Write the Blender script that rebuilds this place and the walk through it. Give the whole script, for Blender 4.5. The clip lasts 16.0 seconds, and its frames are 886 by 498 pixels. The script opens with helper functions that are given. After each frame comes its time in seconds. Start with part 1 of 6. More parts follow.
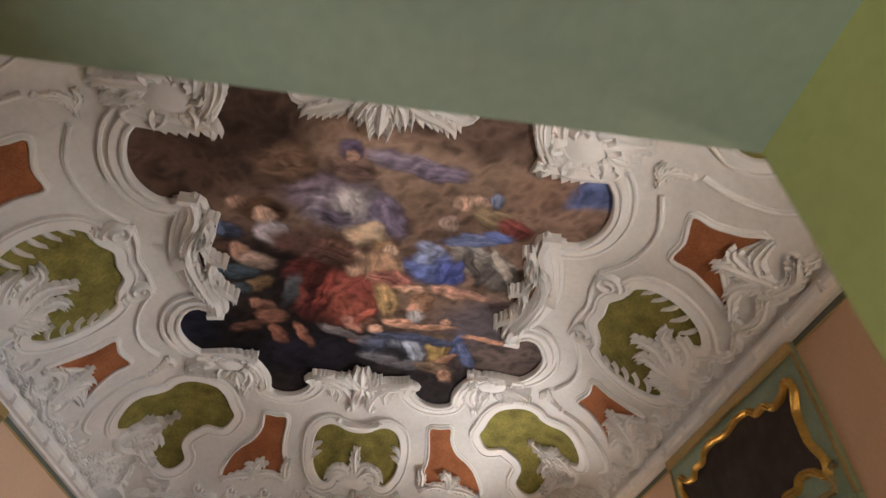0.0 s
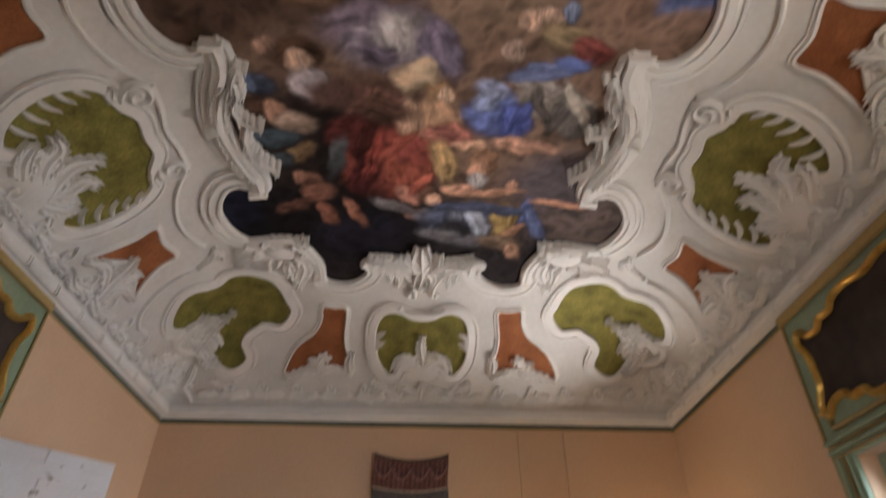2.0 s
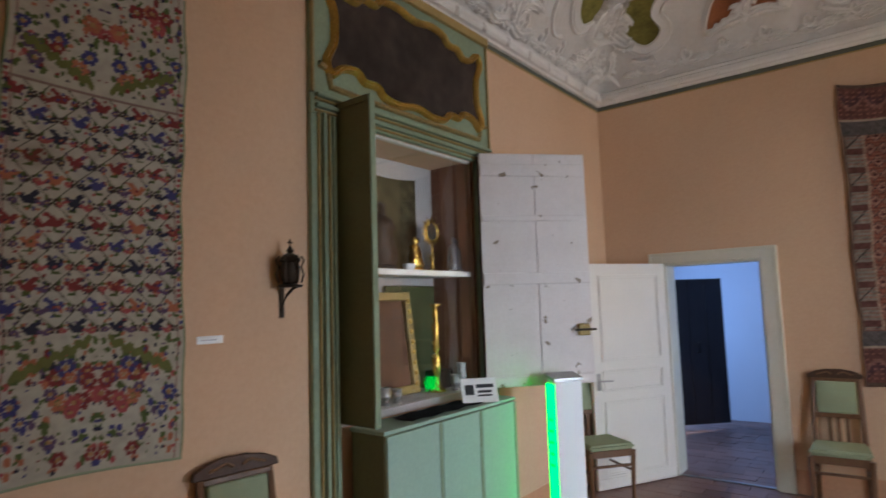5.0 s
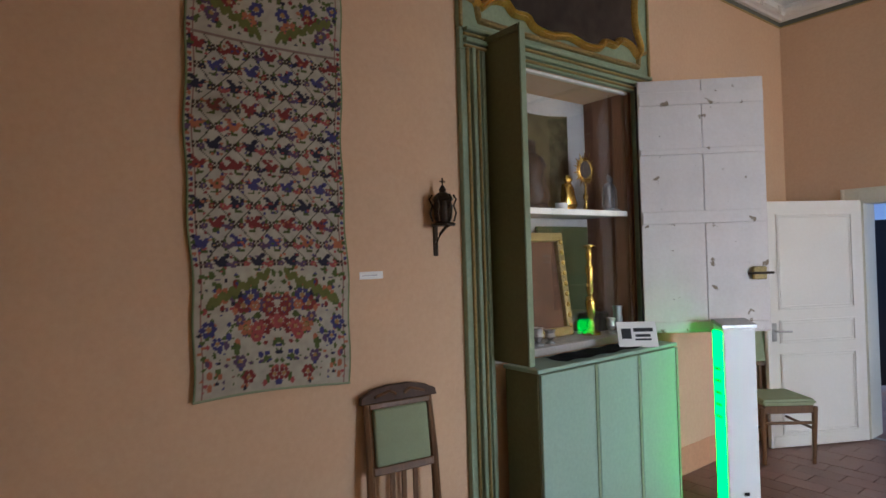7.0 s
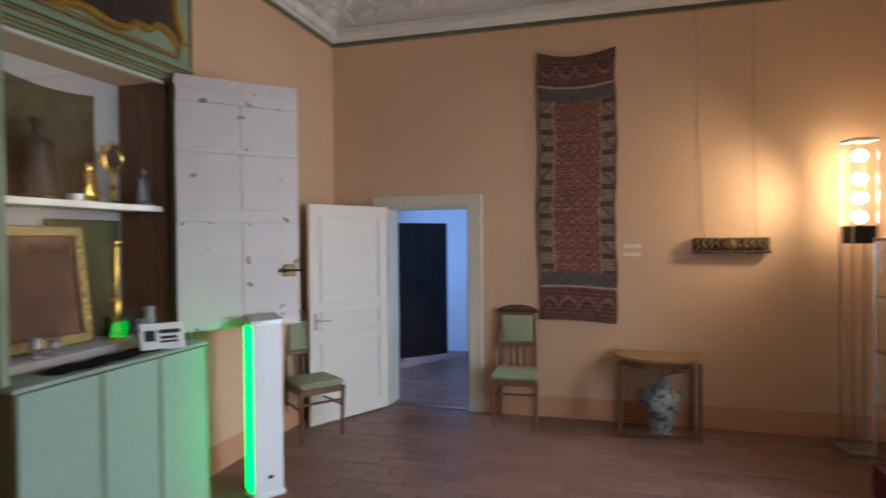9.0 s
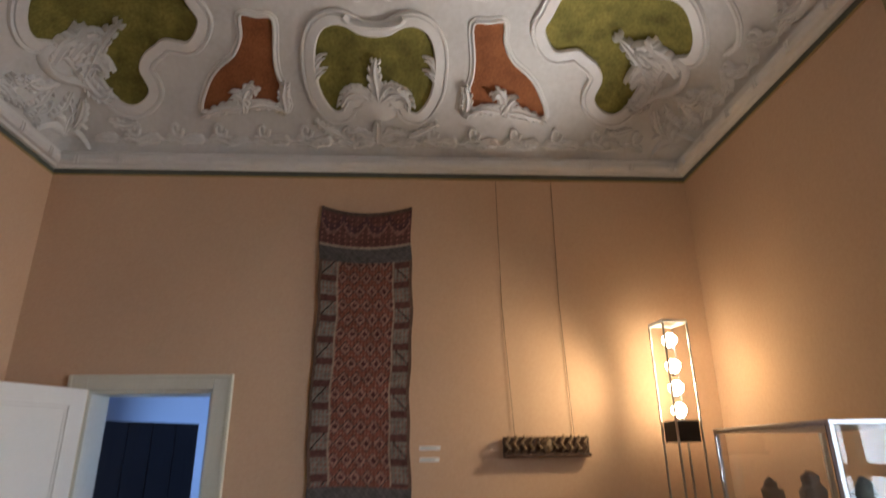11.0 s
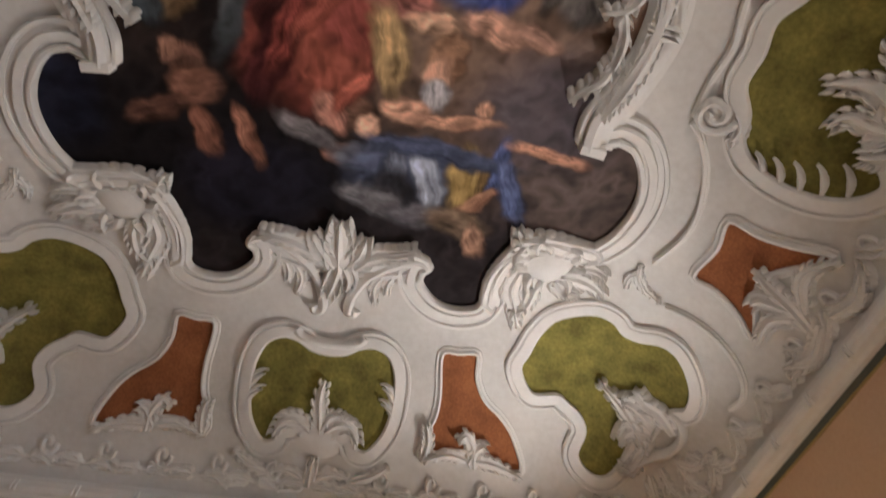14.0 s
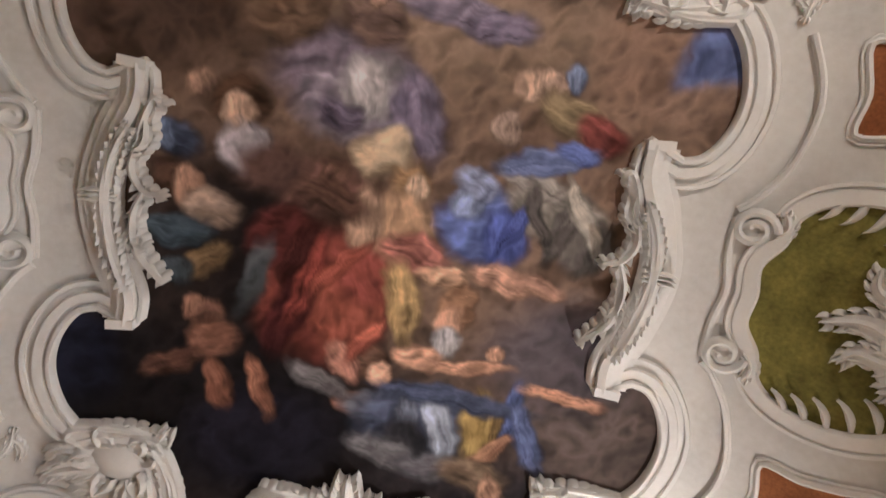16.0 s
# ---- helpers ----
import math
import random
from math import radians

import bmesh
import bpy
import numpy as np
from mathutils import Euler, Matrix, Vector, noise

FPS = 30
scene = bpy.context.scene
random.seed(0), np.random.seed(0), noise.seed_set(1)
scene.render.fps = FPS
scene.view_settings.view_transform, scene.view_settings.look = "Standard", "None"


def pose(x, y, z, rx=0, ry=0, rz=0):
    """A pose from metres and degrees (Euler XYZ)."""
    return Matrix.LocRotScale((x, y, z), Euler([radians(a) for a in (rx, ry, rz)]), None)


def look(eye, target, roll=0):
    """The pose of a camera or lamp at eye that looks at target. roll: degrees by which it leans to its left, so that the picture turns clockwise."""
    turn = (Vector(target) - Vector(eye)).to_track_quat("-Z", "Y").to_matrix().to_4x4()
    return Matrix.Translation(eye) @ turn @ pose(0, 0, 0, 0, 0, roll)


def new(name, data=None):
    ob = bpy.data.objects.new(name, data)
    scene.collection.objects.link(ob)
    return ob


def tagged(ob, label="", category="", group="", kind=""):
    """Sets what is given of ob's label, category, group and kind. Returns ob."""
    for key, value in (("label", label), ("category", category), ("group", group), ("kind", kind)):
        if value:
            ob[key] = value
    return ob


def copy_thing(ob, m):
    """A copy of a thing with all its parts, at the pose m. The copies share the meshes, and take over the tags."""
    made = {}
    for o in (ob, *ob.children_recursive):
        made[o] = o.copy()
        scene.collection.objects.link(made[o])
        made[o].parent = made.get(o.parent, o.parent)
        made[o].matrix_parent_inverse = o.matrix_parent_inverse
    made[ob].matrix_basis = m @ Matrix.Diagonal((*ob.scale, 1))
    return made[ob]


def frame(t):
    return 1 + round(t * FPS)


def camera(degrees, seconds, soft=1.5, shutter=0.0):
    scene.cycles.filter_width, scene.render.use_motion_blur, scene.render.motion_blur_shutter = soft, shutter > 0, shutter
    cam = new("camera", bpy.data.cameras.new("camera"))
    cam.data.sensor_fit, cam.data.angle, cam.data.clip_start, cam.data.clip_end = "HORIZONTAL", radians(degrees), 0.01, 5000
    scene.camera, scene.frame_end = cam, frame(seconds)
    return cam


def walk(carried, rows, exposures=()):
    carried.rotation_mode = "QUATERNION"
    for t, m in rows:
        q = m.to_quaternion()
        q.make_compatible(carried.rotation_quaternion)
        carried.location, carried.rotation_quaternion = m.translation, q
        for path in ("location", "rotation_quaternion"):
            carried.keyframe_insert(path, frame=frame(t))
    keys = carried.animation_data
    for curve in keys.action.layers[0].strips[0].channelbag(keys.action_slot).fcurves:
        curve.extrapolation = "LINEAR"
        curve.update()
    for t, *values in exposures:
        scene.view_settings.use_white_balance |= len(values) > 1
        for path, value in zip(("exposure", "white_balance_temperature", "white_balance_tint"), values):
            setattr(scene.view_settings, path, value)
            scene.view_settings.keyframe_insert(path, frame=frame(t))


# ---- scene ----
cam = camera(74.2, 16.0, shutter=0.45)

PATH = [
    (0, (0.555, 2.077, 1.617), (0.733, 3.519, 2.992), 1.3),
    (0.5, (0.535, 2.358, 1.646), (0.71, 3.792, 3.029), 1.1),
    (1, (0.601, 2.656, 1.648), (0.755, 4.071, 3.054), 0.9),
    (1.5, (0.556, 2.806, 1.614), (0.68, 4.229, 3.013), 0.8),
    (2, (0.468, 2.808, 1.582), (0.521, 4.417, 2.768), 0.3),
    (2.5, (0.49, 2.783, 1.57), (0.367, 4.602, 2.392), 0.2),
    (3, (0.396, 2.769, 1.591), (0.094, 4.665, 2.151), -0.9),
    (3.5, (0.372, 2.735, 1.619), (-0.135, 4.627, 2.021), -1.3),
    (4, (0.291, 2.716, 1.654), (-0.427, 4.557, 1.959), -1.6),
    (4.5, (0.263, 2.706, 1.651), (-0.715, 4.434, 1.892), -2.1),
    (5, (0.336, 2.658, 1.601), (-0.891, 4.226, 1.788), -1.8),
    (7.3, (0.283, 2.693, 1.553), (-1.309, 3.902, 1.576), -1.7),
    (7.5, (0.308, 2.703, 1.552), (-1.269, 3.933, 1.573), -1.7),
    (8, (0.425, 2.734, 1.559), (-1.0, 4.137, 1.557), -1.5),
    (8.2, (0.466, 2.739, 1.56), (-0.825, 4.267, 1.552), -1.1),
    (8.5, (0.523, 2.787, 1.57), (-0.461, 4.528, 1.549), -0.5),
    (9, (0.654, 2.931, 1.599), (0.105, 4.854, 1.565), -0.5),
    (9.2, (0.699, 2.985, 1.583), (0.27, 4.938, 1.554), -0.5),
    (11.3, (0.72, 4.292, 1.471), (0.862, 6.095, 2.325), 0.1),
    (11.5, (0.726, 4.361, 1.524), (0.873, 6.097, 2.507), 1.2),
    (12, (0.726, 4.528, 1.657), (0.886, 6.053, 2.941), 1.2),
    (12.5, (0.697, 4.734, 1.664), (0.902, 6.13, 3.082), 0.3),
    (13, (0.775, 4.833, 1.719), (0.983, 6.179, 3.184), 0.5),
    (13.5, (0.747, 4.881, 1.702), (0.967, 6.181, 3.206), 0.4),
    (14, (0.689, 4.866, 1.695), (0.877, 5.994, 3.336), 0.8),
    (14.5, (0.644, 4.874, 1.684), (0.808, 5.789, 3.455), 0.2),
    (15, (0.622, 4.863, 1.709), (0.763, 5.619, 3.556), -0.4),
    (15.5, (0.62, 4.84, 1.689), (0.717, 5.398, 3.607), -0.3),
    (16, (0.63, 4.865, 1.682), (0.696, 5.251, 3.644), -1.0),
]
walk(cam, [(t, look(eye, target, roll)) for t, eye, target, roll in PATH], exposures=[(0.0, 0.34, 6120, 11), (3.0, 0.05, 6120, 11), (7.5, 0.15, 6120, 11), (9.2, 0.08, 6120, 11), (11.3, -0.2, 6120, 11), (12.5, -0.05, 6120, 11), (14.0, 0.05, 6120, 11), (16.0, 0.50, 6120, 11)])

# ---- world, sun, large lights ----
world = bpy.data.worlds.new("sky")
scene.world = world
world.use_nodes = True
wn = world.node_tree
sky = wn.nodes.new("ShaderNodeTexSky")
sky.sky_type = "NISHITA"
sky.sun_disc = False
sky.sun_elevation, sky.sun_rotation = radians(48), radians(-60)
wn.links.new(sky.outputs[0], wn.nodes["Background"].inputs[0])
wn.nodes["Background"].inputs[1].default_value = 0.1
sun = new("sun", bpy.data.lights.new("sun", "SUN"))
sun.data.energy, sun.data.angle, sun.data.color = 2.5, radians(0.5), (1, 0.95, 0.88)
sun.matrix_world = look((0, 0, 20), (6, 10.4, 6.7))


def area_light(name, eye, target, w, h, watts, colour):
    """An area lamp: stands for the sky in an opening, or is added fill."""
    ob = new(name, bpy.data.lights.new(name, "AREA"))
    ob.data.shape, ob.data.size, ob.data.size_y = "RECTANGLE", w, h
    ob.data.energy, ob.data.color = watts, colour
    ob.matrix_world = look(eye, target)
    return ob


area_light("window_daylight", (3.22, 5.33, 1.45), (-0.6, 6.7, -0.2), 1.2, 2.2, 60, (0.76, 0.88, 1.0)).data.spread = radians(119)
area_light("hall_daylight", (-2.6, 9.6, 1.5), (-1.0, 9.6, 1.2), 0.9, 1.4, 48, (0.31, 0.53, 1.0))
# Added fill lamp inside the closed room behind, aimed up at the doorway head.
area_light("entrance_daylight", (-1.1, -0.4, 1.1), (0.75, 2.4, 2.1), 1.2, 1.6, 62, (1.0, 0.95, 0.9))



def lamp_beam(eye, target, watts, degrees, colour=(1.0, 0.86, 0.68)):
    """The beam of one reflector bulb of a column lamp."""
    ob = new("lamp_beam", bpy.data.lights.new("lamp_beam", "SPOT"))
    ob.data.energy, ob.data.color = watts, colour
    ob.data.spot_size, ob.data.spot_blend, ob.data.shadow_soft_size = radians(degrees), 1.0, 0.05
    ob.matrix_world = look(eye, target)


lamp_beam((2.42, 7.90, 2.31), (1.05, 6.45, 4.45), 190, 80, (1.0, 0.94, 0.87))
lamp_beam((2.27, 7.80, 1.95), (-0.9, 8.12, 1.60), 50, 130, (1.0, 0.77, 0.47))
lamp_beam((2.50, 7.86, 1.90), (2.84, 7.2, 2.0), 9, 130, (1.0, 0.70, 0.36))
# Beam of an unseen second column lamp, added to brighten the south-east ceiling.
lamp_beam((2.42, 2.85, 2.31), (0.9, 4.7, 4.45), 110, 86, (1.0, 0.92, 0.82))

# ---- materials ----


def mat(name, colour, rough=0.6, metal=0.0, vary=0.12, scale=3.0, fine=60.0, bump=0.15, tint=None, spec=0.4, stain=0.0, stain_colour=(0.1, 0.07, 0.05), stain_scale=9.0, random=0.0):
    """A painted or natural surface: colour varied at two scales, fine relief, worn roughness, optional stains."""
    m = bpy.data.materials.new(name)
    m.use_nodes = True
    t = m.node_tree
    b = t.nodes["Principled BSDF"]
    co = t.nodes.new("ShaderNodeTexCoord")
    big = t.nodes.new("ShaderNodeTexNoise")
    big.inputs["Scale"].default_value, big.inputs["Detail"].default_value = scale, 6
    small = t.nodes.new("ShaderNodeTexNoise")
    small.inputs["Scale"].default_value, small.inputs["Detail"].default_value = fine, 4
    for n in (big, small):
        t.links.new(co.outputs["Object"], n.inputs["Vector"])
    ramp = t.nodes.new("ShaderNodeMix")
    ramp.data_type = "RGBA"
    dark = [max(0.0, c * (1 - vary * 1.6)) for c in colour]
    light = [min(1.0, c * (1 + vary)) for c in (tint or colour)]
    ramp.inputs["A"].default_value, ramp.inputs["B"].default_value = (*dark, 1), (*light, 1)
    t.links.new(big.outputs["Fac"], ramp.inputs["Factor"])
    grain = t.nodes.new("ShaderNodeMix")
    grain.data_type, grain.blend_type = "RGBA", "OVERLAY"
    grain.inputs["Factor"].default_value = min(0.5, vary * 1.5)
    t.links.new(ramp.outputs["Result"], grain.inputs["A"])
    t.links.new(small.outputs["Fac"], grain.inputs["B"])
    out = grain.outputs["Result"]
    if stain:
        spots = t.nodes.new("ShaderNodeTexNoise")
        spots.inputs["Scale"].default_value, spots.inputs["Detail"].default_value = stain_scale, 8
        t.links.new(co.outputs["Object"], spots.inputs["Vector"])
        cut = t.nodes.new("ShaderNodeMapRange")
        cut.inputs["From Min"].default_value, cut.inputs["From Max"].default_value = 0.66 - stain * 0.2, 0.70 - stain * 0.2
        t.links.new(spots.outputs["Fac"], cut.inputs["Value"])
        worn = t.nodes.new("ShaderNodeMix")
        worn.data_type = "RGBA"
        worn.inputs["B"].default_value = (*stain_colour, 1)
        t.links.new(cut.outputs["Result"], worn.inputs["Factor"])
        t.links.new(out, worn.inputs["A"])
        out = worn.outputs["Result"]
    if random:
        info = t.nodes.new("ShaderNodeObjectInfo")
        span = t.nodes.new("ShaderNodeMapRange")
        span.inputs["To Min"].default_value, span.inputs["To Max"].default_value = 1 - random, 1 + random
        t.links.new(info.outputs["Random"], span.inputs["Value"])
        hsv = t.nodes.new("ShaderNodeHueSaturation")
        t.links.new(span.outputs["Result"], hsv.inputs["Value"])
        t.links.new(out, hsv.inputs["Color"])
        out = hsv.outputs["Color"]
    t.links.new(out, b.inputs["Base Color"])
    rr = t.nodes.new("ShaderNodeMapRange")
    rr.inputs["To Min"].default_value, rr.inputs["To Max"].default_value = max(0.03, rough - 0.12), min(1, rough + 0.12)
    t.links.new(big.outputs["Fac"], rr.inputs["Value"])
    t.links.new(rr.outputs["Result"], b.inputs["Roughness"])
    b.inputs["Metallic"].default_value = metal
    b.inputs["Specular IOR Level"].default_value = spec
    if bump:
        bp = t.nodes.new("ShaderNodeBump")
        bp.inputs["Strength"].default_value, bp.inputs["Distance"].default_value = bump, 0.004
        t.links.new(small.outputs["Fac"], bp.inputs["Height"])
        t.links.new(bp.outputs["Normal"], b.inputs["Normal"])
    return m


def glow(name, colour, strength):
    m = bpy.data.materials.new(name)
    m.use_nodes = True
    b = m.node_tree.nodes["Principled BSDF"]
    b.inputs["Base Color"].default_value = (*colour, 1)
    b.inputs["Emission Color"].default_value = (*colour, 1)
    b.inputs["Emission Strength"].default_value = strength
    return m


def glass(name, colour=(1, 1, 1), rough=0.0):
    m = bpy.data.materials.new(name)
    m.use_nodes = True
    b = m.node_tree.nodes["Principled BSDF"]
    b.inputs["Base Color"].default_value = (*colour, 1)
    b.inputs["Transmission Weight"].default_value = 1
    b.inputs["Roughness"].default_value = rough
    b.inputs["IOR"].default_value = 1.45
    return m


def wood(name, colour, rough=0.45, axis=2, scale=14.0, dark=0.45):
    """Wood with grain running along one axis of the object."""
    m = mat(name, colour, rough, vary=0.2, scale=4, fine=120, bump=0.1)
    t = m.node_tree
    b = t.nodes["Principled BSDF"]
    co = t.nodes["Texture Coordinate"]
    stretch = t.nodes.new("ShaderNodeMapping")
    s = [scale, scale, scale]
    s[axis] = scale * 0.07
    stretch.inputs["Scale"].default_value = s
    grain = t.nodes.new("ShaderNodeTexNoise")
    grain.inputs["Scale"].default_value, grain.inputs["Detail"].default_value, grain.inputs["Distortion"].default_value = 3, 8, 1.2
    t.links.new(co.outputs["Object"], stretch.inputs["Vector"])
    t.links.new(stretch.outputs["Vector"], grain.inputs["Vector"])
    mix = t.nodes.new("ShaderNodeMix")
    mix.data_type = "RGBA"
    mix.inputs["A"].default_value = (*[c * dark for c in colour], 1)
    mix.inputs["B"].default_value = (*[min(1, c * 1.25) for c in colour], 1)
    t.links.new(grain.outputs["Fac"], mix.inputs["Factor"])
    t.links.new(mix.outputs["Result"], b.inputs["Base Color"])
    return m


WALL = mat("peach_wall_paint", (0.62, 0.41, 0.265), 0.85, vary=0.07, scale=0.9, fine=45, bump=0.12, tint=(0.66, 0.445, 0.29), spec=0.2)
DADO = mat("lower_wall_paint", (0.56, 0.30, 0.17), 0.8, vary=0.1, scale=1.5, fine=40, bump=0.12, spec=0.2)
STUCCO = mat("white_stucco", (0.78, 0.755, 0.73), 0.85, vary=0.12, scale=3.5, fine=35, bump=0.35, tint=(0.80, 0.78, 0.75), spec=0.25)
STUCCO_GROUND = mat("stucco_ground", (0.66, 0.63, 0.60), 0.9, vary=0.14, scale=2.5, fine=28, bump=0.5, tint=(0.70, 0.68, 0.65), spec=0.2)
OLIVE = mat("olive_fresco_ground", (0.15, 0.135, 0.032), 0.9, vary=0.5, scale=7, fine=48, bump=0.9, tint=(0.25, 0.22, 0.06), spec=0.15)
RUST = mat("rust_fresco_ground", (0.26, 0.085, 0.035), 0.9, vary=0.3, scale=6, fine=70, bump=0.5, tint=(0.36, 0.14, 0.06), spec=0.15)
BAND = mat("grey_green_band", (0.13, 0.14, 0.115), 0.8, vary=0.15, scale=3, spec=0.2)
OCHRE = mat("ochre_line", (0.42, 0.30, 0.12), 0.8, vary=0.15, scale=3, spec=0.2)
SAGE = mat("sage_green_paint", (0.225, 0.28, 0.17), 0.55, vary=0.14, scale=3, fine=50, bump=0.15, tint=(0.27, 0.345, 0.235))
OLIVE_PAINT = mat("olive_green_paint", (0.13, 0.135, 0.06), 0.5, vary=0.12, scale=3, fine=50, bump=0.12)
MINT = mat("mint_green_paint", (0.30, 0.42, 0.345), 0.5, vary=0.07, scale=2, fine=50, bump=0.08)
GILT = mat("gilded_wood", (0.62, 0.40, 0.10), 0.36, metal=0.75, vary=0.3, scale=12, fine=80, bump=0.3)
GILT_DULL = mat("dull_gilt_paint", (0.33, 0.24, 0.09), 0.5, metal=0.3, vary=0.3, scale=10, fine=80, bump=0.2)
GOLD = mat("polished_gold", (0.85, 0.56, 0.14), 0.25, metal=1, vary=0.25, scale=15, fine=90, bump=0.2)
WHITE = mat("white_door_paint", (0.74, 0.71, 0.66), 0.4, vary=0.05, scale=2, fine=40, bump=0.06)
CREAM = mat("cream_frame_paint", (0.66, 0.63, 0.52), 0.45, vary=0.07, scale=2, fine=40, bump=0.08)
WORN = mat("worn_white_paint", (0.66, 0.61, 0.585), 0.7, vary=0.08, scale=5, fine=50, bump=0.3, stain=-0.06, stain_colour=(0.22, 0.17, 0.12), stain_scale=13)
DARKWOOD = wood("dark_stained_wood", (0.075, 0.036, 0.019), 0.6)
WALNUT = wood("walnut_wood", (0.17, 0.085, 0.04), 0.4)
TOPWOOD = wood("light_wood_top", (0.36, 0.20, 0.09), 0.35, axis=0)
BLACKWOOD = wood("blackened_door_wood", (0.016, 0.012, 0.014), 0.5)
GREENCLOTH = mat("green_upholstery", (0.29, 0.335, 0.215), 0.9, vary=0.12, scale=8, fine=260, bump=0.5, spec=0.15)
HALLWALL = mat("pale_hall_paint", (0.62, 0.66, 0.74), 0.85, vary=0.06, scale=1, spec=0.2)
NICHE = mat("niche_plaster", (0.46, 0.43, 0.41), 0.85, vary=0.12, scale=2, spec=0.2)
NICHEWOOD = wood("niche_side_wood", (0.20, 0.085, 0.045), 0.5)
PLASTIC = mat("white_plastic", (0.78, 0.79, 0.80), 0.35, vary=0.03, scale=2, bump=0.02)
PAPER = mat("white_card", (0.82, 0.82, 0.80), 0.7, vary=0.03, scale=5, bump=0.03)
BLACK = mat("black_metal", (0.02, 0.02, 0.022), 0.45, metal=0.5, vary=0.2, bump=0.1)
IRON = mat("dark_bronze", (0.045, 0.033, 0.024), 0.45, metal=0.7, vary=0.4, scale=20, fine=90, bump=0.4)
STEEL = mat("grey_steel", (0.42, 0.41, 0.40), 0.35, metal=0.8, vary=0.15, bump=0.08)
INK = mat("black_print", (0.03, 0.035, 0.04), 0.7, vary=0.05, bump=0)
GREENLED = glow("green_light_panel", (0.0, 1.0, 0.07), 4.5)
BULB = glow("lit_bulb", (1.0, 0.80, 0.50), 42)
CLEAR = glass("clear_glass")
DAMASK = mat("dark_textile", (0.085, 0.075, 0.035), 0.9, vary=0.45, scale=14, fine=150, bump=0.5, tint=(0.19, 0.16, 0.08))
GREENVELVET = mat("green_velvet", (0.06, 0.075, 0.025), 0.85, vary=0.3, scale=5, fine=120, bump=0.3)
DARKPAINTING = mat("dark_oil_painting", (0.012, 0.010, 0.010), 0.7, vary=0.6, scale=2.6, fine=11, bump=0.1, tint=(0.062, 0.046, 0.038), spec=0.12)
TERRACOTTA = mat("brown_clay_tile", (0.225, 0.126, 0.102), 0.42, vary=0.16, scale=4, fine=50, bump=0.2, random=0.16)
GROUT = mat("dark_grout", (0.15, 0.095, 0.075), 0.85, vary=0.15, scale=6)
MAROON = mat("maroon_felt", (0.10, 0.012, 0.02), 0.9, vary=0.2, scale=6, fine=160, bump=0.3)
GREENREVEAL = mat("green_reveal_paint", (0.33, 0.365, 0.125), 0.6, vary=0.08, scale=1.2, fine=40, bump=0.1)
# Jamb green turned paler and greyer: the light on the head, put into colour.
SOFFIT_LIT = mat("soffit_green_lightened", (0.42, 0.53, 0.41), 0.6, vary=0.08, scale=1.2, fine=40, bump=0.1)

# ---- mesh helpers ----


def part(name, bm, material, parent=None, label="", smooth=False):
    """Links a bmesh as one mesh object, under parent if there is one."""
    me = bpy.data.meshes.new(name)
    bmesh.ops.recalc_face_normals(bm, faces=bm.faces)
    bm.to_mesh(me)
    bm.free()
    if smooth:
        me.shade_smooth()
        me.set_sharp_from_angle(angle=radians(42))
    ob = new(name, me)
    me.materials.append(material)
    ob.parent = parent
    if label:
        ob["label"] = label
    return ob


def thing(name, at=(0, 0, 0), turn=0, label="", category="", group="", kind=""):
    ob = new(name)
    ob.matrix_world = pose(*at, 0, 0, turn)
    return tagged(ob, label, category, group, kind)


def box(x0, x1, y0, y1, z0, z1, bevel=0.0, bm=None, segments=1):
    out = bm or bmesh.new()
    vs = [out.verts.new((x, y, z)) for z in (z0, z1) for x, y in ((x0, y0), (x1, y0), (x1, y1), (x0, y1))]
    fs = [out.faces.new([vs[i] for i in f]) for f in ((0, 3, 2, 1), (4, 5, 6, 7), (0, 1, 5, 4), (1, 2, 6, 5), (2, 3, 7, 6), (3, 0, 4, 7))]
    if bevel:
        edges = list({e for f in fs for e in f.edges})
        bmesh.ops.bevel(out, geom=edges, offset=bevel, segments=segments, affect="EDGES", profile=0.5)
    return out


def lathe(profile, n=20, bm=None, at=(0, 0, 0)):
    """Turns a profile of (radius, height) round the z axis."""
    out = bm or bmesh.new()
    rings = []
    for r, z in profile:
        rings.append([out.verts.new((at[0] + r * math.cos(2 * math.pi * k / n), at[1] + r * math.sin(2 * math.pi * k / n), at[2] + z)) for k in range(n)])
    for a, b in zip(rings, rings[1:]):
        for k in range(n):
            out.faces.new((a[k], a[(k + 1) % n], b[(k + 1) % n], b[k]))
    out.faces.new(rings[0][::-1])
    out.faces.new(rings[-1])
    return out


def tube(points, radius, n=8, bm=None, taper=None):
    """A round bar along points; taper gives a radius factor for each point."""
    out = bm or bmesh.new()
    pts = [Vector(p) for p in points]
    rings = []
    for i, p in enumerate(pts):
        d = (pts[min(i + 1, len(pts) - 1)] - pts[max(i - 1, 0)]).normalized()
        side = d.cross(Vector((0, 0, 1)) if abs(d.z) < 0.9 else Vector((1, 0, 0))).normalized()
        up = side.cross(d)
        r = radius * (taper[i] if taper else 1)
        rings.append([out.verts.new(p + r * (side * math.cos(2 * math.pi * k / n) + up * math.sin(2 * math.pi * k / n))) for k in range(n)])
    for a, b in zip(rings, rings[1:]):
        for k in range(n):
            out.faces.new((a[k], a[(k + 1) % n], b[(k + 1) % n], b[k]))
    out.faces.new(rings[0][::-1])
    out.faces.new(rings[-1])
    return out


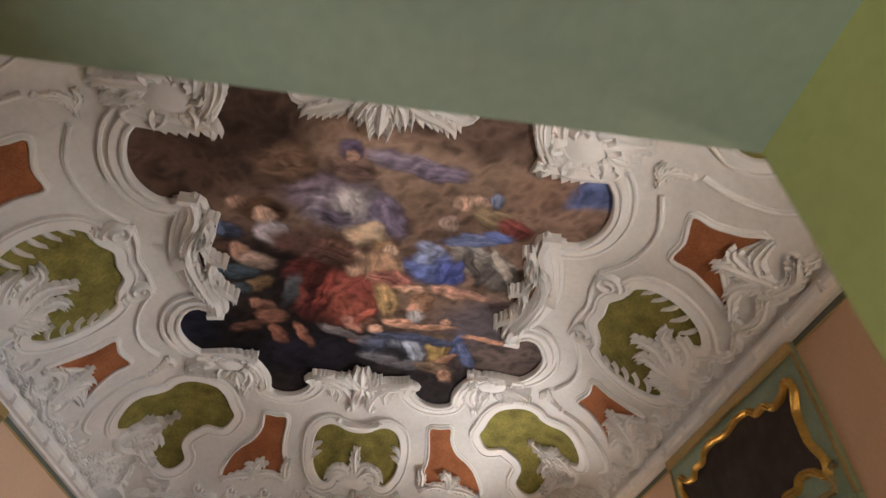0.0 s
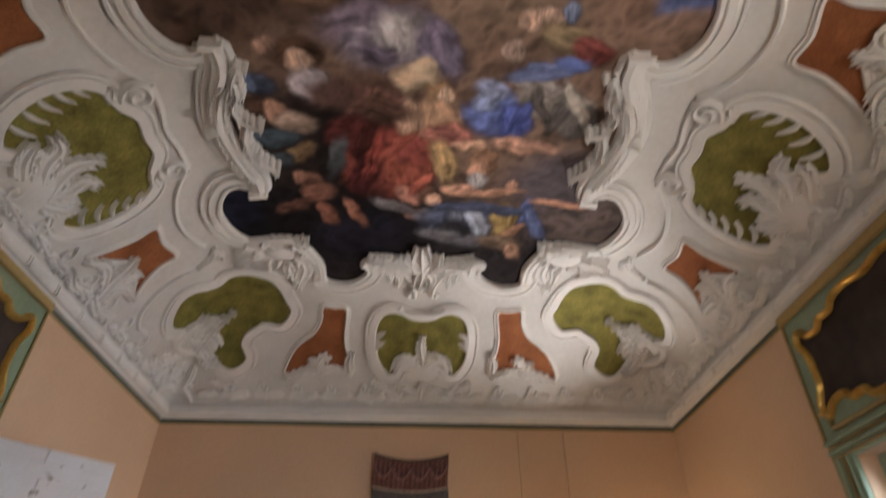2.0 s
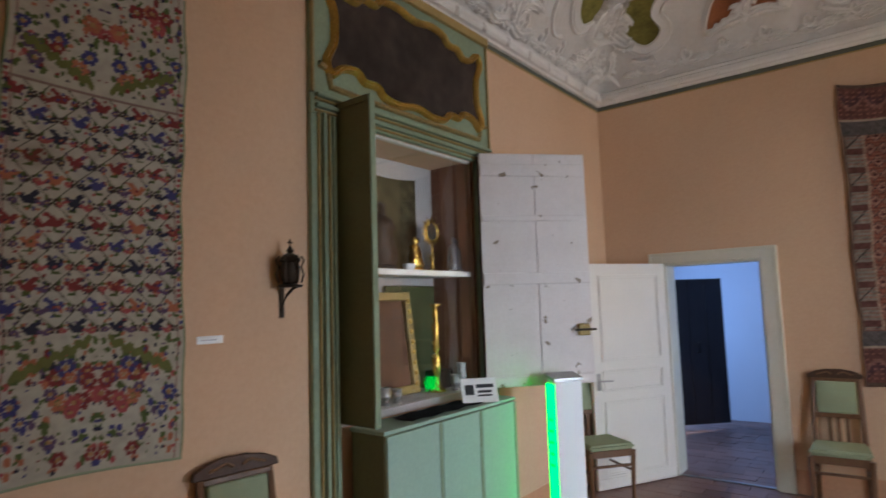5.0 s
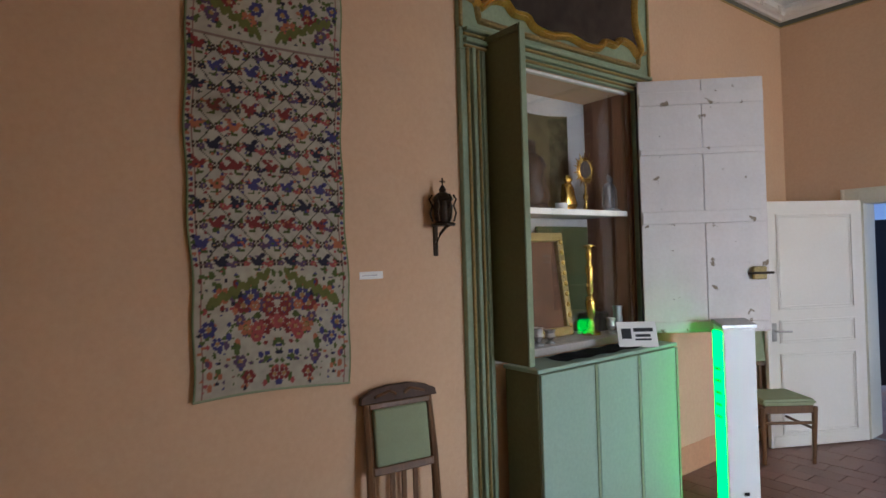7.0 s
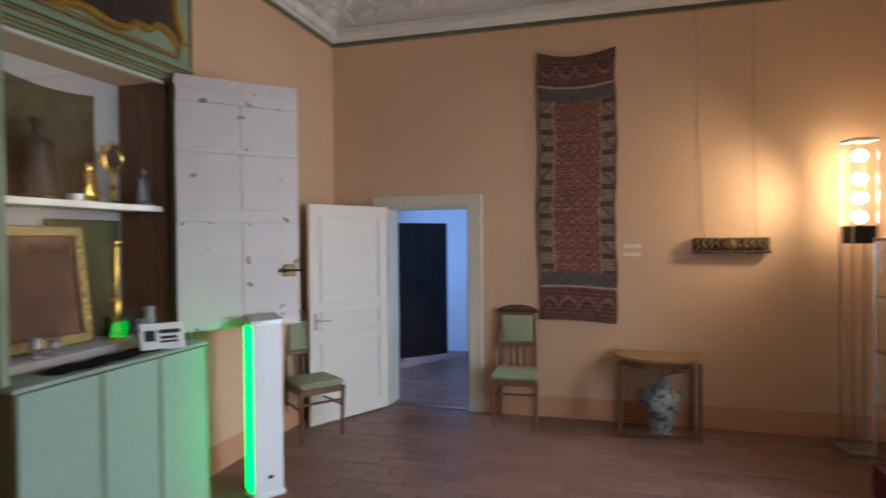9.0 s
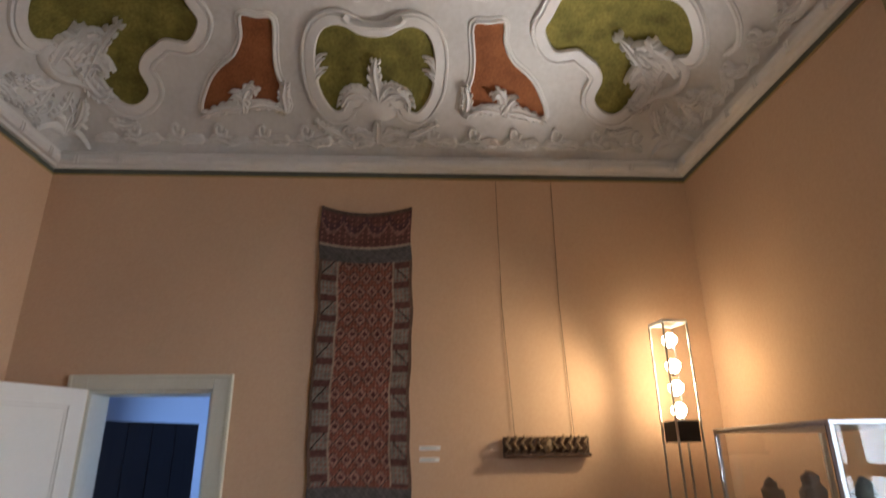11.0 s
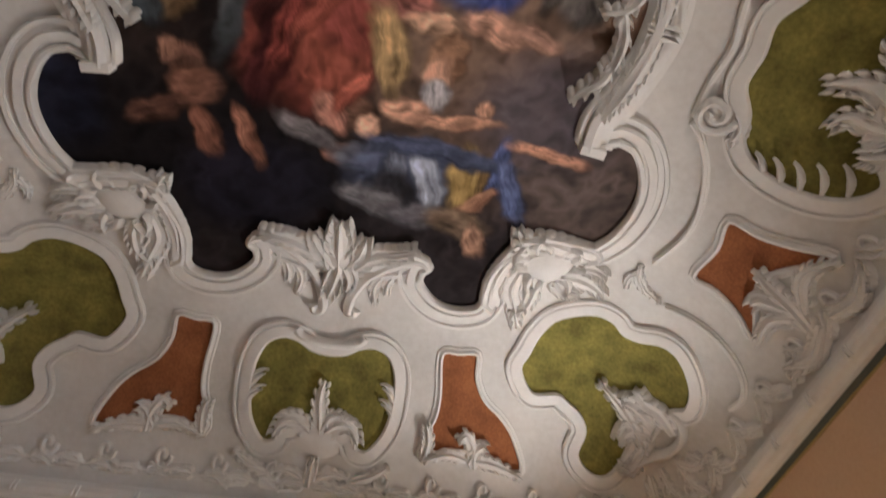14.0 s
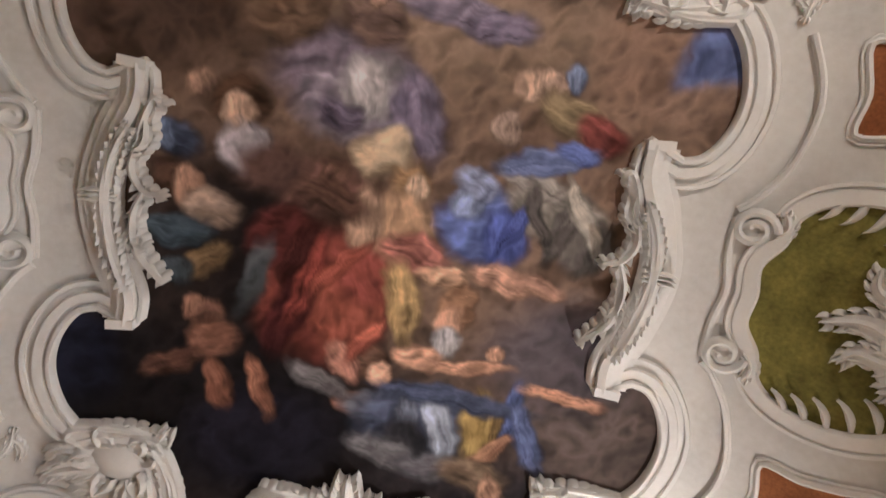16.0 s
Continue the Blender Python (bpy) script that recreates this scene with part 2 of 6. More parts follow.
def prism(outline, lo, hi, axis="z", bm=None):
    """An outline of (a, b) drawn out along an axis: z takes (x, y), x takes (y, z), y takes (x, z)."""
    out = bm or bmesh.new()
    place = {"z": lambda a, b, c: (a, b, c), "x": lambda a, b, c: (c, a, b), "y": lambda a, b, c: (a, c, b)}[axis]
    low = [out.verts.new(place(a, b, lo)) for a, b in outline]
    high = [out.verts.new(place(a, b, hi)) for a, b in outline]
    out.faces.new(low)
    out.faces.new(high[::-1])
    for i in range(len(outline)):
        j = (i + 1) % len(outline)
        out.faces.new((low[i], low[j], high[j], high[i]))
    return out


def spline(pts, n=8, closed=False):
    """A Catmull-Rom curve through plan points."""
    p = np.array(pts, float)
    k = len(p)
    out = []
    for i in range(k if closed else k - 1):
        a, b, c, d = (p[(i + j) % k] if closed else p[min(max(i + j, 0), k - 1)] for j in (-1, 0, 1, 2))
        for s in np.arange(n) / n:
            out.append(0.5 * (2 * b + (c - a) * s + (2 * a - 5 * b + 4 * c - d) * s * s + (3 * b - a - 3 * c + d) * s ** 3))
    if not closed:
        out.append(p[-1])
    return np.array(out)


def structure(name, bm, material, label, category="wall"):
    return tagged(part(name, bm, material), label, category, kind="structure")


# ---- the room ----
W, E, S0, N = -1.965, 2.84, 2.55, 8.207
CX, CY = (W + E) / 2, (S0 + N) / 2
CORNICE = 3.505
SPRING, TOP = 3.60, 4.44
T = 0.55

# floor slab of both rooms and the hall
structure("floor", box(W - 0.6, E + 0.6, -1.2, 12.2, -0.12, -0.008), GROUT, "worn brown clay tile floor", "floor")

# west wall with the cabinet niche
NY0, NY1, NZ0, NZ1 = 4.69, 5.96, 0.99, 2.58
bm = box(W - T, W, S0 - T, NY0, -0.1, 4.6)
box(W - T, W, NY1, N + 0.25, -0.1, 4.6, bm=bm)
box(W - T, W, NY0, NY1, NZ1, 4.6, bm=bm)
box(W - T, W, NY0, NY1, -0.1, NZ0, bm=bm)
structure("wall_west", bm, WALL, "peach painted plaster wall with a cabinet niche")
structure("wall_west_back", box(W - T - 0.1, W - T, S0 - T, N + 0.25, -0.1, 4.6), NICHE, "plain plaster wall closing the niche")

# east wall with the tall window
bm = box(E, E + T, S0 - T, NY0, -0.1, 4.6)
box(E, E + T, NY1, N + 0.25, -0.1, 4.6, bm=bm)
box(E, E + T, NY0, NY1, NZ1, 4.6, bm=bm)
box(E, E + T, NY0, NY1, -0.1, 0.25, bm=bm)
structure("wall_east", bm, WALL, "peach painted plaster wall with a tall window")

# north wall with the doorway to the hall
DX0, DX1, DZ = -1.41, -0.60, 1.905
bm = box(W, DX0, N, N + 0.25, -0.1, 4.6)
box(DX1, E, N, N + 0.25, -0.1, 4.6, bm=bm)
box(DX0, DX1, N, N + 0.25, DZ, 4.6, bm=bm)
structure("wall_north", bm, WALL, "peach painted plaster wall with a doorway")

# south wall with the deep green doorway in which the walk begins
SX0, SX1, SZ = -0.08, 1.122, 2.371
bm = box(W, SX0, S0 - T, S0, -0.1, 4.6)
box(SX1, E, S0 - T, S0, -0.1, 4.6, bm=bm)
box(SX0, SX1, S0 - T, S0, SZ, 4.6, bm=bm)
structure("wall_south", bm, WALL, "peach painted plaster wall with a deep doorway")
bm = box(SX1 - 0.012, SX1 - 0.002, S0 - T - 0.02, S0 + 0.012, 0, SZ - 0.012)
box(SX0 + 0.002, SX0 + 0.012, S0 - T - 0.02, S0 + 0.012, 0, SZ - 0.012, bm=bm)
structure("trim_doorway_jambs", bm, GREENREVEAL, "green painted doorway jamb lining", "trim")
structure("trim_doorway_head", box(SX0 + 0.002, SX1 - 0.002, S0 - T - 0.02, S0 + 0.014, SZ - 0.012, SZ - 0.002), SOFFIT_LIT, "green painted doorway head lining, lightened in its colour", "trim")

# plain room behind the doorway
bm = box(-1.6, -1.5, -1.2, S0 - T, -0.1, 3.2)
box(2.6, 2.7, -1.2, S0 - T, -0.1, 3.2, bm=bm)
box(-1.6, 2.7, -1.3, -1.2, -0.1, 3.2, bm=bm)
structure("wall_anteroom", bm, WALL, "plain peach wall of the room behind")
structure("ceiling_anteroom", box(-1.6, 2.7, -1.3, S0 - T, 3.1, 3.2), NICHE, "plain white ceiling of the room behind", "ceiling")

# hall behind the north doorway
bm = box(-2.9, -2.8, N + 0.25, 9.1, -0.1, 3.0)
box(-2.9, -2.8, 10.1, 11.0, -0.1, 3.0, bm=bm)
box(-2.9, -2.8, 9.1, 10.1, 2.2, 3.0, bm=bm)
box(-2.9, -2.8, 9.1, 10.1, -0.1, 0.8, bm=bm)
box(-0.30, -0.20, N + 0.25, 11.0, -0.1, 3.0, bm=bm)
box(-2.9, -0.2, 11.0, 11.1, -0.1, 3.0, bm=bm)
structure("wall_hall", bm, HALLWALL, "pale blue-white plaster hall wall")
structure("ceiling_hall", box(-2.9, -0.2, N + 0.25, 11.1, 2.9, 3.0), HALLWALL, "pale hall ceiling", "ceiling")

# lower wall band, grey-green line and cornice
bm = box(W, W + 0.004, 6.15, N, 0, 0.19)
box(W, W + 0.004, S0, 4.51, 0, 0.19, bm=bm)
box(W + 0.004, DX0 - 0.13, N - 0.004, N, 0, 0.19, bm=bm)
box(DX1 + 0.13, E, N - 0.004, N, 0, 0.19, bm=bm)
structure("baseboard", bm, DADO, "darker peach painted band along the foot of the wall", "baseboard")


def ring(d0, d1, z0, z1, bm=None):
    """Four bars round the room, between distances d0 and d1 from the walls."""
    out = bm or bmesh.new()
    box(W + d0, W + d1, S0 + d0, N - d0, z0, z1, bm=out)
    box(E - d1, E - d0, S0 + d0, N - d0, z0, z1, bm=out)
    box(W + d1, E - d1, S0 + d0, S0 + d1, z0, z1, bm=out)
    box(W + d1, E - d1, N - d1, N - d0, z0, z1, bm=out)
    return out


structure("trim_band", ring(0, 0.006, CORNICE - 0.018, CORNICE + 0.02), BAND, "grey-green painted line under the cornice", "trim")
structure("trim_line", ring(0.001, 0.008, CORNICE - 0.028, CORNICE - 0.018), OCHRE, "thin ochre painted line under the cornice", "trim")

# ---- the vault ----
RX, RY = 1.15, 1.42
DOME = 0.07


def heights(u, v):
    """The vault's height over plan places given as arrays; the groins are eased."""
    fx = np.clip((E - CX - np.abs(u)) / RX, 0, 1)
    fy = np.clip((N - CY - np.abs(v)) / RY, 0, 1)
    a, b = 1 - (1 - fx) ** 2, 1 - (1 - fy) ** 2
    ease = 0.16 * np.minimum(1, 4 * np.minimum(fx, fy))
    h = np.clip(0.5 + 0.5 * (b - a) / (ease + 1e-6), 0, 1)
    f = b * (1 - h) + a * h - ease * h * (1 - h)
    return SPRING + (TOP - SPRING) * f + DOME * np.maximum(0, 1 - (u / 1.6) ** 2 - (v / 1.8) ** 2)


def height(u, v):
    fx = min(max((E - CX - abs(u)) / RX, 0.0), 1.0)
    fy = min(max((N - CY - abs(v)) / RY, 0.0), 1.0)
    a, b = 1 - (1 - fx) ** 2, 1 - (1 - fy) ** 2
    ease = 0.16 * min(1.0, 4 * min(fx, fy))
    h = min(max(0.5 + 0.5 * (b - a) / (ease + 1e-6), 0.0), 1.0)
    f = b * (1 - h) + a * h - ease * h * (1 - h)
    return SPRING + (TOP - SPRING) * f + DOME * max(0.0, 1 - (u / 1.6) ** 2 - (v / 1.8) ** 2)


def on_vault(u, v, h=0.0):
    """The point at plan place (u, v) from the room's middle, h below the vault's face."""
    u = min(max(u, W - CX + 0.01), E - CX - 0.01)
    v = min(max(v, S0 - CY + 0.01), N - CY - 0.01)
    e = 0.004
    z = height(u, v)
    n = Vector(((height(u + e, v) - height(u - e, v)) / (2 * e), (height(u, v + e) - height(u, v - e)) / (2 * e), -1)).normalized()
    return Vector((CX + u, CY + v, z)) + n * h


def metric(u, v):
    """How far plan steps shrink where the vault is steep, along u and along v."""
    e = 0.01
    fu = (height(u + e, v) - height(u - e, v)) / (2 * e)
    fv = (height(u, v + e) - height(u, v - e)) / (2 * e)
    return 1 / math.sqrt(1 + fu * fu), 1 / math.sqrt(1 + fv * fv)


def grid_mesh(us, vs, h, inside=None, bm=None):
    out = bm or bmesh.new()
    vert = {}

    def at(i, j):
        if (i, j) not in vert:
            vert[i, j] = out.verts.new(on_vault(us[i], vs[j], h))
        return vert[i, j]

    for i in range(len(us) - 1):
        for j in range(len(vs) - 1):
            if inside is None or inside((us[i] + us[i + 1]) / 2, (vs[j] + vs[j + 1]) / 2):
                out.faces.new((at(i, j), at(i + 1, j), at(i + 1, j + 1), at(i, j + 1)))
    return out


bm = grid_mesh(np.linspace(W - CX, E - CX, 121), np.linspace(S0 - CY, N - CY, 141), 0)
ceiling = tagged(part("ceiling", bm, STUCCO_GROUND, smooth=True), "white stuccoed vault with painted panels and a large ceiling fresco", "ceiling", kind="structure")
structure("roof_slab", box(W - T, E + T, S0 - T, N + 0.25, 4.65, 4.75), NICHE, "plain slab above the vault", "ceiling")


def inside_of(outline):
    p = np.array(outline)
    q = np.roll(p, -1, axis=0)

    def test(u, v):
        hit = ((p[:, 1] > v) != (q[:, 1] > v)) & (u < (q[:, 0] - p[:, 0]) * (v - p[:, 1]) / (q[:, 1] - p[:, 1] + 1e-12) + p[:, 0])
        return hit.sum() % 2 == 1

    return test


def sweep(curve, profile, closed=False, bm=None, lift=0.0):
    """A moulding along a plan curve on the vault; profile is a list of (sideways, proud)."""
    out = bm or bmesh.new()
    c = np.array(curve)
    k = len(c)
    rings = []
    for i in range(k):
        a = c[(i - 1) % k] if closed or i else c[0]
        b = c[(i + 1) % k] if closed or i < k - 1 else c[-1]
        d = b - a
        d = d / (np.hypot(*d) + 1e-9)
        kx, ky = metric(c[i][0], c[i][1])
        rings.append([out.verts.new(on_vault(c[i][0] - d[1] * s * kx, c[i][1] + d[0] * s * ky, h + lift)) for s, h in profile])
    for i in range(k if closed else k - 1):
        a, b = rings[i], rings[(i + 1) % k]
        for j in range(len(profile) - 1):
            out.faces.new((a[j], b[j], b[j + 1], a[j + 1]))
    if not closed:
        out.faces.new(rings[0])
        out.faces.new(rings[-1][::-1])
    return out


def petal(bm, u, v, angle, length, width, proud=0.03, bend=0.0, steps=6):
    """One plump stucco leaf lobe lying on the vault: a bent tapering ridge."""
    rings = []
    x, y, a = u, v, angle
    kx, ky = metric(u, v)
    for i in range(steps + 1):
        s = i / steps
        w = width * (0.5 + 1.4 * s if s < 0.35 else 0.99 * (1 - ((s - 0.35) / 0.65) ** 1.5) + 0.02) * 0.55
        top = proud * (0.6 + 0.55 * s)
        nx, ny = -math.sin(a), math.cos(a)
        rings.append([bm.verts.new(on_vault(x + nx * w * q * kx, y + ny * w * q * ky, top * hq)) for q, hq in ((-1, 0.02), (-0.62, 0.72), (0, 1.0), (0.62, 0.72), (1, 0.02))])
        x += math.cos(a) * length / steps * kx
        y += math.sin(a) * length / steps * ky
        a += bend / steps
    for p, q in zip(rings, rings[1:]):
        for j in range(4):
            bm.faces.new((p[j], q[j], q[j + 1], p[j + 1]))


def acanthus(bm, u, v, angle, length, pairs=4, width=0.05, proud=0.03, bend=0.0, spread=0.95, lobe=0.34):
    """A leaf: a spine with pairs of lobes curling off it."""
    petal(bm, u, v, angle, length * 1.04, width * 0.8, proud * 1.2, bend + 0.35, 8)
    x, y, a = u, v, angle
    for i in range(pairs):
        step = length * 0.8 / pairs
        kx, ky = metric(u, v)
        x += math.cos(a) * step * kx
        y += math.sin(a) * step * ky
        a += bend * 0.8 / pairs
        size = length * lobe * (0.75 + 0.5 * math.sin(math.pi * (i + 0.8) / (pairs + 0.6))) * (1 - 0.35 * i / pairs)
        for side in (1, -1):
            turn = spread * (1.15 - 0.3 * i / pairs)
            petal(bm, x, y, a + side * turn, size, width * 0.85, proud * (1.05 if (i + side) % 2 else 0.85), -side * 1.9, 5)


def plume(bm, path, width, proud=0.045, teeth=6, curl=1.3, lobe=0.8):
    """A broad ridged leaf along a path, its edges cut into lobes that curl forwards."""
    c = spline(path, 6)
    n = len(c)
    rings = []
    for i in range(n):
        d = c[min(i + 1, n - 1)] - c[max(i - 1, 0)]
        d = d / (np.hypot(*d) + 1e-9)
        kx, ky = metric(c[i][0], c[i][1])
        s = i / (n - 1)
        w = width * 0.5 * (0.6 + 1.14 * s if s < 0.35 else 1 - ((s - 0.35) / 0.65) ** 1.7 + 0.03)
        top = proud * (0.75 + 0.45 * s)
        rings.append([bm.verts.new(on_vault(c[i][0] - d[1] * w * q * kx, c[i][1] + d[0] * w * q * ky, top * hq)) for q, hq in ((-1, 0.02), (-0.75, 0.62), (-0.3, 0.66), (0, 1.0), (0.3, 0.66), (0.75, 0.62), (1, 0.02))])
        step = max(1, (n - 3) // teeth)
        if i and i % step == 0 and i < n - 2:
            a = math.atan2(d[1], d[0])
            for side in (1, -1):
                petal(bm, c[i][0] - d[1] * w * side * 0.45 * kx, c[i][1] + d[0] * w * side * 0.45 * ky, a + side * 0.95, width * lobe * (1 - 0.45 * s), width * 0.44 * (1 - 0.3 * s), top * (0.95 if (i // step) % 2 else 0.8), -side * curl)
    for p, q in zip(rings, rings[1:]):
        for j in range(6):
            bm.faces.new((p[j], q[j], q[j + 1], p[j + 1]))


def ruffle(bm, u, v, ru, rv, count, length, width, proud, curl=0.6, start=0.0, span=2 * math.pi):
    """Lobes set round an oval, each bent a little: the frilled edge of a shell."""
    for i in range(count):
        a = start + span * i / count
        x, y = u + ru * math.cos(a), v + rv * math.sin(a)
        out = math.atan2(math.sin(a) / rv, math.cos(a) / ru)
        petal(bm, x, y, out, length * (0.8 + 0.4 * ((i * 7) % 5) / 4), width, proud, curl * (1 if i % 2 else -1))


def boss(bm, u, v, ru, rv, proud, n=20, rings=5):
    """A smooth low dome on the vault."""
    rows = [[bm.verts.new(on_vault(u + ru * r * math.cos(2 * math.pi * k / n), v + rv * r * math.sin(2 * math.pi * k / n), proud * (1 - r * r) + 0.002)) for k in range(n)] for r in np.linspace(1, 0.15, rings)]
    for a, b in zip(rows, rows[1:]):
        for k in range(n):
            bm.faces.new((a[k], a[(k + 1) % n], b[(k + 1) % n], b[k]))
    bm.faces.new(rows[-1])


def spiral(u, v, r, start, turns=1.5, side=1, n=26):
    return np.array([(u + r * (1 - 0.8 * i / n) * math.cos(start + side * turns * 2 * math.pi * i / n), v + r * (1 - 0.8 * i / n) * math.sin(start + side * turns * 2 * math.pi * i / n)) for i in range(n + 1)])


RIM = [(-0.045, 0.004), (-0.043, 0.042), (-0.03, 0.055), (-0.012, 0.052), (-0.008, 0.026), (0.006, 0.026), (0.01, 0.046), (0.05, 0.046), (0.056, 0.014), (0.084, 0.014), (0.088, 0.032), (0.106, 0.032), (0.112, 0.002)]
FILLET = [(-0.022, 0.001), (-0.021, 0.012), (-0.011, 0.012), (-0.009, 0.026), (0.005, 0.03), (0.012, 0.022), (0.014, 0.001)]
PANELRIM = [(-0.022, 0.002), (-0.02, 0.026), (-0.010, 0.036), (0.004, 0.034), (0.050, 0.026), (0.054, 0.012), (0.062, 0.012), (0.066, 0.028), (0.080, 0.028), (0.085, 0.001)]

# the outline of the fresco, one quarter, from the head scroll round to the side scroll
HEAD = [(0.0, 1.50), (0.14, 1.52), (0.30, 1.49), (0.42, 1.45), (0.49, 1.48)]
LOBE_A = [(0.455, 1.51), (0.445, 1.60), (0.51, 1.69), (0.61, 1.752), (0.73, 1.768), (0.84, 1.735), (0.88, 1.67)]
CORNER = [(0.87, 1.53), (0.91, 1.40), (0.97, 1.28), (1.08, 1.20), (1.25, 1.18)]
LOBE_B = [(1.40, 1.195), (1.48, 1.09), (1.53, 0.94), (1.535, 0.80), (1.49, 0.655), (1.41, 0.555), (1.31, 0.525)]
SIDE = [(1.14, 0.60), (1.135, 0.46), (1.205, 0.29), (1.265, 0.10), (1.27, 0.0)]
QUARTER = np.vstack([spline(HEAD, 5), spline(LOBE_A, 6), spline(CORNER, 4), spline(LOBE_B, 6), spline(SIDE, 5)])


def four(curve):
    c = np.array(curve)
    return np.vstack([c, (c * (1, -1))[::-1], c * (-1, -1), (c * (-1, 1))[::-1]])


def mirrors(both=True):
    return [(1, 1), (-1, 1), (1, -1), (-1, -1)] if both else [(1, 1), (1, -1)]


FRESCO = four(QUARTER)


# ---- the fresco ----
def lattice(u, v, seed):
    """Smooth value noise on a lattice, for arrays of places."""
    table = np.random.RandomState(seed).rand(64, 64)
    i, j = np.floor(u).astype(int), np.floor(v).astype(int)
    a, b = u - i, v - j
    a, b = a * a * (3 - 2 * a), b * b * (3 - 2 * b)
    q = lambda m, n: table[(i + m) % 64, (j + n) % 64]
    return (q(0, 0) * (1 - a) + q(1, 0) * a) * (1 - b) + (q(0, 1) * (1 - a) + q(1, 1) * a) * b


def cloudy(u, v, scale, seed, octaves=4):
    return sum(lattice(u * scale * 2 ** k + 7.3 * k, v * scale * 2 ** k + 3.1 * k, seed + k) / 2 ** k for k in range(octaves)) / sum(0.5 ** k for k in range(octaves))


us, vs = np.arange(-1.56, 1.57, 0.0085), np.arange(-1.83, 1.84, 0.0085)
GU, GV = np.meshgrid(us, vs, indexing="ij")
WU = GU + 0.10 * (cloudy(GU, GV, 5, 1) - 0.5) + 0.03 * (cloudy(GU, GV, 16, 9, 3) - 0.5)
WV = GV + 0.10 * (cloudy(GU, GV, 5, 5) - 0.5) + 0.03 * (cloudy(GU, GV, 16, 13, 3) - 0.5)


def paint(r, g, b):
    x = np.array([((c / 255 + 0.055) / 1.055) ** 2.4 * 1.4 for c in (r, g, b)])
    return x * 0.70 + x.mean() * 0.30 * np.array((1.08, 0.98, 0.90))


dusk = np.clip((WV - 0.15) / 0.85 - 0.25 * WU, 0, 1)[..., None]
MURAL = (paint(116, 89, 72) * (1 - dusk) + paint(33, 27, 30) * dusk) * (0.76 + 0.48 * cloudy(GU, GV, 3, 21))[..., None]


def dab(u, v, ru, rv, turn, r, g, b, soft=0.5):
    """One soft shape of colour with folds running along it, laid over the mural."""
    c, s = math.cos(radians(turn)), math.sin(radians(turn))
    a, d = (WU - u) * c + (WV - v) * s, -(WU - u) * s + (WV - v) * c
    soft = soft + 0.12
    t = np.clip((1 + soft / 2 - np.hypot(a / ru, d / rv)) / soft, 0, 1)
    t = (t * t * (3 - 2 * t))[..., None]
    long = a / ru if ru > rv else d / rv
    cross = d / rv if ru > rv else a / ru
    ridge = 1 - 2 * np.abs(cloudy(cross * 2.6 + v * 5, long * 0.8 + u * 3, 1.3, int(abs(u * 53 + v * 17)) % 40, 3) - 0.5)
    fold = 0.75 * (ridge - 0.78) + 0.8 * cloudy(cross * 3.2 + u * 9, long * 0.9 + v * 7, 1.0, int(abs(u * 37 + v * 91)) % 50, 3) - 0.4
    form = 0.95 - 0.50 * np.clip(a / ru * 0.5 + d / rv * 0.5, -0.8, 0.8)
    line = 1 - 0.20 * np.clip(4 * t * (1 - t), 0, 1) * (1.0 if soft < 0.67 else 0.0)
    depth = 1.1 if soft < 0.67 else 0.25
    MURAL[...] = line * MURAL * (1 - t) + line * paint(r, g, b) * (form * (1 + depth * fold))[..., None].clip(0.3, 1.8) * t


dab(-1.43, -0.86, 0.870, 0.354, -8, 88, 64, 52, 0.9)
dab(-0.81, 0.92, 0.925, 0.490, -8, 20, 16, 19, 0.8)
dab(-1.43, 0.79, 0.204, 0.272, -8, 24, 27, 46, 0.6)
dab(-0.48, 1.15, 0.354, 0.272, -8, 23, 21, 34, 0.6)
dab(0.34, -1.04, 0.762, 0.354, -8, 142, 114, 93, 1)
dab(1.19, -1.00, 0.326, 0.272, -8, 120, 90, 73, 0.8)
dab(1.37, -0.97, 0.169, 0.174, -8, 68, 87, 140, 0.5)
dab(1.36, -0.78, 0.258, 0.114, -8, 120, 92, 76, 0.7)
dab(1.26, 0.81, 0.408, 0.326, -8, 84, 70, 66, 0.9)
dab(0.96, 0.49, 0.354, 0.299, -8, 78, 69, 76, 0.8)
dab(-0.36, 0.07, 0.408, 0.408, -8, 72, 50, 42, 0.9)
dab(-0.79, 0.16, 0.408, 0.490, -8, 36, 27, 27, 0.9)
dab(-0.32, -0.74, 0.313, 0.169, -8, 102, 88, 106, 0.5)
dab(-0.17, -0.60, 0.321, 0.180, -8, 134, 122, 142, 0.4)
dab(-0.15, -0.66, 0.141, 0.141, -8, 178, 170, 174, 0.5)
dab(0.08, -0.57, 0.125, 0.218, -23, 108, 96, 124, 0.4)
dab(-0.27, -0.52, 0.109, 0.065, 12, 96, 84, 108, 0.5)
dab(-0.60, -1.01, 0.190, 0.163, -8, 128, 96, 75, 0.6)
dab(-0.74, -0.52, 0.135, 0.10, -8, 84, 56, 38, 0.5)
dab(-0.90, -0.58, 0.062, 0.068, -8, 150, 112, 92, 0.4)
dab(-0.74, -0.46, 0.068, 0.076, -8, 194, 154, 128, 0.4)
dab(-0.70, -0.31, 0.103, 0.125, -18, 148, 140, 150, 0.4)
dab(-1.03, -0.31, 0.141, 0.098, 22, 56, 68, 96, 0.4)
dab(-1.05, -0.32, 0.054, 0.082, -8, 84, 104, 140, 0.4)
dab(-1.02, -0.12, 0.098, 0.071, -8, 78, 52, 40, 0.5)
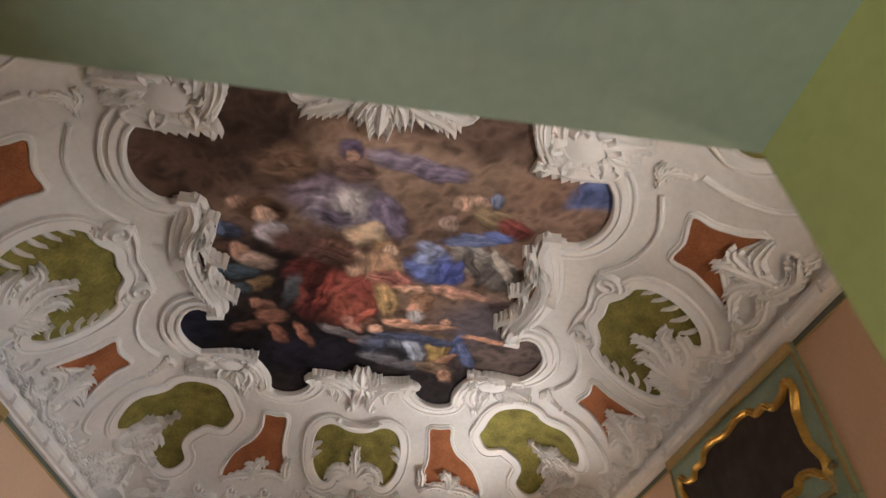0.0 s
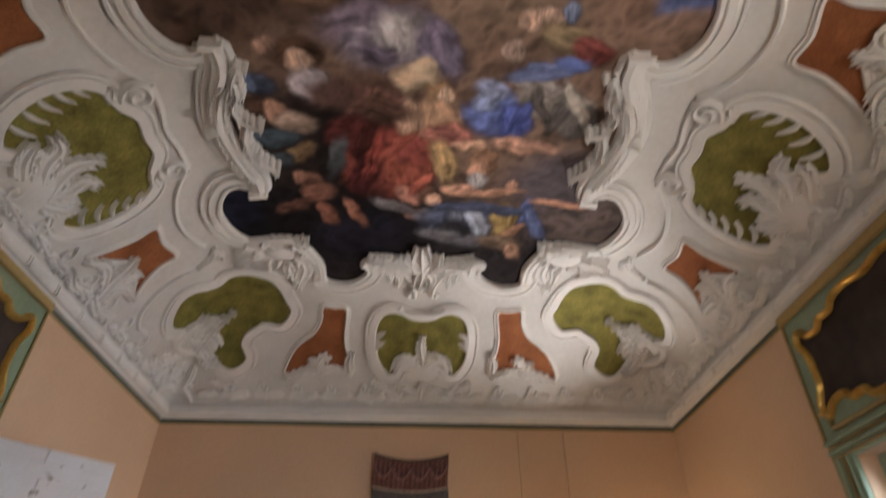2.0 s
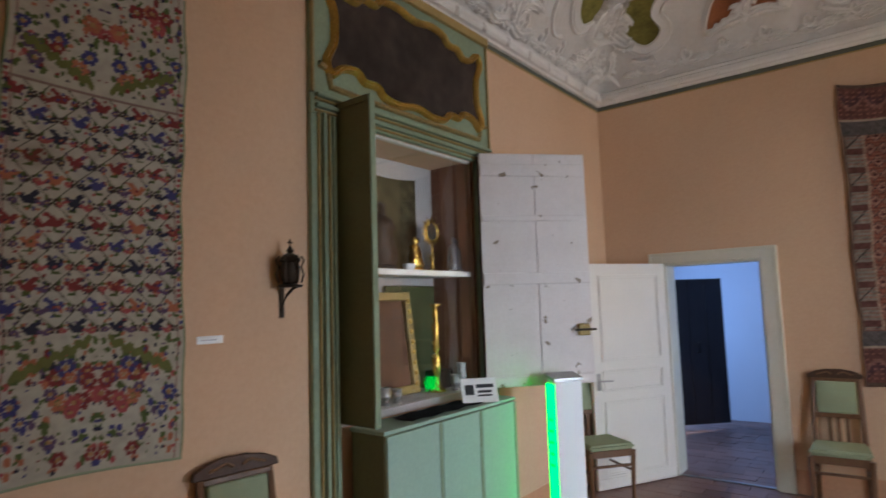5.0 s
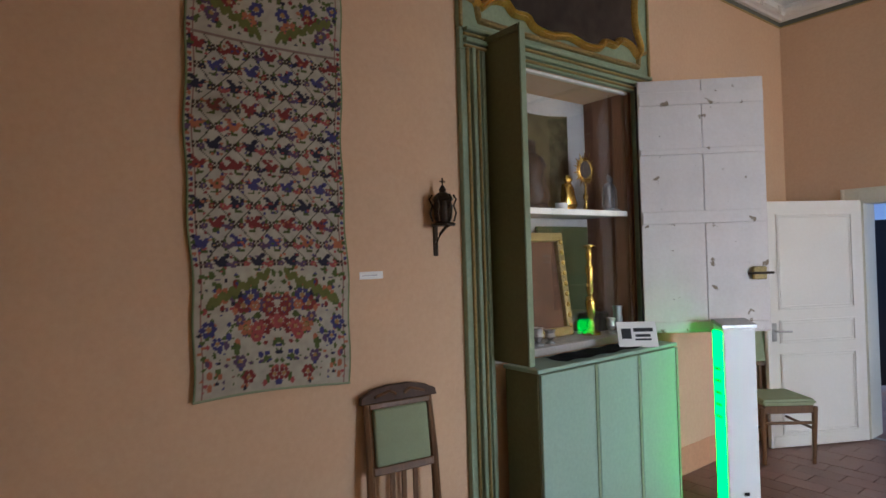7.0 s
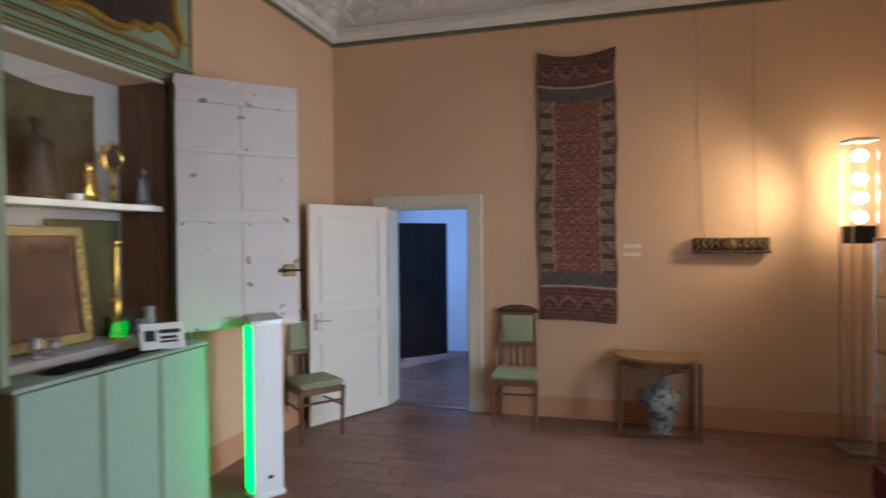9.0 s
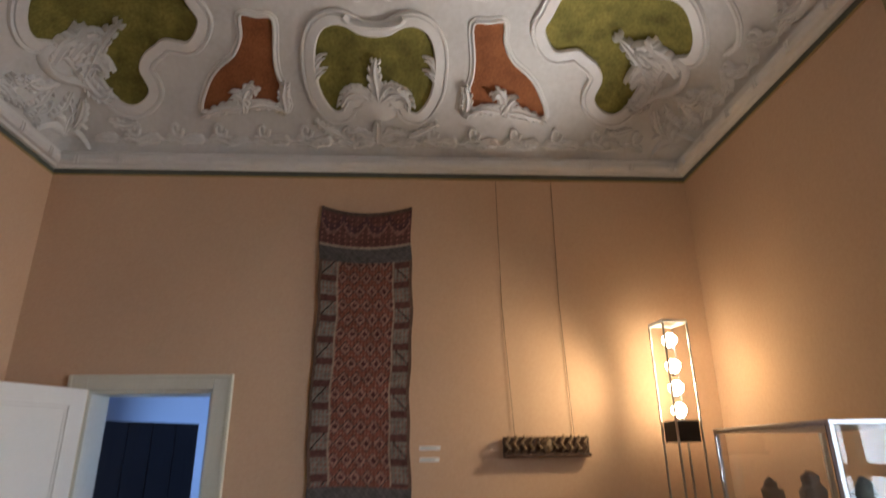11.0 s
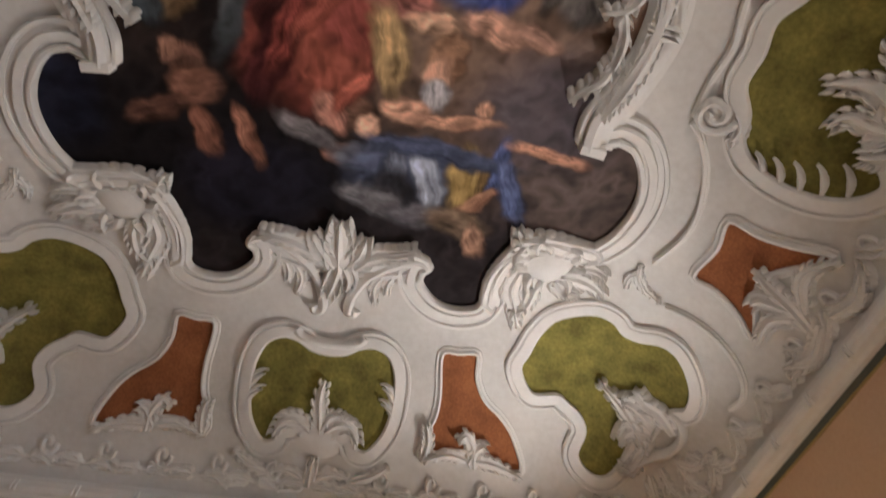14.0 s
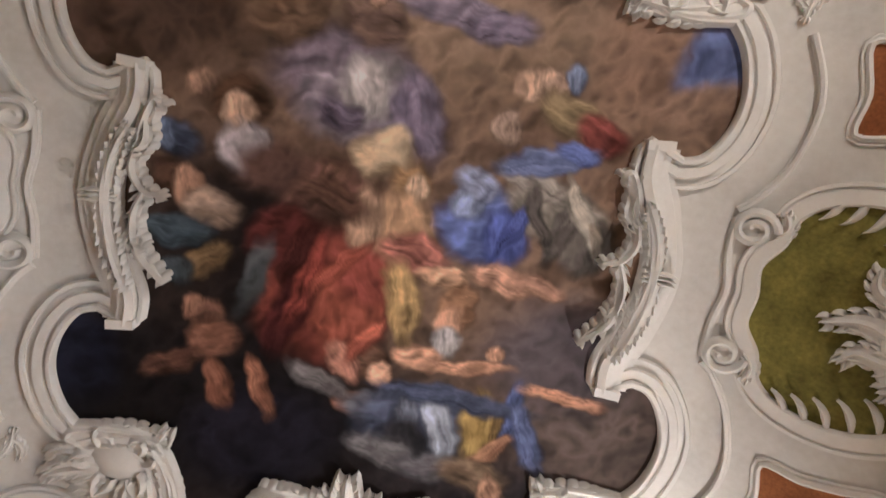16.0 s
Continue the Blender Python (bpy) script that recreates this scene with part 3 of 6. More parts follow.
dab(-0.94, -0.10, 0.071, 0.082, -8, 160, 116, 92, 0.4)
dab(-0.83, 0.00, 0.125, 0.082, 12, 146, 120, 104, 0.4)
dab(-0.97, 0.11, 0.169, 0.082, 2, 56, 73, 86, 0.4)
dab(-0.84, 0.26, 0.141, 0.068, -38, 112, 86, 52, 0.4)
dab(-0.97, 0.33, 0.082, 0.082, -8, 60, 70, 78, 0.5)
dab(-0.80, 0.51, 0.076, 0.076, -8, 118, 77, 60, 0.4)
dab(-0.76, 0.64, 0.125, 0.103, -8, 118, 73, 54, 0.4)
dab(-0.95, 0.79, 0.169, 0.065, -28, 92, 56, 43, 0.5)
dab(-0.72, 0.87, 0.058, 0.141, -18, 118, 68, 48, 0.4)
dab(-0.52, 0.88, 0.05, 0.163, -20, 150, 90, 64, 0.4)
dab(-0.29, -0.14, 0.250, 0.152, 2, 104, 68, 58, 0.5)
dab(-0.58, -0.23, 0.150, 0.120, -8, 84, 57, 50, 0.6)
dab(-0.27, 0.36, 0.33, 0.34, -8, 118, 45, 33, 0.35)
dab(-0.13, 0.42, 0.17, 0.250, 12, 152, 66, 44, 0.4)
dab(-0.47, 0.10, 0.180, 0.163, -8, 88, 30, 28, 0.4)
dab(-0.43, 0.49, 0.092, 0.223, 12, 70, 20, 22, 0.4)
dab(-0.08, 0.20, 0.158, 0.169, -18, 142, 56, 45, 0.4)
dab(-0.35, 0.29, 0.049, 0.245, 17, 150, 52, 40, 0.4)
dab(-0.06, -0.36, 0.120, 0.114, -8, 186, 156, 122, 0.5)
dab(0.10, -0.25, 0.105, 0.095, -8, 138, 102, 64, 0.4)
dab(0.135, -0.235, 0.060, 0.074, -8, 208, 172, 142, 0.4)
dab(0.08, -0.03, 0.17, 0.17, 2, 176, 134, 98, 0.4)
dab(-0.11, -0.05, 0.082, 0.169, 2, 168, 130, 104, 0.4)
dab(0.14, 0.08, 0.169, 0.087, 12, 168, 94, 82, 0.4)
dab(-0.31, -0.19, 0.125, 0.060, -48, 120, 82, 66, 0.5)
dab(0.13, 0.33, 0.092, 0.196, -13, 176, 140, 82, 0.4)
dab(0.44, -0.10, 0.207, 0.180, -8, 74, 98, 170, 0.3)
dab(0.58, -0.05, 0.120, 0.136, -8, 52, 76, 158, 0.4)
dab(0.37, -0.21, 0.082, 0.092, 12, 124, 144, 190, 0.4)
dab(0.40, -0.29, 0.114, 0.065, 22, 128, 142, 184, 0.4)
dab(0.81, -0.21, 0.261, 0.141, 22, 128, 120, 112, 0.4)
dab(0.96, -0.07, 0.131, 0.141, -8, 94, 87, 84, 0.4)
dab(0.67, -0.34, 0.207, 0.054, 17, 140, 132, 126, 0.4)
dab(0.85, -0.14, 0.054, 0.190, 22, 84, 78, 76, 0.4)
dab(0.58, -0.77, 0.073, 0.079, -8, 186, 148, 124, 0.4)
dab(0.68, -0.79, 0.065, 0.071, -8, 170, 136, 116, 0.4)
dab(0.77, -0.85, 0.052, 0.065, -8, 96, 114, 152, 0.4)
dab(0.51, -0.56, 0.071, 0.087, -8, 150, 124, 110, 0.4)
dab(0.79, -0.67, 0.169, 0.092, 22, 130, 110, 78, 0.4)
dab(0.94, -0.60, 0.141, 0.082, 22, 122, 50, 46, 0.4)
dab(0.71, -0.45, 0.250, 0.060, -16, 92, 112, 168, 0.4)
dab(0.85, -0.51, 0.109, 0.044, 12, 70, 96, 170, 0.4)
dab(0.61, 0.15, 0.169, 0.065, 12, 200, 142, 114, 0.4)
dab(0.80, 0.15, 0.109, 0.049, 12, 170, 122, 100, 0.5)
dab(0.30, 0.17, 0.125, 0.052, 12, 198, 148, 114, 0.4)
dab(0.41, 0.30, 0.103, 0.098, -8, 140, 98, 68, 0.4)
dab(0.38, 0.39, 0.071, 0.082, -8, 178, 128, 100, 0.4)
dab(0.39, 0.49, 0.076, 0.087, -8, 160, 156, 162, 0.4)
dab(0.02, 0.67, 0.09, 0.085, -8, 98, 66, 50, 0.4)
dab(0.07, 0.715, 0.07, 0.065, -8, 198, 144, 114, 0.4)
dab(-0.14, 0.68, 0.120, 0.060, 47, 178, 114, 94, 0.4)
dab(0.26, 0.59, 0.141, 0.063, 2, 188, 132, 102, 0.4)
dab(0.53, 0.625, 0.196, 0.043, -6, 190, 132, 100, 0.4)
dab(0.65, 0.53, 0.044, 0.054, -8, 196, 140, 108, 0.4)
dab(-0.06, 0.90, 0.098, 0.065, 12, 140, 84, 62, 0.5)
dab(0.05, 0.91, 0.169, 0.087, 2, 86, 88, 100, 0.4)
dab(0.26, 0.95, 0.30, 0.20, -8, 66, 76, 104, 0.4)
dab(0.40, 0.96, 0.071, 0.190, -18, 136, 146, 168, 0.4)
dab(0.23, 0.96, 0.054, 0.136, 12, 104, 112, 134, 0.4)
dab(0.23, 1.07, 0.136, 0.136, -8, 38, 37, 44, 0.5)
dab(0.59, 0.92, 0.10, 0.175, -3, 150, 120, 50, 0.35)
dab(0.69, 0.90, 0.033, 0.136, 0, 104, 80, 34, 0.4)
dab(0.77, 0.83, 0.054, 0.169, 4, 58, 78, 130, 0.4)
dab(0.99, 0.70, 0.196, 0.044, 4, 178, 120, 90, 0.4)
dab(0.70, 1.03, 0.141, 0.049, -28, 152, 102, 72, 0.4)
dab(0.47, 0.80, 0.40, 0.055, 4, 62, 74, 106, 0.45)
dab(0.86, 0.94, 0.060, 0.200, -22, 64, 80, 124, 0.45)
dab(0.12, 1.12, 0.20, 0.070, 8, 92, 90, 96, 0.5)
dab(0.42, 1.16, 0.16, 0.080, -4, 84, 82, 90, 0.5)
dab(0.62, 1.17, 0.17, 0.085, 10, 104, 82, 62, 0.5)
dab(0.74, 1.27, 0.055, 0.110, -16, 150, 106, 80, 0.45)
dab(-0.22, 0.80, 0.17, 0.055, 24, 92, 88, 92, 0.45)
dab(-0.28, -0.12, 0.20, 0.090, 12, 88, 58, 46, 0.5)
dab(-0.40, 0.16, 0.050, 0.170, 24, 66, 22, 20, 0.45)
dab(-0.20, 0.22, 0.050, 0.190, 42, 158, 66, 46, 0.45)
dab(-0.05, 0.56, 0.050, 0.150, 30, 168, 74, 50, 0.45)
dab(0.62, -0.10, 0.040, 0.160, 30, 46, 66, 140, 0.45)
dab(0.93, -0.22, 0.040, 0.210, -30, 150, 142, 132, 0.45)
dab(0.72, -0.20, 0.036, 0.170, -24, 78, 72, 70, 0.45)
dab(-0.005, -0.40, 0.085, 0.090, 0, 196, 168, 134, 0.6)
dab(-0.87, 0.49, 0.055, 0.060, 0, 132, 88, 68, 0.4)
dab(-0.60, 0.30, 0.060, 0.190, 18, 70, 78, 84, 0.6)
dab(-0.90, -1.25, 0.500, 0.380, 0, 68, 49, 41, 0.8)
dab(0.60, -1.45, 0.500, 0.300, 0, 104, 80, 68, 0.8)
dab(0.20, -1.60, 0.400, 0.300, 0, 92, 70, 60, 0.8)
dab(-0.55, -0.95, 0.180, 0.140, 0, 110, 82, 62, 0.5)
dab(0.22, -1.03, 0.300, 0.075, 10, 126, 114, 140, 0.4)
dab(-0.16, -0.96, 0.150, 0.110, 0, 118, 90, 80, 0.4)
dab(-0.18, -1.10, 0.085, 0.070, 0, 92, 76, 112, 0.4)
dab(-0.17, -1.05, 0.050, 0.045, 0, 170, 128, 106, 0.4)
dab(0.42, -1.00, 0.160, 0.070, -10, 112, 100, 128, 0.5)
MURAL *= (0.86 + 0.28 * cloudy(GU, GV, 22, 40, 3))[..., None]
MURAL *= (1.22 - 0.9 * np.abs(cloudy(WU * 1.2 + WV, WV - 0.6 * WU, 7, 50, 3) - 0.5) * 2)[..., None] ** 1.2 * (0.85 + 0.3 * cloudy(WU, WV, 4, 70, 3))[..., None]


def mural_material():
    m = mat("ceiling_fresco_paint", (0.5, 0.5, 0.5), 0.9, vary=0.1, scale=5, fine=60, bump=0.3, spec=0.15)
    t = m.node_tree
    b = t.nodes["Principled BSDF"]
    col = t.nodes.new("ShaderNodeVertexColor")
    col.layer_name = "mural"
    mix = t.nodes.new("ShaderNodeMix")
    mix.data_type, mix.blend_type = "RGBA", "OVERLAY"
    mix.inputs["Factor"].default_value = 0.35
    old = b.inputs["Base Color"].links[0].from_socket
    t.links.new(col.outputs["Color"], mix.inputs["A"])
    t.links.new(old, mix.inputs["B"])
    t.links.new(mix.outputs["Result"], b.inputs["Base Color"])
    return m


def fresco():
    """The mural as one sheet of small faces inside the outline, each corner with its paint."""
    mid_u, mid_v = (us[:-1] + us[1:]) / 2, (vs[:-1] + vs[1:]) / 2
    p, q = FRESCO, np.roll(FRESCO, -1, axis=0)
    keep = np.zeros((len(mid_u), len(mid_v)), bool)
    for j, v in enumerate(mid_v):
        cross = ((p[:, 1] > v) != (q[:, 1] > v))
        xs = (q[cross, 0] - p[cross, 0]) * (v - p[cross, 1]) / (q[cross, 1] - p[cross, 1]) + p[cross, 0]
        keep[:, j] = (mid_u[:, None] < xs[None, :]).sum(1) % 2 == 1
    number = np.arange(len(us) * len(vs)).reshape(len(us), len(vs))
    i, j = np.nonzero(keep)
    faces = np.stack([number[i, j], number[i + 1, j], number[i + 1, j + 1], number[i, j + 1]], 1)
    used = np.unique(faces)
    renum = np.full(number.size, -1)
    renum[used] = np.arange(len(used))
    flat_u, flat_v = GU.ravel()[used], GV.ravel()[used]
    z = heights(flat_u, flat_v) - 0.008
    me = bpy.data.meshes.new("fresco")
    me.from_pydata(np.stack([CX + flat_u, CY + flat_v, z], 1).tolist(), [], renum[faces].tolist())
    layer = me.color_attributes.new("mural", "FLOAT_COLOR", "POINT")
    rgba = np.ones((len(used), 4), np.float32)
    rgba[:, :3] = MURAL.reshape(-1, 3)[used].clip(0.004, 0.9)
    layer.data.foreach_set("color", rgba.ravel())
    me.materials.append(mural_material())
    ob = new("fresco", me)
    ob.parent = ceiling
    ob["label"] = "painted sky with dark clouds and coloured robes"
    return ob


fresco()


def panel(name, outline, material, step=0.02):
    o = np.array(outline)
    us = np.arange(o[:, 0].min() - step, o[:, 0].max() + 2 * step, step)
    vs = np.arange(o[:, 1].min() - step, o[:, 1].max() + 2 * step, step)
    return part(name, grid_mesh(us, vs, 0.006, inside_of(o)), material, ceiling, smooth=True)


def edged(name, outline, material, rim_profile, label, n=6):
    """A sunk coloured panel with its raised edge moulding."""
    curve = spline(outline, n, closed=True)
    area = 0.5 * np.sum(curve[:, 0] * np.roll(curve[:, 1], -1) - np.roll(curve[:, 0], -1) * curve[:, 1])
    if area > 0:
        curve = curve[::-1]
    ob = panel(name, curve, material)
    ob["label"] = label
    part("panel_moulding", sweep(curve, rim_profile, closed=True), STUCCO, ceiling, smooth=True)
    return curve


# frame of the fresco: rim moulding, then an outer fillet line that follows the lobes
rim = FRESCO[::-1] if 0.5 * np.sum(FRESCO[:, 0] * np.roll(FRESCO[:, 1], -1) - np.roll(FRESCO[:, 0], -1) * FRESCO[:, 1]) > 0 else FRESCO
part("fresco_rim", sweep(rim, RIM, closed=True), STUCCO, ceiling, "white moulded rim round the fresco", smooth=True)
BRACKET = [(-0.05, 0.004), (-0.05, 0.085), (-0.015, 0.10), (0.0, 0.082), (0.03, 0.076), (0.036, 0.052), (0.075, 0.046), (0.08, 0.030), (0.108, 0.030), (0.115, 0.003)]
SCROLL = [(-0.030, 0.004), (-0.026, 0.045), (-0.008, 0.062), (0.010, 0.050), (0.026, 0.024), (0.030, 0.004)]


def leaves(name, paths, width, proud, su, sv, teeth=6, label=""):
    """One ornament of several leaves, mirrored into a quarter of the vault."""
    bm = bmesh.new()
    for k, path in enumerate(paths):
        plume(bm, np.array(path) * (su, sv), width * (1 - 0.08 * (k % 3)), proud, teeth)
    return part(name, bm, STUCCO, ceiling, label, smooth=True)


for su, sv in mirrors():
    k = np.array((su, sv))
    part("outer_fillet", sweep(spline(np.array([(1.60, 0.37), (1.66, 0.43), (1.74, 0.58), (1.785, 0.79), (1.775, 0.97), (1.71, 1.16)]) * k, 6), FILLET), STUCCO, ceiling, smooth=True)
    # corner cartouche: smooth oval boss ringed with curling leaves
    bm = bmesh.new()
    boss(bm, su * 1.18, sv * 1.35, 0.16, 0.13, 0.05)
    ruffle(bm, su * 1.18, sv * 1.35, 0.13, 0.10, 11, 0.11, 0.07, 0.075, 1.5)
    for path, w in (([(1.42, 1.27), (1.27, 1.215), (1.10, 1.185), (0.925, 1.205)], 0.13), ([(0.90, 1.62), (0.895, 1.50), (0.935, 1.36), (1.00, 1.25)], 0.10), ([(1.02, 1.42), (1.00, 1.54), (1.05, 1.67), (1.09, 1.80)], 0.12), ([(1.10, 1.44), (1.13, 1.53), (1.11, 1.64), (1.03, 1.70)], 0.09), ([(1.26, 1.40), (1.36, 1.405), (1.45, 1.42), (1.54, 1.46)], 0.11), ([(1.32, 1.34), (1.42, 1.31), (1.52, 1.33)], 0.08), ([(1.05, 1.25), (0.98, 1.21), (0.94, 1.14)], 0.09), ([(1.22, 1.46), (1.30, 1.50), (1.40, 1.50)], 0.09)):
        plume(bm, np.array(path) * k, w, 0.065, 6)
    part("corner_cartouche", bm, STUCCO, ceiling, "shell-like stucco cartouche of curling leaves", smooth=True)
    part("cartouche_scroll", sweep(spline(np.array([(0.93, 1.71), (0.865, 1.66), (0.86, 1.53), (0.89, 1.41), (0.95, 1.32)]) * k, 6), SCROLL), STUCCO, ceiling, smooth=True)
    part("cartouche_scroll", sweep(spline(np.array([(1.10, 1.165), (1.27, 1.165), (1.40, 1.19), (1.43, 1.24), (1.38, 1.27)]) * k, 6), SCROLL), STUCCO, ceiling, smooth=True)
    # small leaf sprig between corner panel and lobe
    leaves("leaf_sprig", ([(1.74, 1.37), (1.68, 1.30), (1.66, 1.20)], [(1.66, 1.24), (1.72, 1.33), (1.82, 1.37)], [(1.68, 1.25), (1.63, 1.31), (1.64, 1.38)]), 0.055, 0.03, su, sv, 4)
    # scrolled head piece
    part("head_scroll", sweep(spline(np.array([(0.46, 1.53), (0.505, 1.495), (0.44, 1.455), (0.31, 1.50), (0.17, 1.61), (0.095, 1.74), (0.075, 1.85), (0.11, 1.87), (0.125, 1.84)]) * k, 6), SCROLL), STUCCO, ceiling, "stucco scroll under the head palmette", smooth=True)
    leaves("head_leaf", ([(0.27, 1.58), (0.21, 1.68), (0.235, 1.79)], [(0.33, 1.56), (0.285, 1.65), (0.29, 1.72)]), 0.06, 0.035, su, sv, 4)
    # volutes beside the side panel, with the arm that runs on from them
    part("volute", sweep(spiral(su * 1.675, sv * 0.30, 0.09, 0 if su > 0 else math.pi, 1.5, su * sv), [(-0.022, 0.004), (-0.016, 0.042), (0, 0.058), (0.016, 0.042), (0.022, 0.004)]), STUCCO, ceiling, smooth=True)
    bm = bmesh.new()
    boss(bm, su * 1.69, sv * 0.30, 0.085, 0.085, 0.03)
    part("volute_ground", bm, STUCCO, ceiling, smooth=True)
    leaves("volute_leaf", ([(1.75, 0.27), (1.79, 0.33), (1.77, 0.40)],), 0.07, 0.05, su, sv, 4)
    # bracket end, cut square
    bm = sweep(np.array([(1.125, 0.602), (1.18, 0.606), (1.25, 0.612)]) * k, [(-0.022, 0.004), (-0.022, 0.095), (0.022, 0.095), (0.022, 0.004)])
    part("bracket_end", bm, STUCCO, ceiling)

for su in (1, -1):
    path = np.array([(1.185, 0.605), (1.185, 0.46), (1.262, 0.27), (1.318, 0.0), (1.262, -0.27), (1.185, -0.46), (1.185, -0.605)]) * (su, 1)
    part("side_bracket", sweep(spline(path[::su], 8), BRACKET), STUCCO, ceiling, "bold moulded stucco bracket at the side of the fresco", smooth=True)
    part("outer_fillet", sweep(spline(np.array([(1.595, -0.34), (1.60, -0.16), (1.625, 0.0), (1.60, 0.16), (1.595, 0.34)]) * (su, 1), 6), FILLET), STUCCO, ceiling, smooth=True)
    # leaves lying along the bracket, and the tie across it
    leaves("bracket_leaf", ([(1.285, -0.02), (1.275, 0.14), (1.23, 0.30), (1.165, 0.43)], [(1.285, 0.02), (1.275, -0.12), (1.23, -0.25), (1.18, -0.33)]), 0.10, 0.115, su, 1, 9)
    bm = bmesh.new()
    for q in (-0.022, 0.0, 0.022):
        petal(bm, su * 1.24, q, 0 if su > 0 else math.pi, 0.15, 0.05, 0.12, 0)
    part("bracket_tie", bm, STUCCO, ceiling, smooth=True)
    # chain of curled leaves standing in front of the bracket, over the painting
    leaves("leaf_chain", ([(1.165, -0.20), (1.14, -0.34), (1.085, -0.46), (1.05, -0.44)], [(1.14, -0.30), (1.175, -0.15), (1.115, -0.05), (1.015, -0.03)], [(1.10, -0.08), (1.155, 0.06), (1.145, 0.19), (1.09, 0.22)], [(1.15, 0.10), (1.135, 0.23), (1.07, 0.31), (0.99, 0.375)], [(1.13, -0.40), (1.12, -0.28), (1.16, -0.22)]), 0.082, 0.115, su, 1, 5, "curled leaves standing over the fresco edge")

for sv in (1, -1):
    bm = bmesh.new()
    for path, w in (([(0.0, 1.64), (-0.012, 1.46), (-0.018, 1.275)], 0.17), ([(0.03, 1.58), (0.10, 1.47), (0.13, 1.36)], 0.11), ([(-0.03, 1.58), (-0.11, 1.47), (-0.16, 1.37)], 0.11), ([(0.06, 1.56), (0.20, 1.465), (0.31, 1.43), (0.42, 1.375)], 0.11), ([(-0.06, 1.56), (-0.22, 1.46), (-0.33, 1.42), (-0.45, 1.395)], 0.11), ([(0.0, 1.56), (-0.02, 1.67), (-0.05, 1.77)], 0.12), ([(0.02, 1.56), (0.06, 1.64), (0.05, 1.72)], 0.09)):
        plume(bm, np.array(path) * (1, sv), w, 0.085, 6)
    boss(bm, 0.0, sv * 1.53, 0.10, 0.09, 0.07)
    part("head_palmette", bm, STUCCO, ceiling, "stucco palmette of feathery leaves at the fresco edge", smooth=True)

# north and south middle panels
MIDDLE = [(0.0, 2.105), (0.10, 2.092), (0.185, 2.05), (0.28, 2.038), (0.375, 2.085), (0.432, 2.20), (0.437, 2.35), (0.405, 2.47), (0.32, 2.557), (0.24, 2.552), (0.20, 2.50), (0.09, 2.48), (0.0, 2.48)]
for sv in (1, -1):
    right = [(u, sv * v) for u, v in MIDDLE]
    full = right + [(-u, v) for u, v in right[-2:0:-1]]
    edged("olive_panel", full, OLIVE, PANELRIM, "mottled olive green painted panel")
    bm = bmesh.new()
    boss(bm, 0.0, sv * 2.52, 0.19, 0.085, 0.045)
    plume(bm, np.array([(0.03, 2.56), (0.005, 2.43), (-0.01, 2.33), (0.005, 2.245)]) * (1, sv), 0.10, 0.055, 5)
    plume(bm, np.array([(0.0, 2.53), (0.07, 2.42), (0.15, 2.41)]) * (1, sv), 0.08, 0.05, 4)
    for su in (1, -1):
        plume(bm, np.array([(0.0, 2.53), (0.11, 2.455), (0.20, 2.46), (0.255, 2.53)]) * (su, sv), 0.11, 0.055, 6)
        for i in range(4):
            petal(bm, su * (0.455 - 0.01 * i), sv * (2.44 - 0.045 * i), math.atan2(-sv, -su * 0.15), 0.19 - 0.015 * i, 0.042, 0.045, su * sv * -1.5 if i % 2 else su * sv * -1.1)
    part("leaf_ornament", bm, STUCCO, ceiling, smooth=True)
    part("panel_scroll", sweep(spline([(-0.21, sv * 2.00), (-0.175, sv * 2.035), (-0.10, sv * 2.055), (0, sv * 2.06), (0.10, sv * 2.055), (0.175, sv * 2.035), (0.21, sv * 2.00)], 5), SCROLL), STUCCO, ceiling, smooth=True)
    # drooping swag of leaves under the panel
    leaves("leaf_spray", ([(0.0, 2.72), (0.0, 2.66), (0.01, 2.60)], [(0.02, 2.70), (0.12, 2.66), (0.24, 2.67)], [(-0.02, 2.70), (-0.12, 2.66), (-0.24, 2.67)], [(0.24, 2.68), (0.36, 2.65), (0.46, 2.60)], [(-0.24, 2.68), (-0.36, 2.65), (-0.46, 2.60)]), 0.07, 0.042, 1, sv, 5)

RUSTN = [(0.682, 2.035), (0.785, 2.018), (0.895, 2.012), (0.915, 2.14), (0.985, 2.25), (1.10, 2.325), (1.19, 2.41), (1.27, 2.555), (1.16, 2.555), (1.04, 2.515), (0.93, 2.505), (0.79, 2.505), (0.65, 2.545), (0.665, 2.44), (0.70, 2.355), (0.705, 2.24)]
CORNERP = [(1.165, 2.06), (1.20, 1.955), (1.24, 1.83), (1.31, 1.715), (1.44, 1.64), (1.56, 1.605), (1.66, 1.62), (1.73, 1.67), (1.81, 1.66), (1.90, 1.607), (1.98, 1.615), (2.055, 1.695), (2.105, 1.80), (2.115, 1.915), (2.075, 1.99), (2.02, 2.10), (2.00, 2.26), (1.955, 2.38), (1.885, 2.50), (1.79, 2.552), (1.68, 2.53), (1.60, 2.455), (1.635, 2.345), (1.585, 2.265), (1.50, 2.215), (1.43, 2.18), (1.27, 2.19)]
RUSTE = [(1.905, 0.765), (1.915, 0.93), (1.885, 1.125), (1.985, 1.14), (2.09, 1.195), (2.17, 1.27), (2.125, 1.11), (2.09, 0.97), (2.14, 0.85), (2.20, 0.76), (2.225, 0.685), (2.12, 0.735), (2.02, 0.765)]
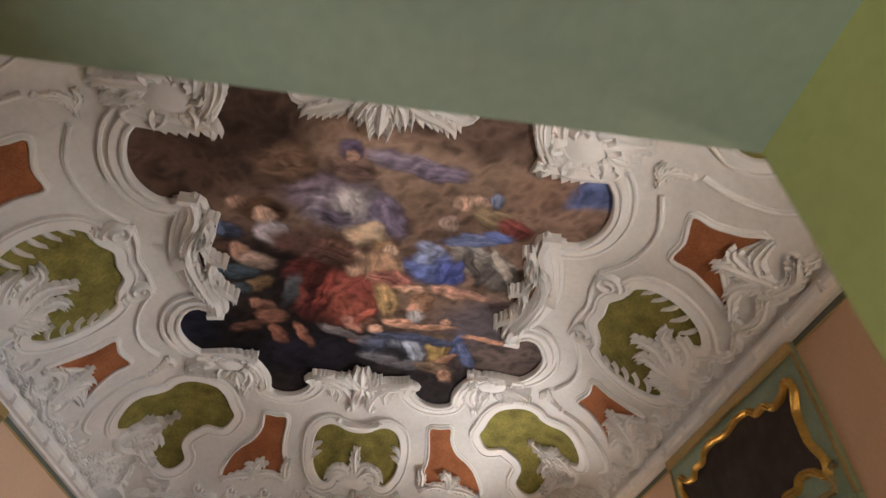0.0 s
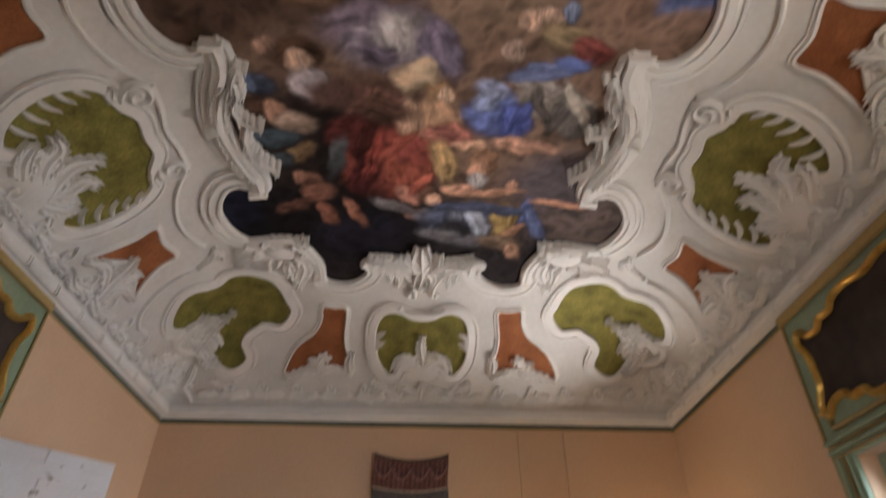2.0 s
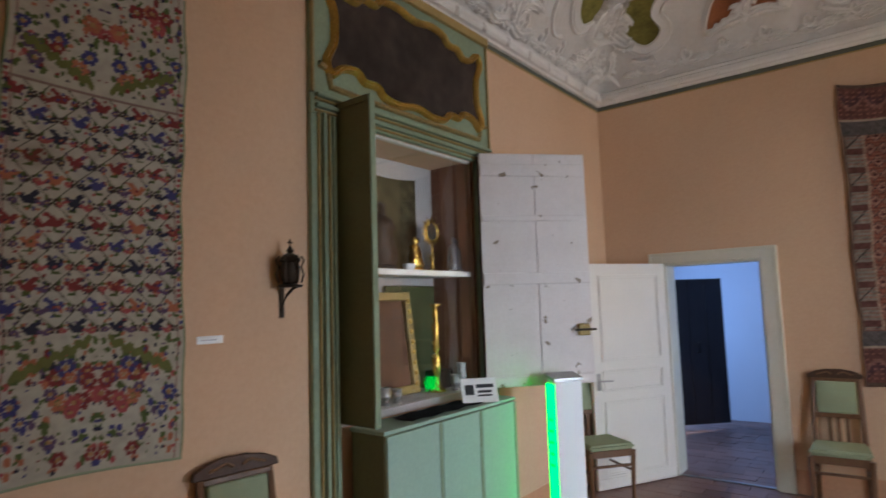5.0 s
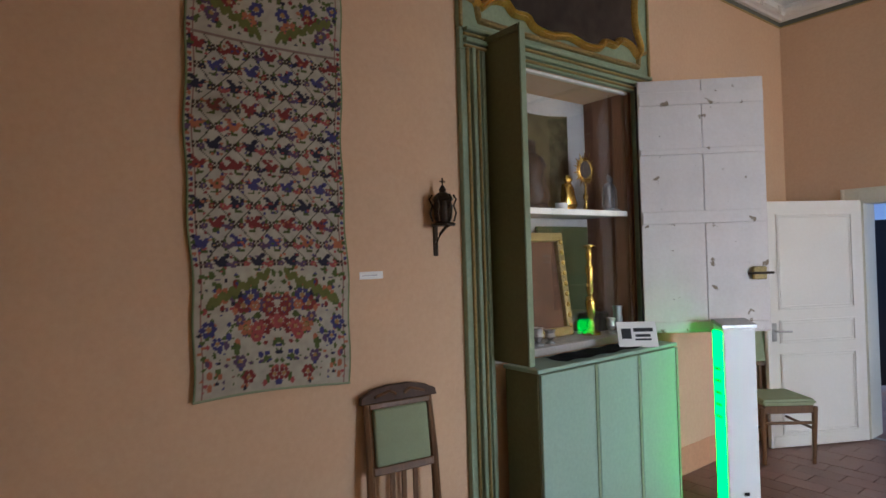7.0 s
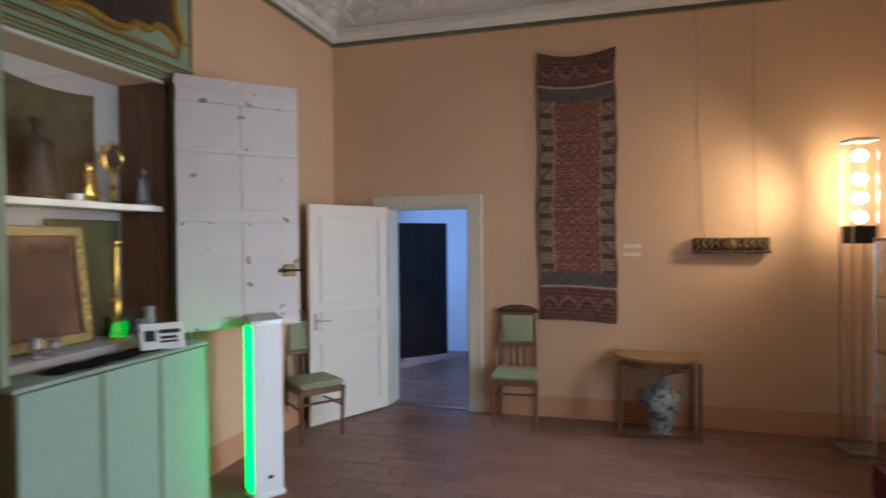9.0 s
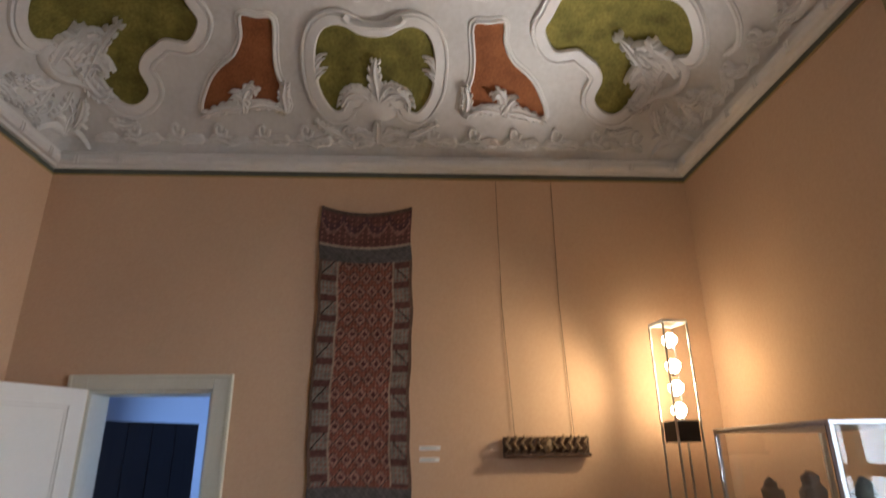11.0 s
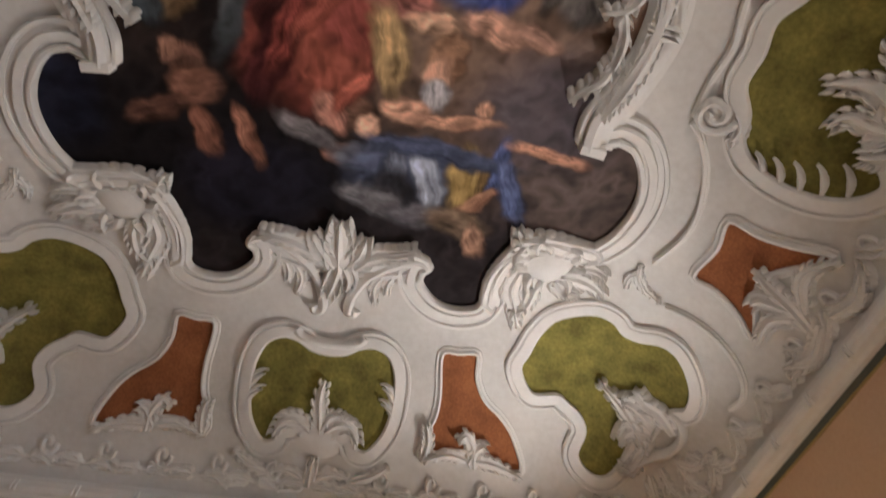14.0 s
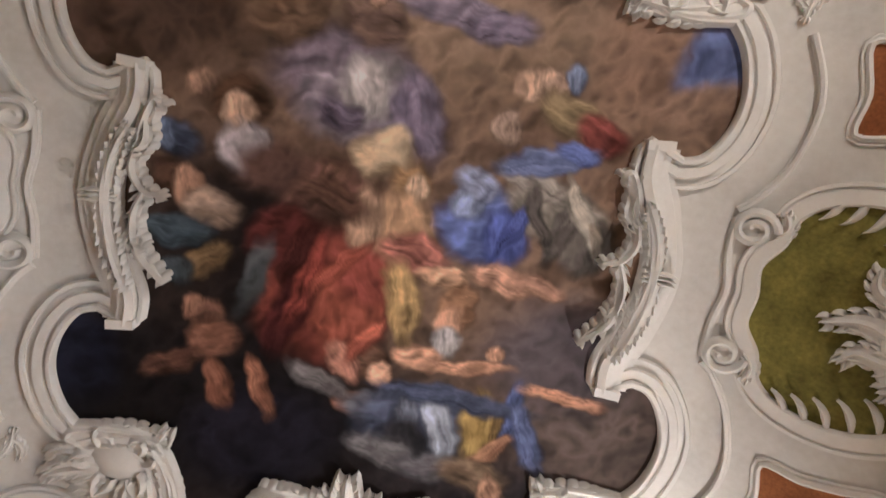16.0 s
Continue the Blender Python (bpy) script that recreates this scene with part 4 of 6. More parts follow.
SIDEP = [(1.735, 0.0), (1.725, 0.14), (1.785, 0.26), (1.81, 0.38), (1.88, 0.46), (1.99, 0.50), (2.10, 0.49), (2.19, 0.43), (2.235, 0.33), (2.20, 0.25), (2.14, 0.19), (2.13, 0.08), (2.12, 0.0)]
SHARP = [(-0.012, 0.002), (-0.010, 0.022), (0.002, 0.028), (0.012, 0.018), (0.016, 0.010), (0.028, 0.012), (0.034, 0.001)]
for su, sv in mirrors():
    k = np.array((su, sv))
    edged("rust_panel", np.array(RUSTN) * k, RUST, SHARP, "rust red painted panel", 4)
    edged("rust_panel", np.array(RUSTE) * k, RUST, SHARP, "rust red painted panel", 4)
    edged("olive_panel", np.array(CORNERP) * k, OLIVE, PANELRIM, "mottled olive green corner panel", 5)
    # feathery leaves growing into the corner panel
    leaves("leaf_ornament", ([(2.07, 2.38), (1.98, 2.29), (1.86, 2.17), (1.67, 2.05)], [(2.12, 2.12), (2.04, 2.06), (1.97, 2.05), (1.91, 1.99)], [(2.06, 2.30), (2.02, 2.42), (1.95, 2.49), (1.89, 2.48)], [(2.05, 2.24), (1.93, 2.28), (1.86, 2.36)], [(2.04, 2.15), (1.92, 2.10), (1.84, 2.12)]), 0.125, 0.075, su, sv, 7)
    part("corner_scroll", sweep(spline(np.array([(2.07, 2.00), (2.13, 2.03), (2.155, 2.15), (2.13, 2.30), (2.05, 2.42), (1.95, 2.50)]) * k, 6), SCROLL), STUCCO, ceiling, smooth=True)
    leaves("leaf_spray", ([(2.16, 2.30), (2.24, 2.22), (2.25, 2.10)], [(2.18, 2.28), (2.27, 2.32), (2.33, 2.27)], [(2.14, 2.42), (2.22, 2.48), (2.29, 2.46)], [(2.10, 2.50), (2.14, 2.60), (2.20, 2.66)], [(2.20, 2.18), (2.28, 2.10), (2.27, 2.00)], [(1.95, 2.62), (1.84, 2.65), (1.74, 2.63)]), 0.075, 0.042, su, sv, 5)
    # leaves over the foot of the rust panels
    leaves("leaf_ornament", ([(0.97, 2.57), (0.955, 2.49), (0.90, 2.43), (0.85, 2.46)], [(0.93, 2.55), (0.99, 2.48), (1.03, 2.47)], [(0.92, 2.54), (0.80, 2.525), (0.64, 2.565)], [(0.95, 2.54), (1.09, 2.545), (1.28, 2.59)], [(0.66, 2.56), (0.67, 2.47), (0.645, 2.40)]), 0.085, 0.055, su, sv, 5)
    leaves("leaf_ornament", ([(2.30, 1.06), (2.21, 1.01), (2.13, 0.97), (2.07, 0.92)], [(2.25, 0.99), (2.20, 0.88), (2.20, 0.79), (2.25, 0.68)], [(2.24, 1.04), (2.185, 1.12), (2.19, 1.28)], [(2.22, 1.02), (2.13, 1.05), (2.11, 1.10)], [(2.30, 1.00), (2.33, 1.16), (2.29, 1.30)], [(2.30, 0.95), (2.33, 0.80), (2.30, 0.66)]), 0.095, 0.055, su, sv, 6)
    part("rust_scroll", sweep(spline(np.array([(1.84, 1.385), (1.97, 1.37), (2.09, 1.40), (2.19, 1.48), (2.24, 1.60), (2.23, 1.72)]) * k, 6), FILLET), STUCCO, ceiling, smooth=True)

for su in (1, -1):
    half = [(su * u, v) for u, v in SIDEP]
    full = half + [(u, -v) for u, v in half[-2:0:-1]]
    edged("olive_panel", full, OLIVE, PANELRIM, "mottled olive green side panel with white leaves", 6)
    bm = bmesh.new()
    for path, w in (([(2.22, 0.10), (2.13, 0.02), (2.06, -0.01), (1.955, 0.035)], 0.12), ([(2.22, 0.02), (2.15, -0.10), (2.08, -0.16), (2.07, -0.25)], 0.11), ([(2.22, 0.08), (2.15, 0.13), (2.07, 0.12), (2.03, 0.19)], 0.10), ([(2.24, -0.10), (2.20, -0.20), (2.14, -0.27)], 0.10), ([(2.24, 0.12), (2.20, 0.21), (2.14, 0.25)], 0.10)):
        plume(bm, np.array(path) * (su, 1), w, 0.055, 6)
    boss(bm, su * 2.21, 0.02, 0.09, 0.17, 0.045)
    for sv in (1, -1):
        for i in range(5):
            petal(bm, su * (1.93 + 0.06 * i), sv * (0.515 - 0.006 * i * i), math.atan2(-sv, su * (0.1 - 0.25)), 0.15, 0.040, 0.045, su * sv * -1.0)
    part("leaf_ornament", bm, STUCCO, ceiling, smooth=True)

# low relief of leaves and scrolls above the cornice
random.seed(4)


def frieze(fixed, lo, hi, along_u):
    bm = bmesh.new()
    n = int((hi - lo) / 0.30)
    for i in range(n):
        s = lo + (i + 0.5) * (hi - lo) / n
        for q in (1, -1):
            if along_u:
                u, v, a = s, fixed - math.copysign(0.09, fixed), math.atan2(-math.copysign(0.25, fixed), q)
            else:
                u, v, a = fixed - math.copysign(0.05, fixed), s, math.atan2(q, -math.copysign(0.25, fixed))
            acanthus(bm, u, v, a, 0.17 + random.uniform(-0.02, 0.03), 5, 0.045, 0.036, q * random.uniform(0.5, 1.0), 0.9, 0.42)
        if along_u:
            sweepline = spiral(s + 0.1, fixed - math.copysign(0.15, fixed), 0.05, 0, 1.1, 1, 14)
        else:
            sweepline = spiral(fixed - math.copysign(0.10, fixed), s + 0.1, 0.045, 0, 1.1, 1, 14)
        sweep(sweepline, [(-0.013, 0.001), (-0.006, 0.028), (0.006, 0.028), (0.013, 0.001)], bm=bm)
    return bm


U1, V1 = E - CX, N - CY
for bm in (frieze(V1 - 0.02, -U1 + 0.35, U1 - 0.35, True), frieze(-V1 + 0.02, -U1 + 0.35, U1 - 0.35, True), frieze(U1 - 0.02, -V1 + 0.4, V1 - 0.4, False), frieze(-U1 + 0.02, -V1 + 0.4, V1 - 0.4, False)):
    part("leaf_frieze", bm, STUCCO, ceiling, "low relief of leaves above the cornice", smooth=True)
for su, sv in mirrors():
    bm = bmesh.new()
    for i in range(6):
        petal(bm, su * (U1 - 0.10), sv * (V1 - 0.14), math.atan2(-sv * (0.3 + 0.25 * i), -su * (1.6 - 0.25 * i)), 0.26, 0.06, 0.035, su * sv * (1.3 if i % 2 else -1.3))
    part("corner_leaf", bm, STUCCO, ceiling, smooth=True)

# cornice: stepped moulding with ribbon ties
prof = [(0.0, 3.525), (0.035, 3.525), (0.045, 3.54), (0.075, 3.545), (0.09, 3.565), (0.085, 3.60), (0.06, 3.615), (0.07, 3.635), (0.04, 3.655), (0.03, 3.67), (0.0, 3.68)]
bm = bmesh.new()
rows = []
for d, z in prof:
    rows.append([bm.verts.new(p) for p in ((W + d, S0 + d, z), (E - d, S0 + d, z), (E - d, N - d, z), (W + d, N - d, z))])
for a, b in zip(rows, rows[1:]):
    for i in range(4):
        bm.faces.new((a[i], a[(i + 1) % 4], b[(i + 1) % 4], b[i]))
cornice = structure("trim_cornice", bm, STUCCO, "white moulded stucco cornice round the room", "cornice")
bm = bmesh.new()
for i in range(15):
    x = W + 0.2 + i * 0.32
    for y in (N - 0.088, S0 + 0.088):
        for q in (-0.012, 0.012):
            box(x + q - 0.004, x + q + 0.004, y - 0.008, y + 0.008, 3.535, 3.60, bm=bm)
for i in range(17):
    y = S0 + 0.25 + i * 0.325
    for x in (W + 0.088, E - 0.088):
        for q in (-0.012, 0.012):
            box(x - 0.008, x + 0.008, y + q - 0.004, y + q + 0.004, 3.535, 3.60, bm=bm)
part("ribbon_ties", bm, STUCCO, cornice)


# ---- hall and doorway ----
bm = box(DX0 - 0.125, DX0, N - 0.03, N + 0.0, 0, DZ + 0.1, 0.004)
box(DX1, DX1 + 0.125, N - 0.03, N + 0.0, 0, DZ + 0.1, 0.004, bm=bm)
box(DX0, DX1, N - 0.03, N + 0.0, DZ, DZ + 0.1, 0.004, bm=bm)
box(DX0 - 0.125, DX0 - 0.10, N - 0.04, N - 0.03, 0, DZ + 0.1, 0.003, bm=bm)
box(DX1 + 0.10, DX1 + 0.125, N - 0.04, N - 0.03, 0, DZ + 0.1, 0.003, bm=bm)
box(DX0 - 0.10, DX1 + 0.10, N - 0.04, N - 0.03, DZ + 0.075, DZ + 0.1, 0.003, bm=bm)
structure("door_frame", bm, CREAM, "cream painted moulded door frame", "door frame")
bm = box(DX0, DX0 + 0.02, N + 0.001, N + 0.249, 0, DZ)
box(DX1 - 0.02, DX1, N + 0.001, N + 0.249, 0, DZ, bm=bm)
box(DX0 + 0.02, DX1 - 0.02, N + 0.001, N + 0.249, DZ - 0.02, DZ, bm=bm)
structure("trim_door_lining", bm, CREAM, "cream painted lining of the doorway", "trim")
structure("threshold", box(DX0 + 0.02, DX1 - 0.02, N + 0.01, N + 0.06, 0.001, 0.008, 0.002), STEEL, "thin metal threshold strip", "threshold")


def panelled_leaf(width, tall, thick, material, parent, panels):
    """A door leaf hinged at the origin, along +x, with sunk panels edged by mouldings on both faces."""
    part("leaf", box(0, width, -thick / 2, thick / 2, 0, tall, 0.004), material, parent)
    for z0, z1 in panels:
        for s in (-1, 1):
            y = s * thick / 2
            bm = bmesh.new()
            for d, hgt in ((0.0, 0.010), (0.018, 0.006)):
                x0, x1, a, b = 0.10 + d, width - 0.10 - d, z0 + d, z1 - d
                lo, hi = min(y, y + s * hgt), max(y, y + s * hgt)
                box(x0, x1, lo, hi, a, a + 0.011, 0.002, bm=bm)
                box(x0, x1, lo, hi, b - 0.011, b, 0.002, bm=bm)
                box(x0, x0 + 0.011, lo, hi, a + 0.011, b - 0.011, 0.002, bm=bm)
                box(x1 - 0.011, x1, lo, hi, a + 0.011, b - 0.011, 0.002, bm=bm)
            part("panel_moulding", bm, material, parent)


door = thing("door_1", (DX0 + 0.005, N - 0.045, 0.008), math.degrees(math.atan2(-0.80, -0.43)), "white painted panelled door standing open into the room", "door", kind="structure")
panelled_leaf(0.865, DZ - 0.005, 0.04, WHITE, door, ((0.10, 0.72), (0.80, 0.98), (1.06, 1.80)))
for s in (-1, 1):
    bm = tube([(0.81, s * 0.02, 0.90), (0.81, s * 0.055, 0.90), (0.79, s * 0.06, 0.90), (0.69, s * 0.06, 0.895)], 0.008)
    box(0.79, 0.83, min(s * 0.02, s * 0.026), max(s * 0.02, s * 0.026), 0.82, 0.96, 0.002, bm=bm)
    part("door_handle", bm, STEEL, door, "brushed metal lever handle", smooth=True)
part("bottom_bar", box(0.02, 0.845, 0.0205, 0.026, 0.02, 0.09, 0.002), WHITE, door)

old = thing("hall_door", (-2.26, 9.66, 0.07), math.degrees(math.atan2(0.62, 0.60)), "very dark wooden plank door standing ajar in the hall", "door")
part("leaf", box(0, 1.15, -0.03, 0.03, 0, 1.74, 0.004), BLACKWOOD, old)
for i in range(5):
    part("plank", box(0.01 + i * 0.226, 0.232 + i * 0.226, -0.045, -0.0305, 0.01, 1.73, 0.004), BLACKWOOD, old)
part("pull", tube([(0.78, -0.046, 0.85), (0.78, -0.085, 0.86), (0.78, -0.085, 0.97), (0.78, -0.046, 0.98)], 0.008), BLACK, old)
sw = thing("wall_intercom", (-0.32, 10.2, 1.2), 0, "small grey intercom handset on the pale hall wall", "intercom")
part("housing", box(-0.0, 0.02, -0.05, 0.05, 0, 0.2, 0.006), PLASTIC, sw)
part("handset", box(-0.03, -0.001, -0.03, 0.03, 0.01, 0.19, 0.01), STEEL, sw)

# ---- floor tiles: sunk joints, running bond ----
TL, TW, GAP = 0.29, 0.145, 0.004
random.seed(7)
tiles, far_tiles = [], bmesh.new()


def tile_mesh():
    bm = box(-(TL - GAP) / 2, (TL - GAP) / 2, -(TW - GAP) / 2, (TW - GAP) / 2, -0.012, 0.0, 0.0015)
    me = bpy.data.meshes.new("floor_tile")
    bm.to_mesh(me)
    bm.free()
    me.materials.append(TERRACOTTA)
    return me


def rest_tile_material():
    m = TERRACOTTA.copy()
    m.name = "brown_clay_tile_rest"
    t = m.node_tree
    info = [n for n in t.nodes if n.bl_idname == "ShaderNodeObjectInfo"][0]
    geo = t.nodes.new("ShaderNodeNewGeometry")
    for l in list(info.outputs["Random"].links):
        t.links.new(geo.outputs["Random Per Island"], l.to_socket)
    return m


TILE = tile_mesh()
floor = bpy.data.objects["floor"]
row = 0
y = 2.0
while y < 11.0:
    x = W - (0.145 if row % 2 else 0.0)
    while x < E:
        a, b = max(x, W + 0.001 if y < N else -2.79), min(x + TL, E - 0.001 if y < N else -0.31)
        lo = 0.0 + random.uniform(-0.0015, 0.0008)
        if b - a > 0.02:
            near = 5.55 < y < 7.75 and -1.2 < a and b < 1.75 and b - a > TL - 0.002
            if near:
                ob = new("floor_tile", TILE)
                ob.location = (x + TL / 2, y + TW / 2, lo - 0.001)
                ob.parent = floor
            else:
                box(a + GAP / 2, b - GAP / 2, y + GAP / 2, y + TW - GAP / 2, -0.012, lo - 0.001, bm=far_tiles)
        x += TL
    y += TW
    row += 1
rest = part("floor_tiles_rest", far_tiles, rest_tile_material(), floor)
tagged(rest, kind="stuff")

# ---- cupboard in the west wall, and its twin casing round the east window ----


def cartouche(y0, y1, z0, z1):
    """The wavy outline of the painting over the opening, in (y, z)."""
    w, h, yc, zc = (y1 - y0) / 2, (z1 - z0) / 2, (y0 + y1) / 2, (z0 + z1) / 2
    q = [(0.0, 0.92), (0.22, 1.0), (0.40, 0.95), (0.48, 0.80), (0.62, 0.80), (0.70, 0.66), (0.84, 0.70), (0.95, 0.88), (1.0, 0.66), (0.93, 0.30), (0.92, 0.0)]
    half = q + [(u, -v * 0.96) for u, v in q[-2::-1]]
    full = half + [(-u, v) for u, v in half[-2:0:-1]]
    return spline([(yc + u * w, zc + v * h) for u, v in full], 5, closed=True)


def rail(curve, wall_x, sign, profile, closed=True):
    """A moulding along a curve (y, z) on a wall at x, standing out by sign."""
    bm = bmesh.new()
    c = np.array(curve)
    k = len(c)
    rings = []
    for i in range(k):
        a = c[(i - 1) % k] if closed or i else c[0]
        b = c[(i + 1) % k] if closed or i < k - 1 else c[-1]
        d = (b - a) / (np.hypot(*(b - a)) + 1e-9)
        rings.append([bm.verts.new((wall_x + sign * h, c[i][0] - d[1] * s, c[i][1] + d[0] * s)) for s, h in profile])
    for i in range(k if closed else k - 1):
        a, b = rings[i], rings[(i + 1) % k]
        for j in range(len(profile) - 1):
            bm.faces.new((a[j], b[j], b[j + 1], a[j + 1]))
    return bm


def casing(owner, wx, sg):
    """Sage green moulded casing with an overpanel and its painting, on a wall at x = wx."""
    o0, o1, top = 4.515, 6.135, 2.69

    def slab(y0, y1, z0, z1, d0, d1, bev=0.004, bm=None):
        return box(min(wx + sg * d0, wx + sg * d1), max(wx + sg * d0, wx + sg * d1), y0, y1, z0, z1, bev, bm=bm)

    for a, b in ((o0, NY0), (NY1, o1)):
        part("casing_post", slab(a, b, 0, NZ1, 0.001, 0.035), SAGE, owner)
        mid = (a + b) / 2
        for off, wdt, dep, m in ((-0.045, 0.016, 0.05, GILT_DULL), (-0.015, 0.022, 0.062, SAGE), (0.022, 0.014, 0.052, GILT_DULL), (0.055, 0.02, 0.05, SAGE)):
            c = mid + off if a == o0 else mid - off
            part("casing_moulding", slab(c - wdt / 2, c + wdt / 2, 0.0, NZ1 + 0.01, 0.0345, dep, 0.004), m, owner)
    part("casing_head", slab(o0, o1, NZ1 + 0.0005, top, 0.001, 0.035), SAGE, owner)
    for z, hgt, dep, m in ((NZ1 + 0.018, 0.014, 0.052, GILT_DULL), (NZ1 + 0.045, 0.022, 0.062, SAGE), (NZ1 + 0.078, 0.016, 0.05, GILT_DULL), (top - 0.012, 0.02, 0.07, SAGE)):
        part("casing_moulding", slab(o0 + 0.02, o1 - 0.02, z - hgt / 2, z + hgt / 2, 0.0345, dep, 0.004), m, owner)
    part("overpanel", slab(o0, o1, top + 0.0005, CORNICE + 0.015, 0.001, 0.03), SAGE, owner, "sage green painted panel over the opening")
    part("overpanel_edge", slab(o0, o0 + 0.02, top + 0.002, CORNICE - 0.05, 0.03, 0.045), GILT_DULL, owner)
    part("overpanel_edge", slab(o1 - 0.02, o1, top + 0.002, CORNICE - 0.05, 0.03, 0.045), GILT_DULL, owner)
    part("overpanel_edge", slab(o0, o1, CORNICE - 0.05, CORNICE + 0.01, 0.03, 0.06), OCHRE, owner)
    line = [(o0 + 0.05, top + 0.16), (o0 + 0.11, top + 0.14), (o0 + 0.13, top + 0.055), (5.0, top + 0.05), (5.65, top + 0.05), (o1 - 0.13, top + 0.055), (o1 - 0.11, top + 0.14), (o1 - 0.05, top + 0.16)]
    part("gilt_line", rail(spline(line[:3], 4).tolist() + spline(line[2:6], 4).tolist()[1:] + spline(line[5:], 4).tolist()[1:], wx, sg, [(-0.016, 0.03), (-0.012, 0.048), (0, 0.056), (0.012, 0.048), (0.016, 0.03)], False), GILT_DULL, owner, smooth=True)
    curve = cartouche(o0 + 0.10, o1 - 0.10, top + 0.075, CORNICE - 0.12)
    part("painting", prism(curve, min(wx + sg * 0.03, wx + sg * 0.034), max(wx + sg * 0.03, wx + sg * 0.034), "x"), DARKPAINTING, owner, "darkened oil painting in a wavy gilt frame")
    part("gilt_frame", rail(curve, wx, sg, [(-0.024, 0.03), (-0.020, 0.054), (-0.009, 0.066), (-0.001, 0.052), (0.008, 0.062), (0.017, 0.050), (0.022, 0.034)]), GILT, owner, "wavy gilt frame", smooth=True)


cup = thing("wall_cupboard", (0, 0, 0), 0, "sage green built-in cupboard with gilt lines and open doors", "cupboard")
casing(cup, W, 1)
# niche lining, shelf
part("niche_side", box(W - 0.36, W - 0.0, NY1 - 0.025, NY1 - 0.001, NZ0, NZ1 - 0.001), NICHEWOOD, cup, "red-brown wooden niche side")
part("niche_side", box(W - 0.36, W - 0.0, NY0 + 0.001, NY0 + 0.025, NZ0, NZ1 - 0.001), NICHEWOOD, cup)
part("niche_back", box(W - 0.38, W - 0.36, NY0 + 0.001, NY1 - 0.001, NZ0, NZ1 - 0.001), NICHE, cup, "pale plaster niche back")
part("niche_floor", box(W - 0.36, W - 0.0, NY0 + 0.025, NY1 - 0.025, NZ0 + 0.001, NZ0 + 0.045, 0.004), NICHE, cup)
part("shelf", box(W - 0.36, W - 0.04, NY0 + 0.026, NY1 - 0.026, 1.785, 1.81, 0.004), NICHE, cup, "white painted shelf")
part("shelf_edge", box(W - 0.04, W - 0.03, NY0 + 0.026, NY1 - 0.026, 1.78, 1.815, 0.003), WHITE, cup)
part("glass_pane", box(W - 0.022, W - 0.017, NY0 + 0.03, NY1 - 0.03, NZ0 + 0.05, NZ1 - 0.002), CLEAR, cup, "clear glass front").visible_shadow = False
part("head_strip", box(W - 0.03, W + 0.0, NY0 + 0.03, NY1 - 0.03, NZ1 - 0.018, NZ1 - 0.0015, 0.003), WHITE, cup)

# open left door, edge on to the room
ld = part("door", box(W + 0.03, W + 0.275, NY0 - 0.008, NY0 + 0.022, 1.02, 2.66, 0.004), OLIVE_PAINT, cup, "olive green inside of an opened door")
part("door_edge", box(W + 0.275, W + 0.287, NY0 - 0.012, NY0 + 0.026, 1.02, 2.665, 0.003), SAGE, ld)
part("door_rail", box(W + 0.03, W + 0.275, NY0 - 0.018, NY0 - 0.0085, 2.625, 2.66, 0.003), OLIVE_PAINT, ld)

# worn white shutter, opened out over the wall
sh = thing("worn_shutter", (W + 0.085, 5.905, 1.04), math.degrees(math.atan2(0.565, 0.505)), "worn white board shutter with flaking paint, opened outwards", "shutter")
for i, (a, b) in enumerate(((0.0, 0.385), (0.3875, 0.76))):
    part("board", box(a, b, -0.016, 0.016, 0.0, 1.575, 0.004), WORN, sh)
for z0, z1 in ((1.415, 1.50), (1.105, 1.145), (0.675, 0.755), (0.01, 0.07)):
    part("batten", box(0.006, 0.755, -0.030, -0.0165, z0, z1, 0.004), WORN, sh)
lk = part("lock", box(0.65, 0.735, -0.045, -0.0165, 0.32, 0.40, 0.008), GILT_DULL, sh, "rusty iron lock plate")
part("bolt", tube([(0.62, -0.05, 0.36), (0.77, -0.05, 0.36)], 0.008), IRON, lk)
part("hinge_pin", tube([(0, 0, 0.02), (0, 0, 1.55)], 0.010), IRON, sh)

# mint green lower cabinet with a dark cloth, standing under the niche
lc = thing("low_cabinet", (0, 0, 0), 0, "mint green painted cabinet with three plain doors", "cabinet")
LX = W + 0.30
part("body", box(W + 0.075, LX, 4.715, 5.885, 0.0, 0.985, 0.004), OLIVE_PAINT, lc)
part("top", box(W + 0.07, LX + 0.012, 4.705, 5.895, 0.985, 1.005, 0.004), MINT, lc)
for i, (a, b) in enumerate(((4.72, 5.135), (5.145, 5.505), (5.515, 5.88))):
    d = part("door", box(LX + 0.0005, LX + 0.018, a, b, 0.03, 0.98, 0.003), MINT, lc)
    part("door_strip", box(LX + 0.0185, LX + 0.024, b - 0.022, b - 0.002, 0.03, 0.98, 0.002), SAGE, d)
cloth = thing("dark_cloth", (0, 0, 0), 0, "dark blue-black cloth lying on the cabinet top", "cloth")
bm = bmesh.new()
xs, ys = np.linspace(W + 0.10, LX - 0.03, 8), np.linspace(4.95, 5.70, 26)
vv = [[bm.verts.new((a, b + 0.012 * math.sin(a * 40), 1.0075 + 0.004 * math.sin(b * 31) * math.sin(a * 23) + 0.003)) for b in ys] for a in xs]
for i in range(7):
    for j in range(25):
        bm.faces.new((vv[i][j], vv[i + 1][j], vv[i + 1][j + 1], vv[i][j + 1]))
